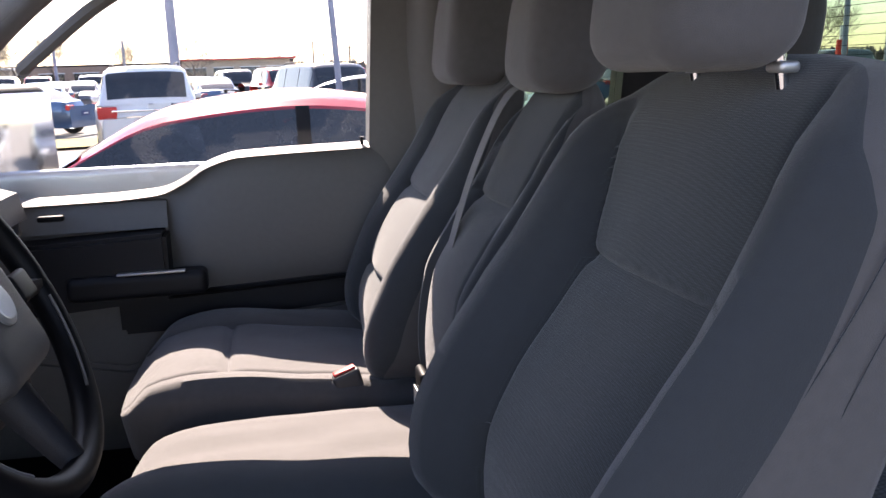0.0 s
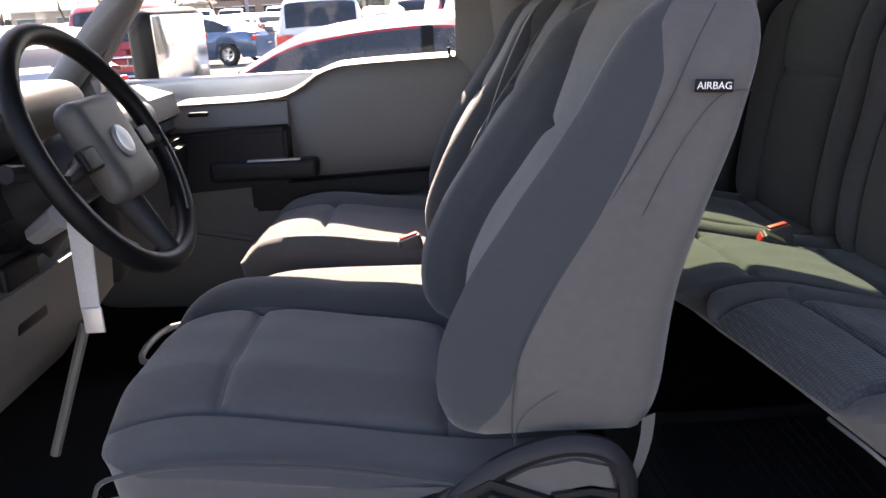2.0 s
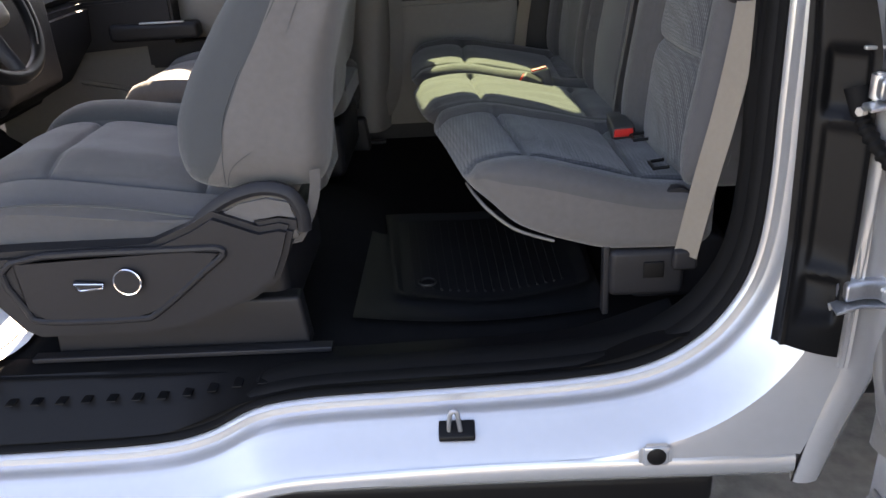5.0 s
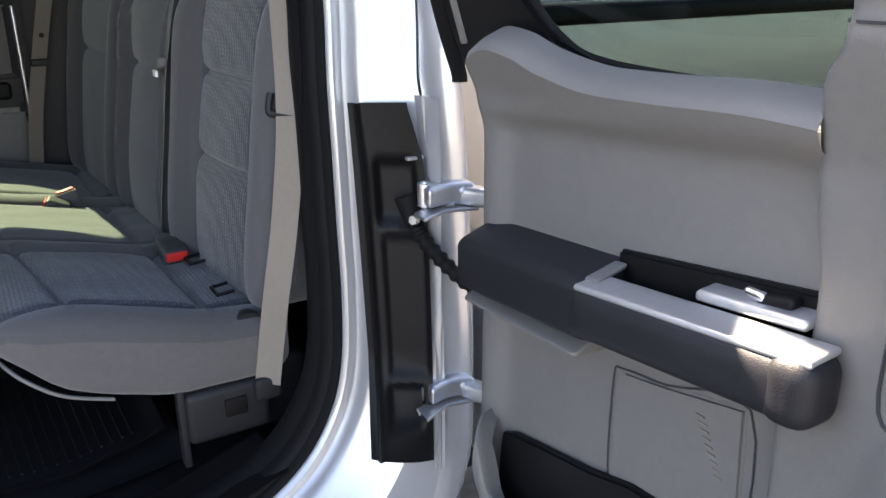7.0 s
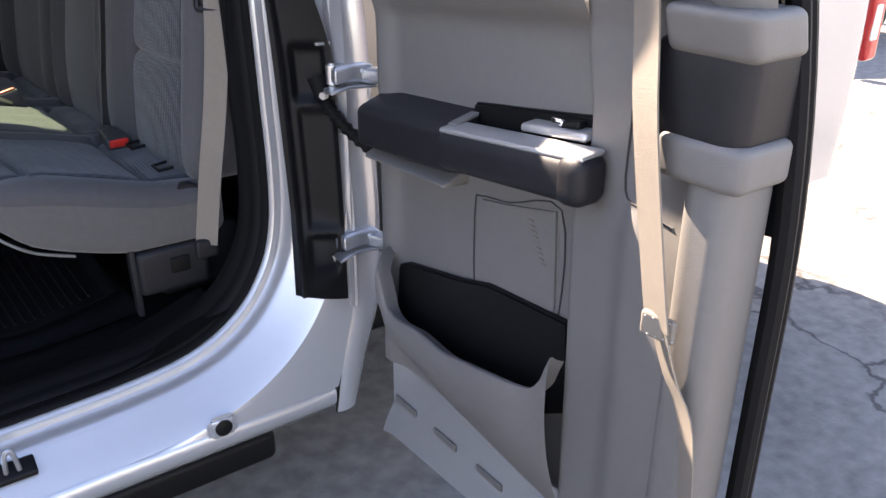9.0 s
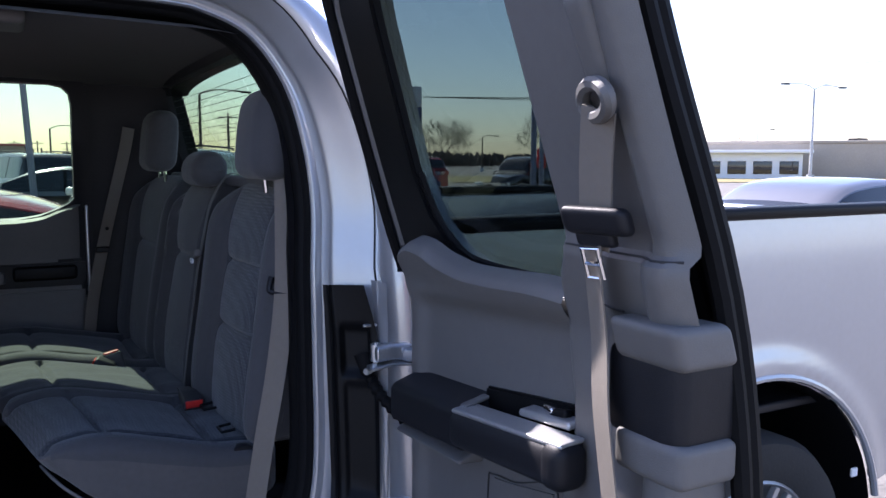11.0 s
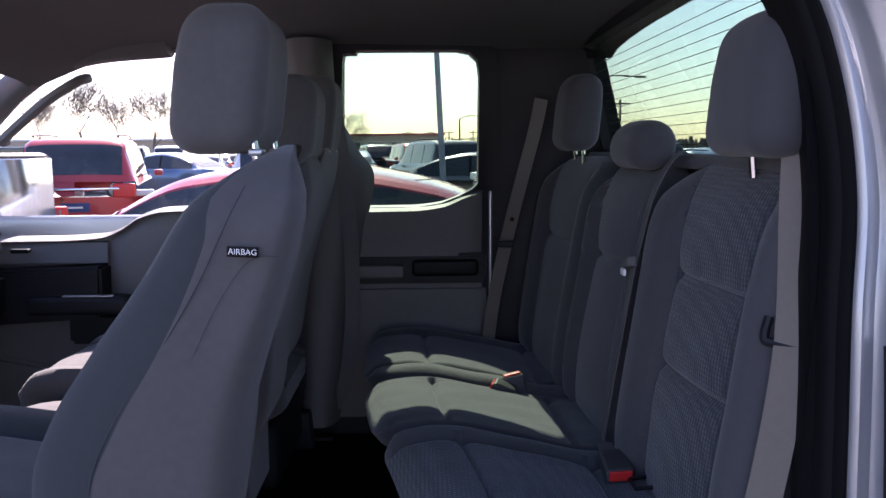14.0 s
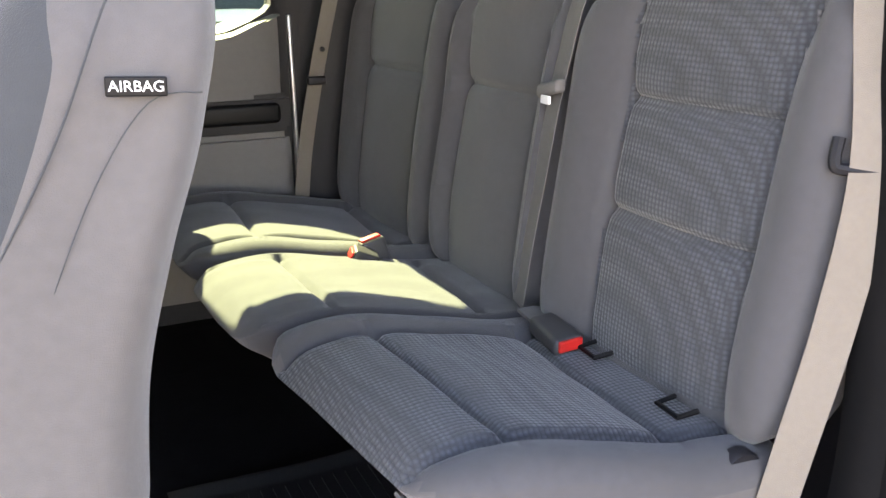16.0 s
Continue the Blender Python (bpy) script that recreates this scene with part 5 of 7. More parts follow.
def on_door(y, z, d):
    """A place on the open door: y out from the hinge, z up, d proud of the inner face."""
    y = -1.08 + 1.12 * (y + 1.06) if y < -1.06 else y - 0.02
    z = z + 0.05 * (z - 1.2) if z > 1.2 else z - 0.066 * (1.2 - z)
    tumble = 0.0 if z < 1.38 else 0.34 * (z - 1.38)
    return Vector((1.485 - tumble - d, y, z))


def dp(y, z, d):
    """The same, with y and z as they stand in the lot."""
    tumble = 0.0 if z < 1.38 else 0.34 * (z - 1.38)
    return Vector((1.485 - tumble - d, y, z))


def door_plate(poly, d0, d1, holes=(), bevel=0.006):
    return plate(poly, list(holes), d0, d1, lambda x, y, z: on_door(x, z, y), bevel)


def door():
    win = [(-1.217, 1.863), (-1.205, 1.80), (-1.180, 1.56), (-1.192, 1.488), (-1.231, 1.438), (-1.298, 1.414), (-1.49, 1.408), (-1.66, 1.405), (-1.70, 1.42), (-1.665, 1.84), (-1.62, 1.860)]
    outer = [(-1.045, 0.50), (-1.045, 0.90), (-1.045, 1.30), (-1.005, 1.42), (-1.020, 1.60), (-1.045, 1.82), (-1.060, 1.890), (-1.10, 1.930), (-1.16, 1.945), (-1.40, 1.945), (-1.62, 1.935), (-1.74, 1.920), (-1.765, 1.90), (-1.770, 1.45), (-1.765, 0.52), (-1.75, 0.44), (-1.04, 0.40), (-0.985, 0.385), (-1.01, 0.44)]
    mid = (sum(p[0] for p in win) / len(win), sum(p[1] for p in win) / len(win))
    wide = [(max(-1.74, mid[0] + (y - mid[0]) * 1.42), mid[1] + (z - mid[1]) * 1.13) for y, z in win]
    shell = plate(outer, [wide], -0.075, 0.000, lambda x, y, z: on_door(x - 1.9 * min(0, y) * min(1, max(0, (-1.60 - x) / 0.12)), z, y), 0.006)
    part("door_shell", shell, SILVER, rear_door, "silver painted door shell")
    frame = [(-1.02, 1.38), (-1.010, 1.44), (-1.028, 1.60), (-1.052, 1.82), (-1.072, 1.88), (-1.11, 1.915), (-1.17, 1.928), (-1.60, 1.920), (-1.75, 1.905), (-1.78, 1.40)]
    part("window_surround", door_plate(frame, 0.000, 0.022, [win]), BLACK, rear_door, "black window surround")
    seal = smooth_path([(-1.000, 0, 1.36), (-0.998, 0, 1.44), (-1.014, 0, 1.60), (-1.040, 0, 1.82), (-1.058, 0, 1.888), (-1.10, 0, 1.924), (-1.17, 0, 1.940), (-1.40, 0, 1.942), (-1.70, 0, 1.922)], 6)
    part("door_seal", tube([on_door(p.x, p.z, 0.020) for p in seal], 0.012, 8), RUBBER, rear_door, "black rubber door seal")
    bright = smooth_path([(-1.045, 0, 1.42), (-1.052, 0, 1.55), (-1.078, 0, 1.80), (-1.090, 0, 1.855), (-1.12, 0, 1.890), (-1.18, 0, 1.905), (-1.40, 0, 1.908), (-1.62, 0, 1.895)], 6)
    part("frame_edge", tube([on_door(p.x, p.z, 0.020) for p in bright], 0.008, 8), TRIM, rear_door, "grey inner frame edge")
    g = part("window_pane", door_plate(wide, -0.006, -0.002, (), 0), GLASS_DOOR, rear_door, "blue-grey privacy glass", smooth=False)
    g.visible_shadow = False
    wl = smooth_path([(-1.180, 0, 1.56), (-1.192, 0, 1.488), (-1.231, 0, 1.438), (-1.298, 0, 1.414), (-1.49, 0, 1.408), (-1.66, 0, 1.405)], 6)
    part("window_seal", tube([on_door(p.x, p.z, 0.008) for p in wl], 0.007, 6), RUBBER, rear_door)
    # inner panel: swelling shoulder under the window, raised rim at the hinge side, sunken field
    def belt(y):
        return curve_at([(-1.72, 1.432), (-1.61, 1.436), (-1.48, 1.430), (-1.40, 1.428), (-1.31, 1.440), (-1.25, 1.458), (-1.21, 1.462), (-1.16, 1.446), (-1.13, 1.405)], y)
    def soft(q):
        return 1 / (1 + math.exp(-max(-40, min(40, q))))
    def panel(u, v):
        y = lerp(-1.128, -1.672, u)
        z = lerp(0.64, belt(y), v)
        low = 1.340 + 0.035 * min(1, max(0, (-1.15 - y) / 0.5))
        drop = belt(y) - z
        d = 0.050
        d += 0.036 * soft((z - low) * 160) * (1 - 0.35 * min(1, max(0, (drop - 0.02) / 0.07)))
        d -= 0.050 * max(0, 1 - drop / 0.030) ** 2
        d += 0.014 * (1 - soft((-1.190 - y) * 130)) * (1 - soft((z - low) * 160))
        d -= 0.045 * max(0, 1 - (-1.128 - y) / 0.028) ** 2
        d += 0.012 * max(0, 1.0 - z)
        return dp(y, z, d)
    part("inner_panel", surface([k / 72 for k in range(73)], [k / 90 for k in range(91)], panel), TRIM, rear_door, "grey moulded inner panel with a swelling shoulder")
    # map pocket: black plate painting the shade inside, and swelling front
    mouth = [(-1.19, 0.74), (-1.205, 0.870), (-1.235, 0.885), (-1.40, 0.918), (-1.469, 0.938), (-1.56, 0.945), (-1.655, 0.952), (-1.665, 0.80), (-1.60, 0.76), (-1.40, 0.74)]
    part("pocket_shade", plate(mouth, [], 0.050, 0.064, lambda x, y, z: dp(x, z, y), 0.004), BLACK, rear_door, "black plate painting the shade inside the map pocket")
    def pocket_top(y):
        return curve_at([(-1.70, 0.93), (-1.672, 0.92), (-1.655, 0.875), (-1.630, 0.846), (-1.56, 0.832), (-1.47, 0.815), (-1.42, 0.806), (-1.34, 0.812), (-1.28, 0.805), (-1.250, 0.815), (-1.236, 0.850), (-1.222, 0.885), (-1.195, 0.902), (-1.17, 0.895)], y)
    def pocket(u, v):
        y = lerp(-1.170, -1.672, u)
        bot = curve_at([(-1.72, 0.60), (-1.45, 0.645), (-1.30, 0.685), (-1.22, 0.715), (-1.17, 0.755)], y)
        z = lerp(bot, pocket_top(y), v)
        side = min(1, (u * 10) ** 0.6) * (1 - 0.12 * soft((u - 0.86) * 40))
        return dp(y, z, 0.044 + 0.082 * math.sin(math.pi * min(1, 0.06 + 0.56 * v)) ** 0.8 * side)
    part("pocket_front", surface([k / 60 for k in range(61)], [k / 18 for k in range(19)], pocket), TRIM, rear_door, "grey pocket front")
    def lip_of(u, w):
        p = pocket(u, 1.0)
        return p + Vector((0.030 * w, 0, -0.016 * w))
    part("pocket_lip", surface([k / 60 for k in range(61)], [0, 0.15, 0.5, 1.0], lambda u, w: lip_of(u, w) + Vector((0, 0, 0.004 * math.sin(math.pi * min(1, w * 2))))), TRIM, rear_door)
    # armrest: dark forward block, open pull cup, grip; its satin cap paints sunlight
    def arm(a, b, z0, z1, d0, d1, slope, r):
        def fn(x, y, z):
            yy = (a + b) / 2 + x
            zz = (z0 + z1) / 2 + z - slope * x
            k = y / (d1 - d0) + 0.5
            return dp(yy, zz - k * lerp(-0.004, 0.030, z / (z1 - z0) + 0.5), lerp(d0, d1, k))
        return rbox(abs(b - a), d1 - d0, z1 - z0, r, (14, 5, 5), fn)
    part("armrest", arm(-1.150, -1.432, 1.108, 1.212, 0.030, 0.113, 0.075, 0.016), TRIM_DARK, rear_door, "dark smooth front of the armrest")
    part("armrest_ledge", arm(-1.150, -1.40, 1.078, 1.118, 0.030, 0.098, 0.05, 0.010), TRIM, rear_door, "grey ledge under the armrest")
    part("pull_cup", plate([(-1.42, 1.150), (-1.42, 1.226), (-1.690, 1.262), (-1.690, 1.19)], [], 0.040, 0.058, lambda x, y, z: dp(x, z, y), 0.004), BLACK, rear_door, "dark pull cup")
    part("cup_floor", plate([(-1.42, 1.150), (-1.42, 1.172), (-1.690, 1.207), (-1.690, 1.185)], [], 0.050, 0.100, lambda x, y, z: dp(x, z, y)), BLACK, rear_door)
    def grip(x, y, z):
        return dp(-1.570 + x, 1.181 + z - 0.105 * x - 0.12 * y * (z > 0), 0.106 + y)
    part("pull_grip", rbox(0.310, 0.052, 0.064, 0.020, (12, 4, 4), grip), TRIM_DARK, rear_door, "dark pull grip")
    # Satin in place of the grip's dark plastic, for the sun on it.
    part("sunlit_grip_top", rbox(0.296, 0.042, 0.008, 0.004, (12, 3, 2), lambda x, y, z: dp(-1.570 + x, 1.2125 + z - 0.105 * x - 0.12 * y, 0.104 + y)), SATIN, rear_door, "grip top in satin silver, standing for sun on it")
    part("grip_end", rbox(0.052, 0.056, 0.068, 0.020, (4, 4, 4), lambda x, y, z: dp(-1.700 + x, 1.194 + z - 0.105 * x, 0.106 + y)), TRIM_DARK, rear_door, "dark end of the grip")
    part("reach_cap", rbox(0.020, 0.046, 0.007, 0.003, (4, 4, 2), lambda x, y, z: dp(-1.432 + x, 1.207 + z - 0.105 * x - 0.25 * y, 0.085 + y)), TRIM, rear_door)
    sw = part("window_switch", rbox(0.125, 0.036, 0.012, 0.005, (6, 3, 2), lambda x, y, z: dp(-1.620 + x, 1.232 + z - 0.105 * x - 0.10 * y, 0.066 + y)), SATIN, rear_door, "satin switch plate")
    part("switch_key", rbox(0.040, 0.016, 0.012, 0.005, 3, lambda x, y, z: dp(-1.640 + x, 1.243 + z - 0.2 * x, 0.066 + y)), BLACK, sw, "black window switch")
    part("switch_edge", rbox(0.024, 0.010, 0.010, 0.004, 2, lambda x, y, z: dp(-1.618 + x, 1.243 + z, 0.070 + y)), CHROME, sw)
    # speaker cover with its outline groove and punched strip
    spk = [(-1.425, 0.925), (-1.425, 1.060), (-1.440, 1.078), (-1.50, 1.088), (-1.612, 1.112), (-1.620, 0.952), (-1.590, 0.925), (-1.470, 0.905), (-1.445, 0.905)]
    part("speaker_cover", plate(spk, [], 0.030, 0.0545, lambda x, y, z: dp(x, z, y), 0.004), TRIM, rear_door, "grey speaker cover with a punched strip")
    part("cover_groove", tube([dp(q.x, q.z, 0.0515) for q in smooth_path([(y + 0.004 * (1 if y > -1.5 else -1), 0, z) for y, z in spk], 4, True)], 0.0013, 5, True), SEAM, rear_door)
    for k in range(9):
        part("grille_bar", tube([dp(-1.552 - 0.0040 * k, 1.078 - 0.0075 * k, 0.0555), dp(-1.564 - 0.0037 * k, 1.078 - 0.0075 * k, 0.0555)], 0.0013, 4), WEB, rear_door)
    # belt pillar cover at the free edge
    def inner_edge(z):
        return curve_at([(0.45, -1.66), (0.93, -1.651), (1.13, -1.645), (1.20, -1.668), (1.25, -1.668), (1.375, -1.650), (1.445, -1.658), (1.484, -1.680), (1.86, -1.678)], z)
    def outer_edge(z):
        return curve_at([(1.20, -1.918), (1.36, -1.930), (1.50, -1.930), (1.62, -1.922), (1.85, -1.912)], z)
    def cover(u, v):
        z = lerp(0.46, 1.846, v)
        y = lerp(inner_edge(z), outer_edge(z), u)
        d = 0.024 + 0.040 * min(1, u / 0.07) ** 0.5 + 0.010 * u
        d -= 0.030 * max(0, (u - 0.90) / 0.10) ** 2
        d += 0.016 * soft((u - 0.80) * 70) * soft((z - 1.40) * 200)
        low = soft((1.494 - z) * 300)
        d += low * (0.012 + 0.016 * soft((u - 0.45) * 30))
        d += 0.022 * soft((1.19 - z) * 40) * u
        return dp(y, z, d)
    part("pillar_cover", surface([k / 48 for k in range(49)], [k / 120 for k in range(121)], cover), TRIM, rear_door, "grey belt pillar cover")
    def on_cover(y, z, lift=0.001):
        u = (y - inner_edge(z)) / (outer_edge(z) - inner_edge(z))
        return Vector(cover(u, (z - 0.46) / 1.386)) - Vector((lift, 0, 0))
    part("cover_seam", tube([on_cover(lerp(-1.69, -1.925, k / 16), 1.494) for k in range(17)], 0.0018, 4), SEAM, rear_door)
    hatch = smooth_path([(-1.822, 0, 1.424), (-1.775, 0, 1.424), (-1.756, 0, 1.412), (-1.750, 0, 1.385), (-1.752, 0, 1.30), (-1.756, 0, 1.192), (-1.80, 0, 1.186), (-1.85, 0, 1.180)], 5)
    part("hatch_seam", tube([on_cover(q.x, q.z) for q in hatch], 0.0018, 4), SEAM, rear_door)
    # arched ledges round the dark insert
    def bar(y0, y1, z0, z1, d0, d1, r):
        return rbox(abs(y1 - y0), d1 - d0, z1 - z0, r, (8, 4, 4), lambda x, y, z: dp((y0 + y1) / 2 + x, (z0 + z1) / 2 + z, (d0 + d1) / 2 + y - 1.2 * max(0, -x - abs(y1 - y0) * 0.25) ** 1.5))
    part("upper_ledge", bar(-1.832, -1.938, 1.376, 1.426, 0.050, 0.136, 0.011), TRIM, rear_door, "grey ledge over the insert")
    part("lower_ledge", bar(-1.832, -1.940, 1.246, 1.296, 0.050, 0.136, 0.011), TRIM, rear_door, "grey ledge under the insert")
    part("cover_insert", bar(-1.812, -1.932, 1.285, 1.390, 0.045, 0.132, 0.014), TRIM_DARK, rear_door, "dark insert between two ledges")
    part("lower_column", bar(-1.862, -1.926, 0.47, 1.255, 0.040, 0.125, 0.020), TRIM, rear_door, "grey rounded column at the free edge")
    # cap, with a black block painting the shade in its latch opening
    part("cover_top", rbox(0.222, 0.060, 0.018, 0.006, (12, 5, 3), lambda x, y, z: dp(-1.797 + x, 1.846 + z + 0.03 * (y + 0.03), 0.050 + y)), TRIM, rear_door, "pale cap on the pillar cover")
    part("latch_hole_shade", rbox(0.078, 0.046, 0.022, 0.010, (6, 4, 3), lambda x, y, z: dp(-1.750 + x, 1.853 + z, 0.058 + y)), BLACK, rear_door, "black block painting the dark inside of the latch opening")
    part("latch_hook", rbox(0.016, 0.034, 0.018, 0.005, 2, lambda x, y, z: dp(-1.756 + x, 1.860 + z, 0.056 + y)), SATIN, rear_door)
    part("latch_pad", rbox(0.210, 0.050, 0.036, 0.014, (8, 3, 3), lambda x, y, z: dp(-1.815 + x, 1.900 + z - 0.04 * x, 0.022 + y)), RUBBER, rear_door, "black rubber pad over the upper latch")
    part("pad_end", rbox(0.046, 0.060, 0.046, 0.012, 3, lambda x, y, z: dp(-1.905 + x, 1.902 + z, 0.024 + y)), RUBBER, rear_door)
    edge = [(-1.930, 0.46), (-1.930, 0.9), (-1.926, 1.2), (-1.905, 1.45), (-1.888, 1.72), (-1.882, 1.89)]
    for k, dd in enumerate((0.010, 0.034)):
        part("edge_seal", tube(smooth_path([dp(y - 0.012 * k, z, dd) for y, z in edge], 5), 0.016 - 0.004 * k, 8), RUBBER, rear_door, "rubber seal along the free edge")
    # painted lower edge of the shell, with its slots
    for k in range(6):
        y = -1.10 - 0.13 * k
        part("drain_slot", rbox(0.07, 0.006, 0.016, 0.003, 2, lambda x, yy, z: on_door(y + x, 0.520 + z, 0.003 + yy)), TRIM, rear_door)
    # belt: height adjuster, ring, webbing, tongue
    adj = rbox(0.040, 0.028, 0.100, 0.013, (4, 3, 6), lambda x, y, z: dp(-1.858 + x, 1.722 + z, 0.080 + y + 0.10 * z))
    part("belt_adjuster", adj, TRIM, rear_door, "grey belt height adjuster")
    b = thing("driver_seat_belt", "tan driver's seat belt hanging on the open rear door", "seat belt")
    ringpts = [dp(-1.858 + 0.040 * math.cos(a), 1.664 + 0.017 * math.sin(a), 0.096 - 0.016 * math.cos(a)) for a in [2 * math.pi * k / 24 for k in range(24)]]
    part("belt_ring", tube(ringpts, 0.0085, 8, True), TRIM, b, "grey belt ring")
    way = (0.12, -1, 0)
    web = smooth_path([dp(-1.858, 1.655, 0.094), dp(-1.842, 1.60, 0.102), dp(-1.826, 1.53, 0.112), dp(-1.818, 1.505, 0.116)], 6)
    part("webbing", strap(web, 0.048, way, 0.0022), WEB, b, "tan belt webbing")
    hang = smooth_path([dp(-1.818, 1.51, 0.116), dp(-1.812, 1.46, 0.124), dp(-1.812, 1.39, 0.138), dp(-1.830, 1.30, 0.150), dp(-1.860, 1.14, 0.148), dp(-1.872, 1.075, 0.145)], 6)
    part("hanging_webbing", strap(hang, 0.046, (-0.30, -1, 0), 0.0022), WEB, b, "tan belt webbing")
    low = smooth_path([dp(-1.873, 1.072, 0.142), dp(-1.892, 1.02, 0.138), dp(-1.918, 0.96, 0.132), dp(-1.930, 0.80, 0.125), dp(-1.935, 0.55, 0.12)], 5)
    part("lower_webbing", strap(low, 0.040, (-0.45, -1, 0)), WEB, b, "tan belt webbing")
    def across(c, x, y, z):
        """On the belt's face: x along its width, y out of it."""
        return dp(c[0] - 0.97 * x - 0.24 * y, c[1] + z, c[2] - 0.24 * x + 0.97 * y)
    part("stitching", rbox(0.042, 0.010, 0.030, 0.004, (4, 2, 3), lambda x, y, z: across((-1.874, 1.078, 0.145), x, y, z - 0.1 * x)), WEB, b, "stitched fold")
    for k in range(8):
        part("stitch", rbox(0.0025, 0.002, 0.002, 0.0007, 1, lambda x, y, z: across((-1.876, 1.090 - 0.022 * (k % 2), 0.145), x - 0.017 + 0.005 * k, y + 0.005, z)), TAG, b)
    part("tongue_grip", rbox(0.088, 0.026, 0.032, 0.010, (6, 3, 3), lambda x, y, z: across((-1.838, 1.534, 0.118), x, y, z)), TRIM_DARK, b, "dark tongue grip")
    part("grip_neck", rbox(0.052, 0.016, 0.020, 0.006, 3, lambda x, y, z: across((-1.830, 1.514, 0.118), x, y, z)), TRIM_DARK, b)
    loop = [across((-1.824, 1.502, 0.124), x, 0.004, z) for x, z in ((-0.011, 0.0), (0.011, 0.0), (0.011, -0.034), (-0.011, -0.034))]
    tongue = part("tongue_plate", tube(loop, 0.0028, 6, True), CHROME, b, "bright belt tongue")
    part("tongue_bar", tube([across((-1.824, 1.502, 0.124), -0.011, 0.004, -0.018), across((-1.824, 1.502, 0.124), 0.011, 0.004, -0.018)], 0.0026, 6), CHROME, tongue)


door()


# ---- dashboard and wheel ----
def dashboard():
    d = thing("dashboard", "black and grey dashboard with air vents and a light switch", "dashboard", at=(0.06, 0, 0.035))
    prof = [(-1.16, 1.24), (-0.62, 1.335), (-0.50, 1.30), (-0.475, 1.20), (-0.56, 1.16), (-0.68, 1.10), (-0.76, 0.95), (-0.86, 0.80), (-1.16, 0.78)]
    part("dash_body", plate(prof, [], -0.79, -0.10, None, 0.025), TRIM_DARK, d, "black dashboard body")
    far = [(-1.16, 1.24), (-0.74, 1.315), (-0.64, 1.285), (-0.62, 1.20), (-0.68, 1.16), (-0.72, 1.10), (-0.78, 0.95), (-0.88, 0.80), (-1.16, 0.78)]
    part("dash_far_side", plate(far, [], -0.104, 0.78, None, 0.025), TRIM_DARK, d, "black dashboard ahead of the passenger")
    low = [(-0.545, 1.165), (-0.460, 1.150), (-0.475, 1.02), (-0.60, 0.88), (-0.80, 0.775), (-0.86, 0.775), (-0.70, 0.93), (-0.62, 1.06)]
    part("lower_panel", plate(low, [], -0.815, -0.20, None, 0.018), TRIM_KNEE, d, "grey knee panel")
    part("end_cap", plate([(-1.10, 1.22), (-0.68, 1.30), (-0.58, 1.29), (-0.60, 1.17), (-0.70, 0.98), (-0.86, 0.80), (-1.10, 0.80)], [], -0.825, -0.78, None, 0.014), BLACK, d, "black end cap")
    part("end_rail", tube(smooth_path([(-0.59, -0.820, 1.34), (-0.600, -0.823, 1.20), (-0.660, -0.823, 1.05), (-0.76, -0.823, 0.90), (-0.86, -0.820, 0.78)], 6), 0.020, 8), TRIM_KNEE, d, "grey edge moulding")
    cy = -0.765
    def vent_at(y, z, out=0.0):
        """A place on the air vent's face, which leans forward."""
        return (lerp(-0.462, -0.502, (z - 1.215) / 0.167) + out, cy + y, z)
    v = part("vent_frame", tube([vent_at(-0.044, 1.208), vent_at(0.044, 1.208), vent_at(0.044, 1.385), vent_at(-0.044, 1.385)], 0.0065, 8, True), SATIN, d, "bright vent frame")
    part("vent_mouth", plate([(-0.56, 1.395), (-0.512, 1.392), (-0.470, 1.205), (-0.52, 1.195)], [], cy - 0.046, cy + 0.046, None, 0.006), BLACK, v)
    for k in range(6):
        z = 1.228 + 0.026 * k
        part("vent_blade", block((0, 0, 0), (0.020, 0.074, 0.0035), 0.0012, 1, lambda x, y, zz: Vector(vent_at(y, z + zz + 0.35 * x, x - 0.004))), SATIN, v)
    part("vent_divider", tube([vent_at(0.0, 1.212, 0.004), vent_at(0.0, 1.382, 0.004)], 0.0025, 6), BLACK, v)
    part("vent_foot", block((-0.485, -0.765, 1.185), (0.05, 0.095, 0.05), 0.012), TRIM_KNEE, d)
    k = part("light_switch", disc((-0.480, -0.745, 1.125), (1, -0.15, 0.15), 0.034, 0.014, 28), BLACK, d, "round light switch with a bright rim")
    part("switch_rim", ring((-0.462, -0.748, 1.128), (1, -0.15, 0.15), 0.027, 0.004), CHROME, k)
    for y in (-0.75, -0.71):
        part("dimmer_slot", block((-0.590, y, 0.925), (0.012, 0.016, 0.07), 0.004, 1, lambda x, yy, z: (x + 0.75 * (z - 0.925), yy, z)), BLACK, d)
    part("knee_recess", block((-0.478, -0.52, 1.115), (0.02, 0.10, 0.11), 0.008, 2), BLACK, d)
    part("cluster_hood", block((-0.60, -0.42, 1.36), (0.30, 0.40, 0.10), 0.04, 4), TRIM_DARK, d, "instrument hood")
    part("centre_console", block((-0.56, 0.06, 1.15), (0.12, 0.34, 0.34), 0.03, 3), TRIM_DARK, d)
    part("far_panel", plate([(-0.685, 1.165), (-0.615, 1.150), (-0.63, 1.02), (-0.74, 0.88), (-0.90, 0.80), (-0.84, 0.93)], [], 0.25, 0.76, None, 0.018), TRIM_DARK, d, "glove box")
    part("bracket_rod", tube([(-0.50, -0.30, 0.98), (-0.62, -0.28, 0.70)], 0.010, 8), TRIM, d)
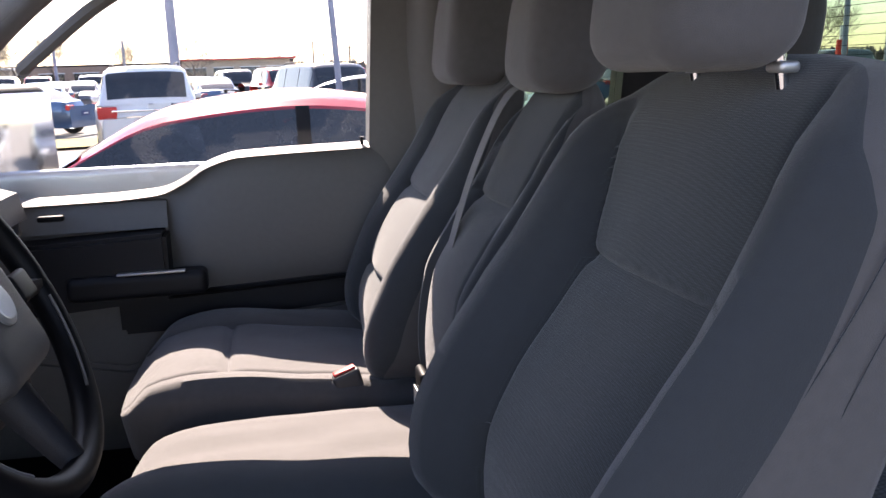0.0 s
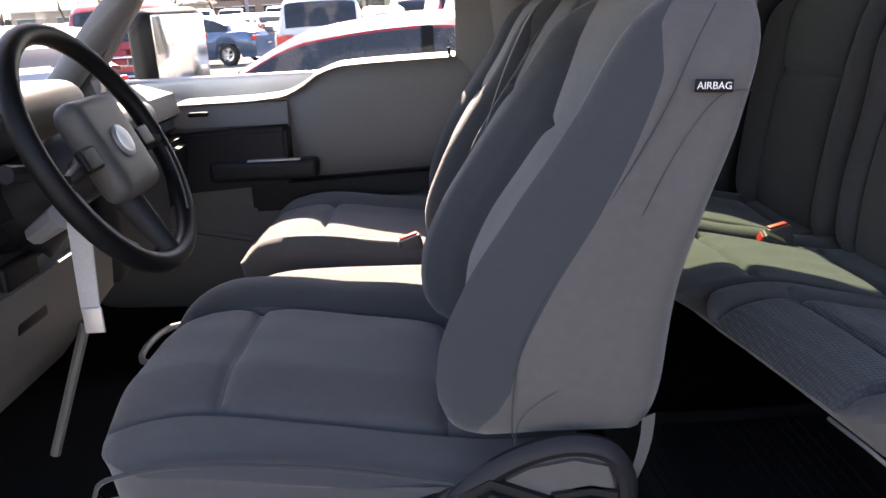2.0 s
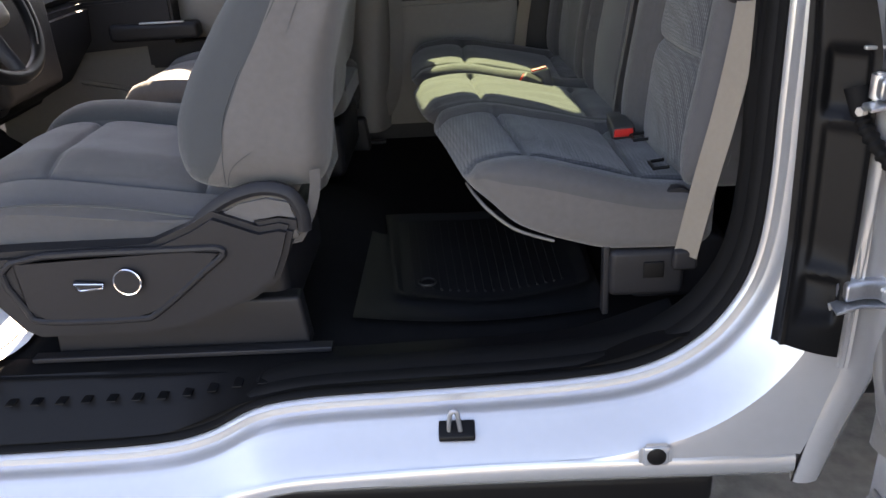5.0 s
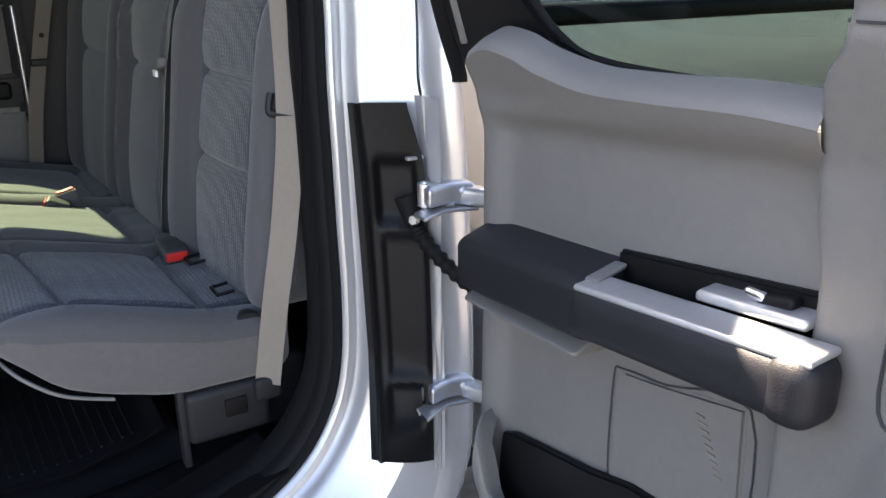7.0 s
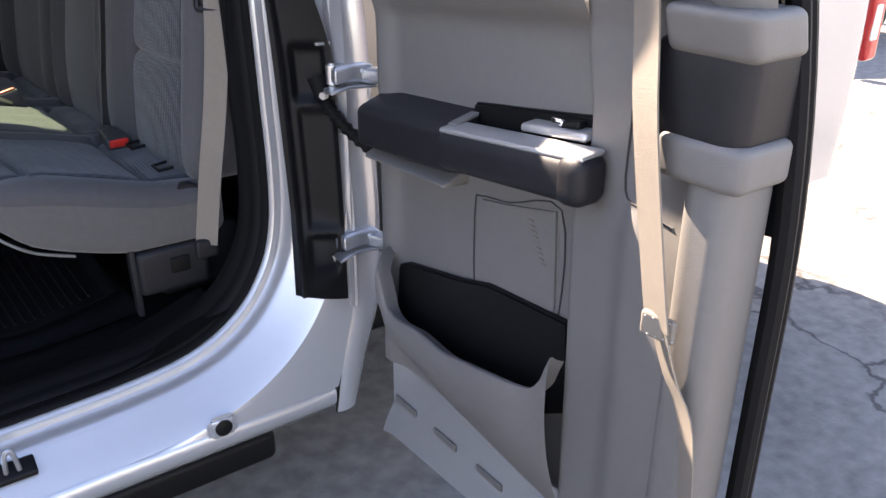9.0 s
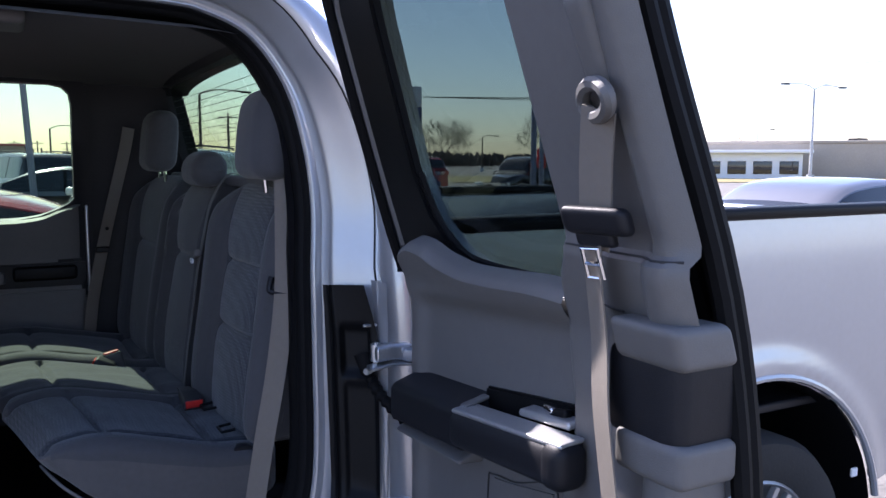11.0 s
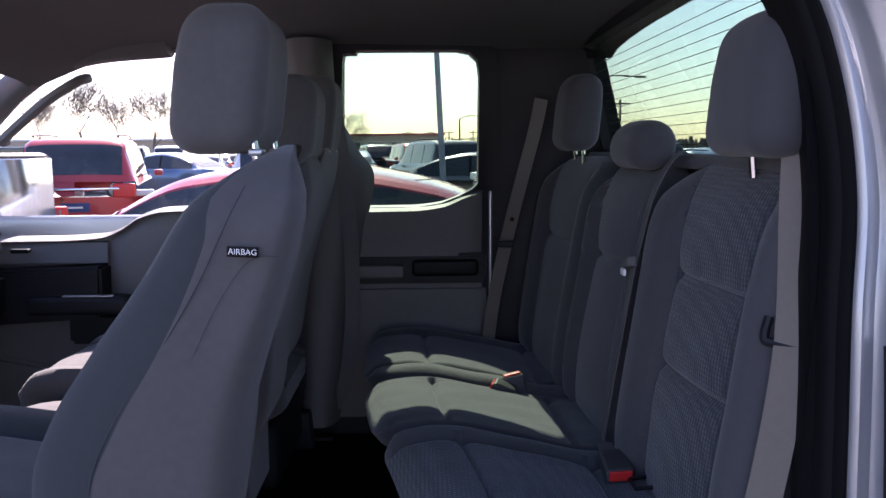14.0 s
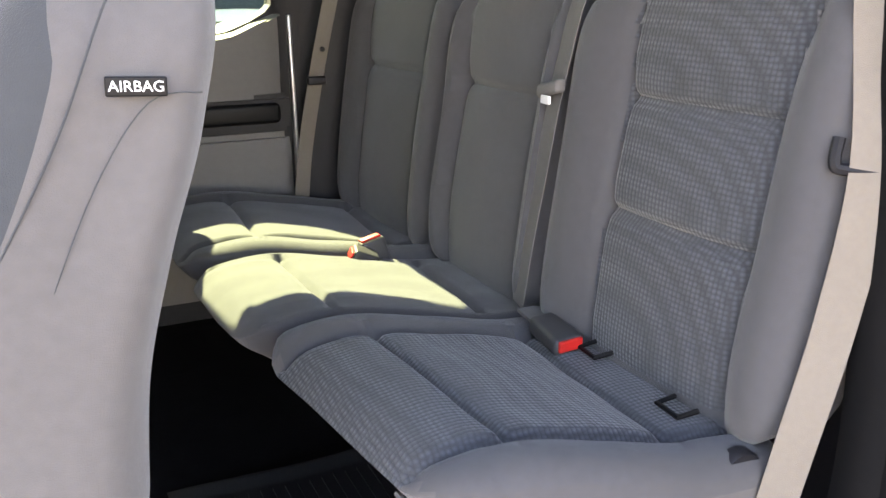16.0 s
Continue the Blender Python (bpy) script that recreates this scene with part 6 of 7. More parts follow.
    part("brake_pedal", block((-0.80, -0.40, 0.76), (0.03, 0.12, 0.07), 0.01), RUBBER, d, "black brake pedal")
    part("pedal_arm", tube([(-0.83, -0.40, 1.0), (-0.81, -0.40, 0.78)], 0.010, 6), TRIM_DARK, d)


dashboard()


def steering():
    c, ax = Vector((-0.335, -0.43, 1.335)), Vector((0.90, 0.0, 0.42)).normalized()
    s = thing("steering_wheel", "black leather steering wheel with a grey hub", "steering wheel", at=(0.045, 0, 0.012))
    up = Vector((-0.42, 0, 0.90)).normalized()
    across = Vector((0, 1, 0))
    rim = [c + 0.195 * (math.cos(a) * across + math.sin(a) * up) for a in [2 * math.pi * k / 48 for k in range(48)]]
    part("rim", tube(rim, 0.0165, 12, True), BLACK, s, "black leather rim")
    for side in (-1, 1):
        st = [c + (0.183) * (math.cos(a) * across * side + math.sin(a) * up) + ax * 0.012 for a in [-0.9 + 0.1 * k for k in range(8)]]
        part("rim_stitching", tube(st, 0.002, 5), TRIM, s)
        part("spoke", tube([c - ax * 0.02 + across * side * 0.05, c + across * side * 0.12 - up * 0.012, c + across * side * 0.175 - up * 0.02], [0.030, 0.022, 0.018], 8, flat=0.5), TRIM_DARK, s, "spoke with buttons")
        part("button_pad", rbox(0.05, 0.035, 0.012, 0.005, 2, lambda x, y, z: c + across * (side * 0.105 + x) + up * (y - 0.005) + ax * (0.018 + z)), BLACK, s)
    part("lower_spoke", tube([c - up * 0.05 - ax * 0.02, c - up * 0.190], [0.026, 0.014], 8, flat=0.5), TRIM_DARK, s, "dark lower spoke")
    part("hub", rbox(0.155, 0.165, 0.05, 0.024, 5, lambda x, y, z: c + across * x * (1 - 0.6 * max(0, -y)) + up * y + ax * (z + 0.005)), TRIM_MID, s, "grey airbag hub")
    em = part("emblem", disc(c + ax * 0.028, tuple(ax), 0.026, 0.006, 28), SATIN, s, "round bright emblem")
    part("emblem_oval", disc(c + ax * 0.033, tuple(ax), 0.020, 0.003, 24), WHITE, em)
    part("column", tube([c - ax * 0.02, c - ax * 0.30], [0.055, 0.075], 12), TRIM_DARK, s, "black steering column cover")
    part("ignition_column", tube([c - ax * 0.10 - up * 0.05, c - ax * 0.20 - up * 0.07 + across * 0.02], [0.02, 0.035], 10), TRIM_DARK, s)
    part("stalk", tube([c - ax * 0.07, c - ax * 0.075 - across * 0.15 + up * 0.03], [0.010, 0.014], 8), TRIM_DARK, s, "black indicator stalk")
    tag = thing("key_tag", "worn plastic dealer's tag hanging from the steering column", "tag", at=(0.07, -0.05, 0.035))
    part("tag_strip", rbox(0.038, 0.004, 0.140, 0.002, (2, 1, 4), lambda x, y, z: (-0.375 + x * (0.85 + 1.2 * z), -0.49 + y + 0.1 * z, 1.160 + z)), TAG, tag, "translucent white plastic strip")
    part("tag_foot", rbox(0.030, 0.005, 0.040, 0.002, 2, lambda x, y, z: (-0.372 + x, -0.500 + y, 1.078 + z)), SATIN, tag)
    part("tilt_lever", tube([(-0.46, -0.45, 1.20), (-0.40, -0.48, 1.235)], [0.016, 0.02], 8), SATIN, tag)


steering()


# ---- front driver's door, swung open ahead ----
fd = thing("front_driver_door", "open front driver-side door seen edge-on, grey inner panel", "car door")
part("inner_panel", plate([(-1.62, 0.62), (-1.62, 1.30), (-0.75, 1.30), (-0.70, 1.0), (-0.70, 0.62)], [], -0.035, 0.035, lambda x, y, z: (-1.08 + y + 0.80 * (x + 0.70), -1.03 + 0.60 * (x + 0.72), z), 0.02), TRIM, fd, "grey inner panel")
part("door_shell", plate([(-1.64, 0.48), (-1.64, 1.30), (-0.72, 1.30), (-0.68, 1.0), (-0.68, 0.48)], [], -0.10, -0.035, lambda x, y, z: (-1.08 + y + 0.80 * (x + 0.70), -1.03 + 0.60 * (x + 0.72), z), 0.02), SILVER, fd, "silver door shell")

# ---- floor mats ----
def rear_mat():
    m = thing("rubber_floor_mat", "black ribbed rubber mat folded on the rear floor", "floor mat")
    def fn(u, v):
        x, y = lerp(0.53, 1.06, u), lerp(-0.52, -0.02, v)
        x += 0.06 * (1 - v) * (1 - u)
        edge = min(u, 1 - u, v, 1 - v)
        return (x, y - 0.06 * math.sin(math.pi * u) * (1 - v), 0.614 + 0.010 * (edge < 0.035) + 0.025 * max(0, u - 0.6) + 0.004 * noise.noise(Vector((x * 6, y * 6, 0))))
    part("mat_sheet", surface([k / 40 for k in range(41)], [k / 40 for k in range(41)], fn), MATM, m)
    part("mat_eyelet", ring((0.668, -0.462, 0.622), (0, 0, 1), 0.020, 0.004), MATM, m)
    for k in range(18):
        u = 0.12 + 0.044 * k
        part("mat_rib", tube([Vector(fn(u, v)) + Vector((0, 0, 0.003)) for v in (0.12, 0.5, 0.9)], 0.003, 4), MATM, m)
    low = thing("lower_floor_mat", "second black mat lying under the rear mat", "floor mat")
    part("mat_sheet", surface([k / 20 for k in range(21)], [k / 20 for k in range(21)], lambda u, v: (lerp(0.50, 1.08, u), lerp(-0.62, -0.12, v) - 0.04 * math.sin(math.pi * u) * (1 - v), 0.607 + 0.012 * (min(u, v, 1 - u) < 0.05))), MATM, low)


rear_mat()


def paper_mat():
    p = thing("paper_floor_mat", "white paper floor mat with two black footprints and printed thanks", "paper mat")
    outline = [(-1.05, -0.40), (-1.0, -0.27), (-0.925, -0.170), (-0.565, -0.175), (-0.365, -0.405), (-0.240, -0.62), (-0.284, -0.783), (-0.413, -0.919), (-0.614, -0.803), (-0.842, -0.619), (-1.0, -0.47)]
    def z(x, y):
        return 0.622 + 0.008 * noise.noise(Vector((x * 5, y * 5, 3))) + 0.16 * max(0, -0.84 - x)
    bm = bmesh.new()
    c = (-0.60, -0.52)
    rings = [[bm.verts.new((lerp(c[0], q.x, k / 9), lerp(c[1], q.y, k / 9), z(lerp(c[0], q.x, k / 9), lerp(c[1], q.y, k / 9)))) for q in smooth_path([(x, y, 0) for x, y in outline], 4, True)] for k in range(1, 10)]
    mid = bm.verts.new((c[0], c[1], z(*c)))
    n = len(rings[0])
    for i in range(n):
        bm.faces.new([mid, rings[0][i], rings[0][(i + 1) % n]])
    for a, b in zip(rings, rings[1:]):
        for i in range(n):
            bm.faces.new([a[i], b[i], b[(i + 1) % n], a[(i + 1) % n]])
    part("sheet", bm, PAPER, p)
    for k in (0.90, 0.875):
        pts = [(lerp(c[0], x, k), lerp(c[1], y, k)) for x, y in outline]
        part("border_line", tube([(x, y, z(x, y) + 0.001) for x, y in [(q.x, q.y) for q in smooth_path([(x, y, 0) for x, y in pts], 4, True)]], 0.0022 if k > 0.88 else 0.001, 4, True, flat=0.3), INK, p)
    def sole(cx, cy, turn, size):
        shape = [(-0.118, 0), (-0.105, 0.034), (-0.055, 0.045), (0.0, 0.034), (0.035, 0.024), (0.045, 0.028), (0.09, 0.032), (0.118, 0.017), (0.118, -0.017), (0.09, -0.032), (0.045, -0.024), (0.0, -0.028), (-0.055, -0.040), (-0.105, -0.030)]
        ct, st = size * math.cos(turn), size * math.sin(turn)
        bm = bmesh.new()
        pts = [(cx + q.x * ct - q.y * st, cy + q.x * st + q.y * ct) for q in smooth_path([(a, b, 0) for a, b in shape], 3, True)]
        bm.faces.new([bm.verts.new((x, y, z(x, y) + 0.0025)) for x, y in pts])
        part("footprint", bm, INK, p, "black printed footprint", smooth=False)
    sole(-0.583, -0.652, -0.37, 0.95)
    sole(-0.508, -0.522, -0.48, 0.78)
    def line(text, size, cx, cy, deg, bold=0.0):
        ob = words(text, size, Matrix.Translation((cx, cy, 0)) @ Matrix.Rotation(radians(deg), 4, "Z"), INK, p, bold=bold)
        for v in ob.data.vertices:
            v.co.z += z(v.co.x, v.co.y) + 0.002
    line("PLEASE DRIVE", 0.040, -0.446, -0.680, 60.5, 0.0010)
    line("CAREFULLY!", 0.040, -0.408, -0.738, 60.5, 0.0010)
    line("Thank You", 0.044, -0.772, -0.470, 36)
    line("For Your Patronage", 0.015, -0.745, -0.500, 36)
    for a, b in (((-0.775, -0.640), (-0.690, -0.508)), ((-0.690, -0.508), (-0.755, -0.430))):
        part("rule_line", tube([(*a, z(*a) + 0.002), (*b, z(*b) + 0.002)], 0.002, 4), INK, p)


paper_mat()
ringm = thing("mat_fastener", "white round floor mat fastener on the carpet", "fastener")
part("fastener_disc", disc((-0.276, -0.824, 0.606), (0, 0, 1), 0.024, 0.006, 20), WHITE, ringm)
part("fastener_post", disc((-0.276, -0.824, 0.611), (0, 0, 1), 0.006, 0.010, 10), BLACK, ringm)


# ---- cars round the lot ----
def side_at(pts, x):
    return curve_at(pts, x)


def make_car(name, label, paint, length=4.6, width=1.84, height=1.48, belt=0.95, nose=0.62, kind="sedan", group="parked cars", rim=SATIN):
    """A parked car on its own ground, its nose towards -x."""
    car = thing(name, label, "car", group)
    L, W = length / 2, width / 2
    if kind == "sedan":
        deck = [(-L, 0.62), (-L + 0.10, 0.80), (-L * 0.55, 0.93), (-L * 0.42, 0.98), (L * 0.70, belt + 0.04), (L - 0.12, belt), (L, 0.80)]
        roof = [(-L * 0.46, belt - 0.02), (-L * 0.30, belt + 0.24), (-L * 0.12, height - 0.05), (L * 0.10, height), (L * 0.36, height - 0.09), (L * 0.58, belt + 0.22), (L * 0.74, belt + 0.02)]
    else:
        deck = [(-L, 0.70), (-L + 0.08, 0.92), (-L * 0.62, 1.06), (-L * 0.46, 1.10), (L * 0.85, belt + 0.06), (L - 0.05, belt), (L, 0.85)]
        roof = [(-L * 0.48, belt - 0.02), (-L * 0.30, height - 0.16), (-L * 0.18, height - 0.03), (L * 0.30, height), (L * 0.80, height - 0.04), (L * 0.90, height - 0.25), (L * 0.97, belt)]
    low = 0.24
    wheels = (-L * 0.62, L * 0.60)
    def body(u, v):
        x = lerp(-L, L, u)
        top = side_at(deck, x)
        bottom = low
        for wx in wheels:
            d = abs(x - wx)
            if d < 0.40:
                bottom = max(bottom, 0.34 + math.sqrt(max(0, 0.40 ** 2 - d * d)) * 0.92)
        plan = W * (1 - 0.16 * abs(u * 2 - 1) ** 5)
        prof = [(-0.90, bottom), (-1.0, min(top - 0.05, bottom + 0.12)), (-1.0, lerp(bottom, top, 0.62)), (-0.965, lerp(bottom, top, 0.90)), (-0.90, top), (-0.45, top + 0.025), (0, top + 0.03)]
        n = len(prof) - 1
        s = -1 if v <= 0.5 else 1
        k = (v * 2 if v <= 0.5 else (1 - v) * 2) * n
        i = min(int(k), n - 1)
        a, b = (lerp(prof[i][c], prof[i + 1][c], k - i) for c in (0, 1))
        return (x, -s * a * plan * -1 if s > 0 else a * plan, b)
    us = [k / 48 for k in range(49)]
    b = part("body", surface(us, [k / 12 for k in range(13)], body), paint, car)
    part("nose_panel", plate([(-W * 0.84, low), (W * 0.84, low), (W * 0.82, 0.60), (-W * 0.82, 0.60)], [], -L + 0.0, -L + 0.06, lambda x, y, z: (y, x, z), 0.02), paint, car)
    part("tail_panel", plate([(-W * 0.84, low), (W * 0.84, low), (W * 0.82, 0.85), (-W * 0.82, 0.85)], [], L - 0.06, L + 0.0, lambda x, y, z: (y, x, z), 0.02), paint, car)
    x0, x1 = roof[0][0], roof[-1][0]
    def hood(u, v):
        x = lerp(x0, x1, u)
        top = side_at(roof, x)
        prof = [(-0.93, belt - 0.06), (-0.90, belt + 0.01), (-0.74, lerp(belt, top, 0.90)), (-0.66, lerp(belt, top, 0.985)), (-0.4, top + 0.008), (0, top + 0.012)]
        n = len(prof) - 1
        k = (v * 2 if v <= 0.5 else (1 - v) * 2) * n
        i = min(int(k), n - 1)
        a, z = (lerp(prof[i][c], prof[i + 1][c], k - i) for c in (0, 1))
        return (x, (a if v <= 0.5 else -a) * W * 0.985, max(z, belt - 0.06))
    part("cabin", surface([k / 40 for k in range(41)], [k / 20 for k in range(21)], hood), paint, car)
    # side glass laid a little proud of the cabin
    def on_side(x, t, s):
        top = side_at(roof, x)
        a, z = lerp(0.897, 0.745, t), lerp(belt + 0.02, lerp(belt, top, 0.90), t)
        return Vector((x, s * (a * W * 0.985 + 0.006), z))
    spans = ((x0 + 0.30, lerp(x0, x1, 0.468)), (lerp(x0, x1, 0.480), x1 - (0.34 if kind == "sedan" else 0.62))) if kind == "sedan" else ((x0 + 0.34, lerp(x0, x1, 0.36)), (lerp(x0, x1, 0.385), lerp(x0, x1, 0.66)), (lerp(x0, x1, 0.69), x1 - 0.26))
    for s in (-1, 1):
        for a, c in spans:
            def g(u, v):
                x = lerp(a, c, u)
                lim = (side_at(roof, x) - belt)
                return on_side(x, min(v, 1.0), s)
            part("side_window", surface([k / 10 for k in range(11)], [0.03, 0.5, 0.97], g), TINTCAR, car, "dark side window")
        if kind == "sedan":
            part("window_pillar", surface([lerp(x0, x1, 0.464), lerp(x0, x1, 0.484)], [0.0, 0.5, 1.0], lambda x, t: on_side(x, t, s) + Vector((0, s * 0.004, 0))), BLACK, car, "black pillar between the side windows")
        for wx in wheels:
            wheel((wx, s * (W - 0.13), 0.325), s, 0.325, 0.22, rim, car, 5)
        part("door_mirror", block((x0 + 0.42, s * (W + 0.07), belt + 0.06), (0.12, 0.16, 0.12), 0.04), paint, car)
        part("tail_light", block((L - 0.05, s * W * 0.72, 0.80 if kind == "sedan" else 0.95), (0.10, W * 0.34, 0.14 if kind == "sedan" else 0.22), 0.03), RED, car, "red tail light")
        part("head_light", block((-L + 0.10, s * W * 0.70, 0.68), (0.16, W * 0.36, 0.12), 0.03), WHITE, car)
    # front and rear screens
    for lo, hi in ((0.03, 0.155), (0.84, 0.985)) if kind == "sedan" else ((0.03, 0.14), (0.925, 0.99)):
        def screen(u, v):
            x = lerp(x0, x1, lerp(lo, hi, u))
            p = Vector(hood((x - x0) / (x1 - x0), lerp(0.24, 0.76, v)))
            return p + Vector((-0.006 if lo < 0.5 else 0.006, 0, 0.008))
        part("screen", surface([k / 8 for k in range(9)], [k / 10 for k in range(11)], screen), TINTCAR, car, "dark glass screen")
    part("number_plate", block((L + 0.005, 0, 0.70 if kind != "sedan" else 0.62), (0.012, 0.42, 0.14), 0.004), mat("plate_" + name, (0.03, 0.05, 0.15), 0.5), car, "dark blue plate panel with a plain bar")
    part("plate_bar", block((L + 0.014, 0, 0.70 if kind != "sedan" else 0.62), (0.004, 0.22, 0.03), 0.001), WHITE, car)
    if kind != "sedan":
        part("chrome_band", block((L + 0.0, 0, 0.98), (0.03, W * 1.3, 0.035), 0.01), CHROME, car)
        for s in (-1, 1):
            part("roof_rail", tube(smooth_path([(-L * 0.15, s * W * 0.62, height + 0.0), (-L * 0.05, s * W * 0.62, height + 0.045), (L * 0.7, s * W * 0.62, height + 0.035), (L * 0.78, s * W * 0.62, height - 0.01)], 5), 0.016, 6), TRIM_DARK, car)
    return car


PAINT = {n: mat("car_paint_" + n, c, 0.28, metal=m, vary=0.04, coat=0.8) for n, c, m in (
    ("white", (0.70, 0.70, 0.70), 0.0), ("silver", (0.42, 0.43, 0.45), 0.5), ("black", (0.02, 0.02, 0.022), 0.1), ("blue", (0.08, 0.14, 0.25), 0.3), ("red", (0.40, 0.02, 0.02), 0.2), ("grey", (0.14, 0.14, 0.15), 0.4))}

sedan = make_car("red_sedan", "dark red sedan with tinted windows parked beside the truck", REDPAINT, 4.85, 1.86, 1.485, 0.985, group="")
sedan.location = (-0.12, 2.95, 0)


def polar(az, d):
    """A place on the ground by its bearing from the truck and its distance."""
    return (0.3 + d * math.sin(radians(az)), -1.5 + d * math.cos(radians(az)))


suv_red = make_car("red_suv", "bright red sport utility vehicle with a chrome band, seen from behind", PAINT["red"], 4.9, 1.98, 1.78, 1.08, kind="suv")
suv_white = make_car("white_suv", "white sport utility vehicle with dark glass in the lot", PAINT["white"], 4.9, 1.96, 1.78, 1.08, kind="suv")
suv_black = make_car("black_suv", "black sport utility vehicle in the lot", PAINT["black"], 4.9, 1.96, 1.78, 1.08, kind="suv")
car_grey = make_car("grey_sedan", "grey sedan in the lot", PAINT["grey"], 4.7, 1.82, 1.46)
car_blue = make_car("blue_sedan", "blue sedan in the lot", PAINT["blue"], 4.7, 1.82, 1.46)
car_silver = make_car("silver_sedan", "silver sedan in the lot", PAINT["silver"], 4.7, 1.82, 1.46)


def put(ob, az, d, turn):
    x, y = polar(az, d)
    ob.location, ob.rotation_euler = (x, y, 0), (0, 0, radians(turn))


put(suv_red, -20.8, 15.5, -75)
put(suv_white, -8.8, 18.5, -82)
put(suv_black, 2.0, 24.0, -72)
put(car_silver, -27.0, 13.0, -60)
put(car_blue, -16.6, 27.0, -20)
car_grey.location = (7.95, 2.9, -0.03)
pool = [suv_white, suv_black, car_grey, car_blue, car_silver, suv_red]
rnd = random.Random(4)
spots = [(-31 + 2.4 * k + rnd.uniform(-0.5, 0.5), d + rnd.uniform(-2, 2)) for d in (34, 44, 58) for k in range(25)]
for az, d in spots:
    if -34 < az < 27 and rnd.random() < 0.86:
        ob = pool[rnd.randrange(6)]
        x, y = polar(az, d)
        copy_thing(ob, pose(x, y, 0, 0, 0, rnd.choice((-78, 100)) + rnd.uniform(-4, 4)))
for az, d, ob, turn in ((6.0, 17.5, car_grey, 170), (9.0, 20.0, car_silver, 172), (35.8, 34.0, suv_black, 20), (11.8, 12.5, suv_white, 60)):
    x, y = polar(az, d)
    copy_thing(ob, pose(x, y, 0, 0, 0, turn))


# ---- poles, sign, flag, trees, buildings ----
POLE = mat("painted_pole", (0.20, 0.22, 0.30), 0.5, vary=0.1)
WOOD = mat("pole_wood", (0.12, 0.10, 0.085), 0.9, vary=0.3, bump=0.5, bump_scale=40)
BARK = mat("bark", (0.10, 0.085, 0.075), 0.95, vary=0.3, scale=4, bump=0.6, bump_scale=30)
BRICK = mat("brown_wall", (0.24, 0.17, 0.14), 0.9, vary=0.15, scale=1.0)
TAN = mat("tan_wall", (0.42, 0.36, 0.29), 0.9, vary=0.08, scale=0.5)
PALE = mat("pale_metal", (0.70, 0.72, 0.74), 0.5, vary=0.05)
GRASS = mat("dry_grass", (0.22, 0.19, 0.08), 1.0, vary=0.4, scale=2)
BRUSH = mat("bare_brush", (0.13, 0.112, 0.098), 1.0, vary=0.3, scale=0.6)
BLUE = mat("sign_blue", (0.015, 0.035, 0.13), 0.5, vary=0.05)


def light_pole(az, d, h, lean=0.0, arm=0.0, material=POLE, label="tall painted lamp post in the parking lot", thick=1.0):
    x, y = polar(az, d)
    p = thing("lamp_post", label, "lamp post", "lamp posts")
    dx = lean * h
    part("post", tube([(x, y, 0), (x + dx * 0.5, y, h / 2), (x + dx, y, h)], [0.13 * thick, 0.11 * thick, 0.09 * thick], 10), material, p)
    part("foot", disc((x, y, 0), (0, 0, 1), 0.30 * thick, 0.55, 16), PALE, p)
    if arm:
        part("arm", tube(smooth_path([(x + dx, y, h), (x + dx + arm * 0.4, y, h + 0.35), (x + dx + arm, y, h + 0.30)], 5), 0.05, 6), material, p)
        part("lamp_head", block((x + dx + arm * 1.12, y, h + 0.26), (0.75, 0.32, 0.14), 0.05), TRIM_DARK, p)
    return p


light_pole(3.6, 13.53, 4.7, -0.045, thick=0.45)
light_pole(2.8, 95.0, 4.9, 0, 2.4, WOOD)
light_pole(12.3, 60.0, 6.3, 0, 3.0, WOOD)
light_pole(53.6, 70.0, 7.2, 0, 3.0, PALE)
light_pole(53.6, 70.0, 7.2, 0, -3.0, PALE)
light_pole(50.0, 110.0, 5.4, 0, 2.4, PALE)
light_pole(31.5, 120.0, 5.0, 0, 2.2, WOOD)
light_pole(-13.5, 60.0, 3.6)
light_pole(-9.4, 75.0, 4.6)
cross = light_pole(-6.8, 21.0, 6.1)
part("lamp_bar", block((*polar(-6.8, 21.0), 6.15), (1.5, 0.3, 0.10), 0.03), TRIM_DARK, cross)
for s in (-0.75, 0.75):
    q = polar(-6.8, 21.0)
    part("lamp_head", block((q[0] + s, q[1], 6.25), (0.60, 0.40, 0.28), 0.05), TRIM_DARK, cross)


def utility_pole(az, d, h):
    x, y = polar(az, d)
    p = thing("utility_pole", "wooden utility pole with cross arms", "utility pole", "utility poles")
    part("post", tube([(x, y, 0), (x, y, h)], [0.17, 0.12], 8), WOOD, p)
    part("cross_arm", block((x, y, h - 0.5), (2.4, 0.12, 0.14), 0.02), WOOD, p)
    part("brace", tube([(x - 0.6, y, h - 0.5), (x, y, h - 1.1), (x + 0.6, y, h - 0.5)], 0.03, 4), WOOD, p)
    part("lower_arm", block((x, y, h - 1.7), (1.8, 0.10, 0.12), 0.02), WOOD, p)
    return p


utility_pole(5.3, 120.0, 5.2)
utility_pole(13.9, 100.0, 7.2)
utility_pole(25.4, 62.0, 7.0)
for az in (-1.0, 0.6, 1.9, 3.6):
    utility_pole(az, 190.0, 5.6)
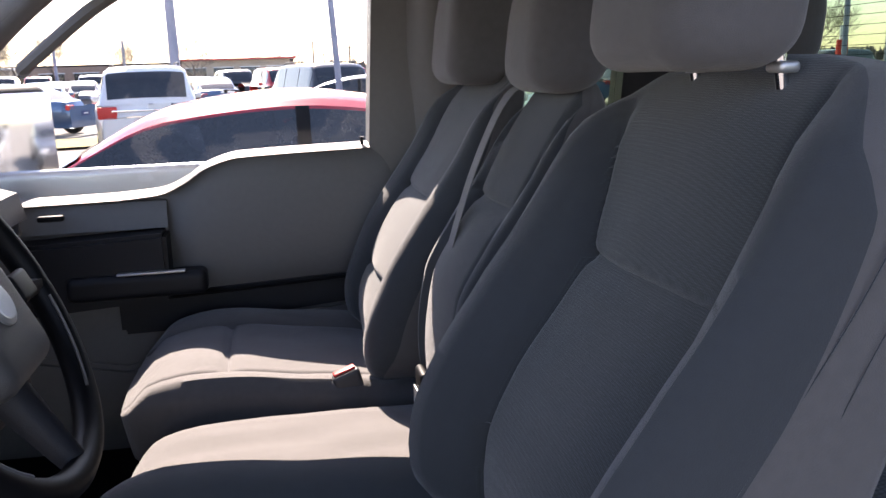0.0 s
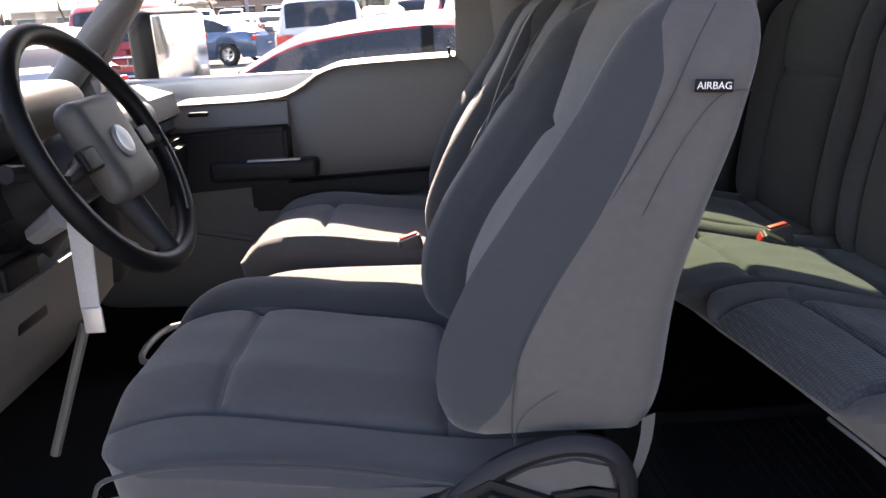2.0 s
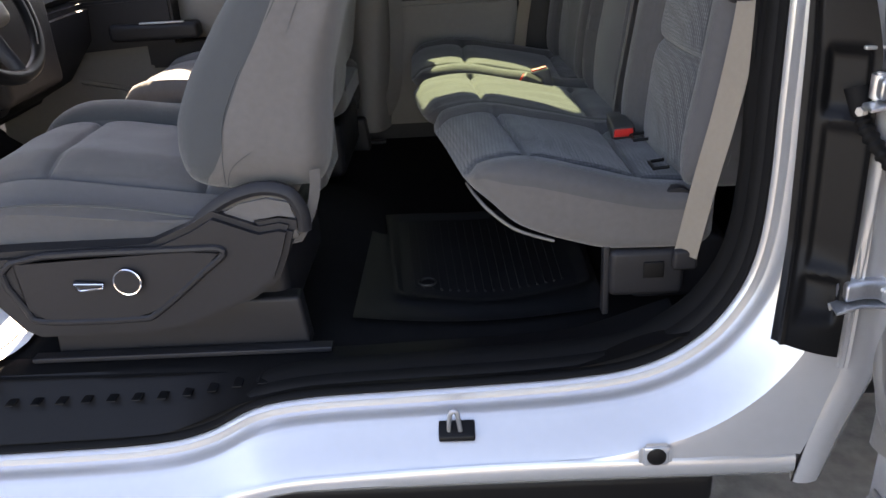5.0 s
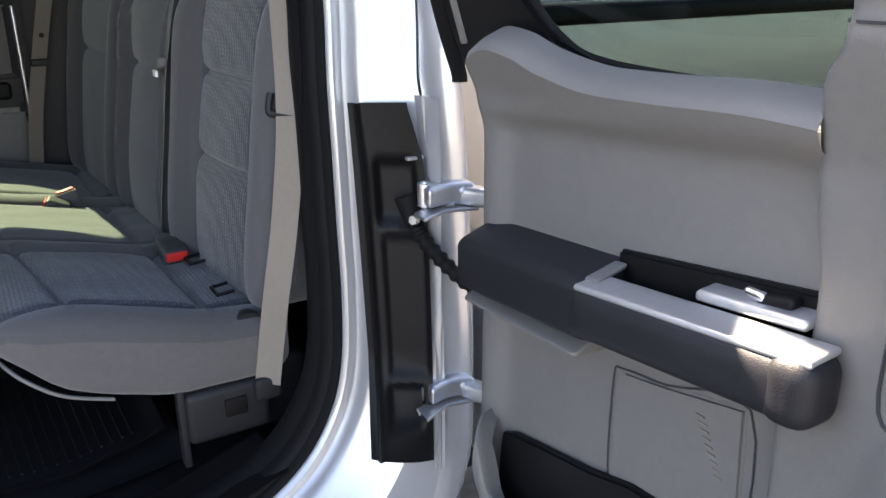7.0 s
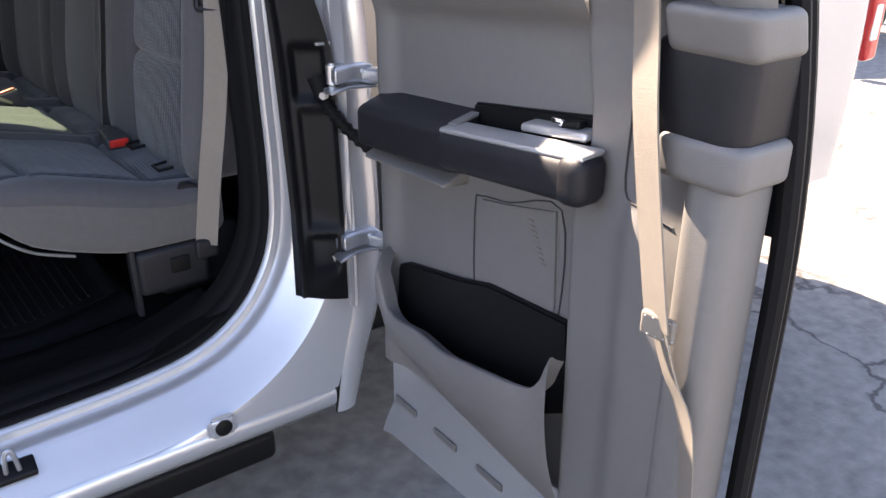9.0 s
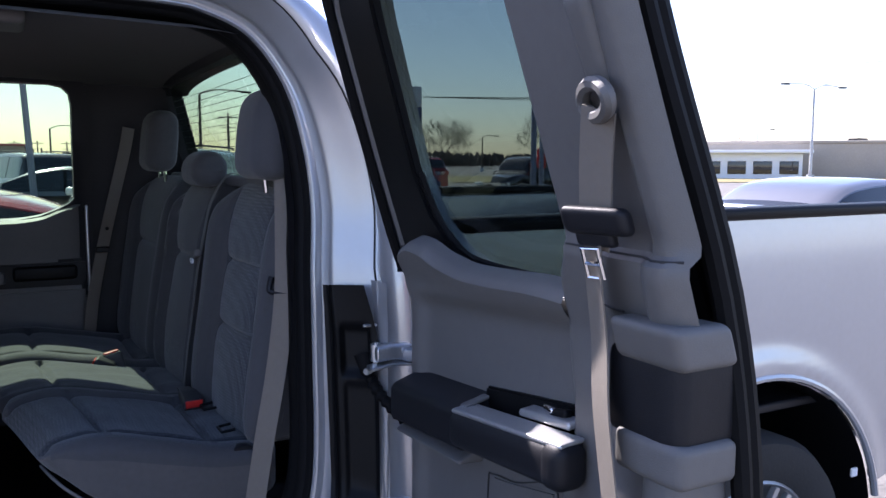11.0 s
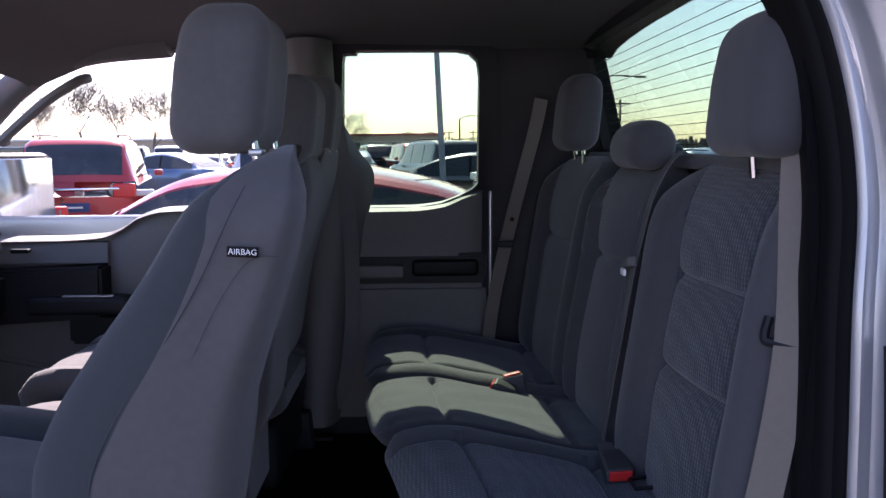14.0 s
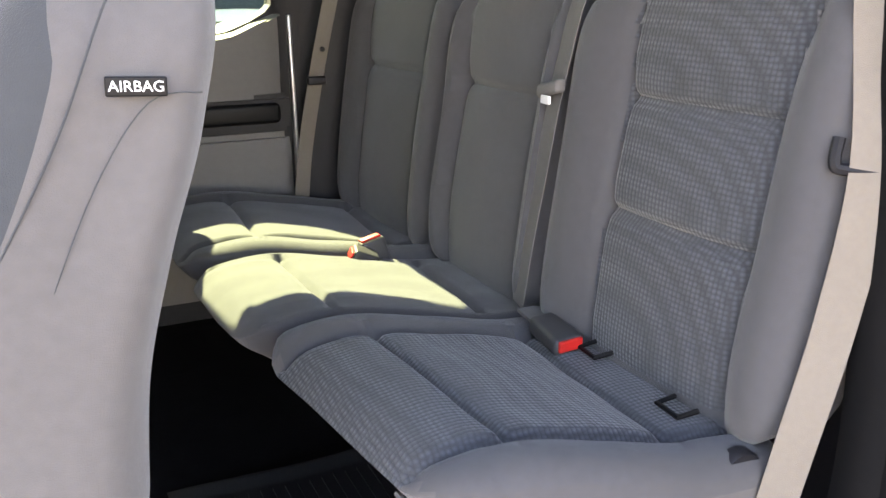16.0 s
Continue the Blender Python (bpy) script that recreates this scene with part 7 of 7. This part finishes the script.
for k in range(4):
    wires = thing("power_line", "thin dark overhead power line", "power line", "power lines")
    a, b, c = polar(25.4, 62.0), polar(58, 68.0), polar(90, 120)
    part("wire", tube(smooth_path([(a[0] - 0.9 + 0.6 * k, a[1], 6.5), ((a[0] + b[0]) / 2, (a[1] + b[1]) / 2, 6.1 + 0.15 * k), (b[0], b[1], 7.4 + 0.5 * k), (c[0], c[1], 9.0 + 0.8 * k)], 6), 0.02, 4), BLACK, wires)


def sign_board():
    s = thing("pylon_sign", "tall pylon sign with a white head and a dark blue panel", "sign")
    x, y = 7.84, 12.8
    turn = radians(-24)
    def fn(a, b, c):
        return (x + a * math.cos(turn) - b * math.sin(turn), y + a * math.sin(turn) + b * math.cos(turn), c)
    part("sign_post", block((0, 0, 1.12), (0.16, 0.12, 2.24), 0.02, 2, fn), PALE, s)
    part("head_panel", block((0, 0, 2.92), (1.16, 0.12, 0.40), 0.02, 2, fn), PALE, s, "white head panel")
    part("blue_panel", block((0, 0, 2.48), (1.16, 0.12, 0.46), 0.02, 2, fn), BLUE, s, "dark blue panel with white letters")
    part("logo_oval", disc(fn(0.0, -0.061, 2.92), (math.sin(turn), -math.cos(turn), 0), 0.14, 0.008, 24), BLUE, s)
    m = Matrix.Translation(fn(0, -0.062, 2.48)) @ Matrix.Rotation(turn, 4, "Z") @ Matrix.Rotation(radians(90), 4, "X")
    words("PRE OWNED\nVEHICLES", 0.18, m, WHITE, s, depth=0.004, bold=0.003)


sign_board()


def flag():
    f = thing("flag", "striped red and white flag with a blue corner on a pole", "flag")
    x, y = 8.98, 9.37
    part("flag_pole", tube([(x, y, 0), (x, y, 4.6)], [0.055, 0.045], 10), POLE, f)
    def drape(u, h):
        return (x + 0.06 + 0.52 * u * (1 - 0.25 * u) + 0.04 * math.sin(u * 9 + h * 2.0), y + 0.09 * math.sin(u * 7 + h), 4.35 - h - 0.85 * u ** 1.5)
    for k in range(13):
        part("stripe", surface([i / 16 for i in range(17)], [0, 1], lambda u, v: drape(u, 0.088 * (k + v))), RED if k % 2 == 0 else WHITE, f)
    part("canton", surface([i / 8 for i in range(9)], [k / 6 for k in range(7)], lambda u, v: Vector(drape(0.42 * u, 0.616 * v)) + Vector((-0.004, -0.008, 0))), BLUE, f)


flag()


def bare_tree(seed, height):
    """A leafless tree: trunk and limbs, and a crown of fine twigs."""
    r = random.Random(seed)
    t = thing("bare_tree", "leafless tree with a rounded crown of fine twigs", "tree", "bare trees")
    trunk, crown = bmesh.new(), bmesh.new()
    def grow(p, d, length, rad, depth):
        pts, rads = [p], [rad]
        for k in range(4):
            d = (d + Vector((r.uniform(-1, 1), r.uniform(-1, 1), r.uniform(-0.3, 0.7))) * 0.16).normalized()
            p = p + d * length / 4
            pts.append(p)
            rads.append(rad * (1 - 0.14 * (k + 1)))
        tube(pts, rads, 6 if depth < 2 else 3, bm=trunk if depth < 3 else crown, caps=False)
        if depth == 5:
            return
        for k in range(5 if depth == 0 else 4):
            q = pts[(2 if depth == 0 else 1) + r.randrange(3 if depth == 0 else 4)] if k else pts[-1]
            a = Vector((r.uniform(-1, 1), r.uniform(-1, 1), r.uniform(-0.2, 0.6))).normalized()
            grow(q, (d * (1.0 if k == 0 else 0.75) + a * 0.80).normalized(), length * r.uniform(0.62, 0.84), max(0.012, rads[-1] * 0.56), depth + 1)
    grow(Vector((0, 0, 0)), Vector((0, 0, 1)), height * 0.27, height * 0.018, 0)
    part("trunk", trunk, BARK, t)
    part("crown", crown, BARK, t)
    return t


trees = [bare_tree(3, 9.0), bare_tree(8, 9.5), bare_tree(15, 10.0)]
for t, (az, d, k) in zip(trees, ((-22.3, 95, 1.5), (-18.0, 92, 1.4), (35.6, 110, 1.35))):
    t.location, t.scale = (*polar(az, d), 0), (k, k, k)
for i, (az, d, k, rz) in enumerate(((-24.6, 110, 0.8, 40), (-20.2, 115, 0.8, 130), (-15.6, 120, 0.7, 200), (-13.4, 125, 0.7, 80), (-9.3, 110, 0.55, 10), (-5.0, 105, 0.6, 250), (25.8, 70, 0.85, 90), (24.2, 80, 0.7, 20), (28.5, 75, 0.75, 10), (49.2, 140, 0.7, 10), (48.0, 150, 0.6, 60))):
    x, y = polar(az, d)
    o = copy_thing(trees[i % 3], pose(x, y, 0, 0, 0, rz))
    k *= 1.7 if az < 0 else 1.2
    o.scale = (k, k, k)


def tree_line():
    r = random.Random(21)
    bm = bmesh.new()
    for az0, az1, d, h0, h1 in ((-36, 30, 210, 2.6, 4.6), (30, 47, 240, 2.6, 4.4), (47, 75, 260, 3.0, 5.2)):
        az = az0
        while az < az1:
            x, y = polar(az, d + r.uniform(-12, 12))
            h = r.uniform(h0, h1)
            for k in range(30):
                px, py = x + r.gauss(0, 2.2), y + r.gauss(0, 2.2)
                a = r.uniform(0, math.pi)
                w = r.uniform(0.25, 0.8)
                hh = h * r.uniform(0.35, 0.95)
                ca, sa = w * math.cos(a), w * math.sin(a)
                vs = [bm.verts.new(q) for q in ((px, py, 0), (px + ca, py + sa, hh * r.uniform(0.55, 0.9)), (px + ca * 0.5, py + sa * 0.5, hh), (px - ca * 0.6, py - sa * 0.6, hh * r.uniform(0.8, 1.0)), (px - ca, py - sa, hh * r.uniform(0.5, 0.85)))]
                bm.faces.new(vs)
            az += 0.32
    ob = link_mesh("tree_line", bm, BRUSH, smooth=False)
    tagged(ob, "distant belt of bare brown trees along the horizon", "trees", kind="stuff")


tree_line()


def building(name, label, az, d, size, turn, wall, roof_over=0.0, roof_mat=PALE, bays=0):
    b = thing(name, label, "building")
    x, y = polar(az, d)
    w, dp, h = size
    m = Matrix.Translation((x, y, 0)) @ Matrix.Rotation(radians(turn), 4, "Z")
    def fn(a, c, e):
        return m @ Vector((a, c, e))
    part("wall", block((0, 0, h / 2), (w, dp, h), 0.05, 2, fn), wall, b)
    part("roof", block((0, 0, h + 0.15), (w + roof_over, dp + roof_over, 0.3), 0.08, 2, fn), roof_mat, b)
    for k in range(bays):
        a = -w / 2 + (k + 0.5) * w / bays
        win = part("window", block((a, -dp / 2 - 0.02, h * 0.45), (w / bays * 0.72, 0.10, h * 0.5), 0.03, 1, fn), TINTCAR, b)
        part("window_frame", block((a, -dp / 2 - 0.03, h * 0.72), (w / bays * 0.78, 0.14, 0.12), 0.03, 1, fn), PALE, win)
    return b


building("red_brick_store", "low brown brick store far across the lot", -7.5, 150.0, (46, 12, 3.4), 5, BRICK, 0, TRIM_DARK, 9)
building("pale_shed", "long low pale building behind the bare trees", -21.5, 130.0, (26, 10, 2.9), 10, TAN, 1.0, PALE, 5)
building("canopy_shop", "petrol station shop with a red canopy edge", -2.2, 135.0, (16, 10, 3.6), 0, TAN, 2.0, PAINT["red"], 4)
building("tan_store", "long tan store with roof units across the road", 60.0, 95.0, (44, 16, 3.3), -50, TAN, 0.2, TAN, 0)
building("showroom", "glass-fronted showroom with a wide white roof", 48.2, 82.0, (13, 10, 2.3), -48, PALE, 1.6, PALE, 6)
for k in range(5):
    q = polar(56 + 2.2 * k, 96)
    u = thing("roof_unit", "small dark roof ventilator on the tan store", "roof unit", "roof units")
    part("unit_box", block((q[0], q[1], 3.75), (1.6, 1.2, 0.55), 0.05), TRIM_DARK, u)
verge = link_mesh("grass_verge", surface([-40, -20, 0, 20, 40, 70], [0, 0.5, 1], lambda x, v: (x, 62 + 26 * v - 0.45 * max(0, x), 0.05)), GRASS)
tagged(verge, "dry winter grass verge beyond the lot", "grass", kind="structure")
verge2 = link_mesh("grass_island", surface([k / 6 for k in range(7)], [0, 1], lambda u, v: (polar(-24 + 18 * u, 20.5 + 3.0 * v)[0], polar(-24 + 18 * u, 20.5 + 3.0 * v)[1], 0.06)), GRASS)
tagged(verge2, "strip of dry yellow grass between the parking rows", "grass", kind="structure")
post = thing("hydrant_post", "red and white post beside the road", "post")
q = polar(36.9, 33.0)
part("post_shaft", tube([(*q, 0), (*q, 2.6)], 0.11, 10), WHITE, post)
part("post_cap", tube([(*q, 1.3), (*q, 2.1)], 0.20, 10), RED, post)
post2 = thing("sign_post", "thin pole carrying the flag halyard", "post")
q = polar(37.0, 31.0)
part("post_shaft", tube([(*q, 0), (*q, 7.0)], 0.09, 10), POLE, post2)
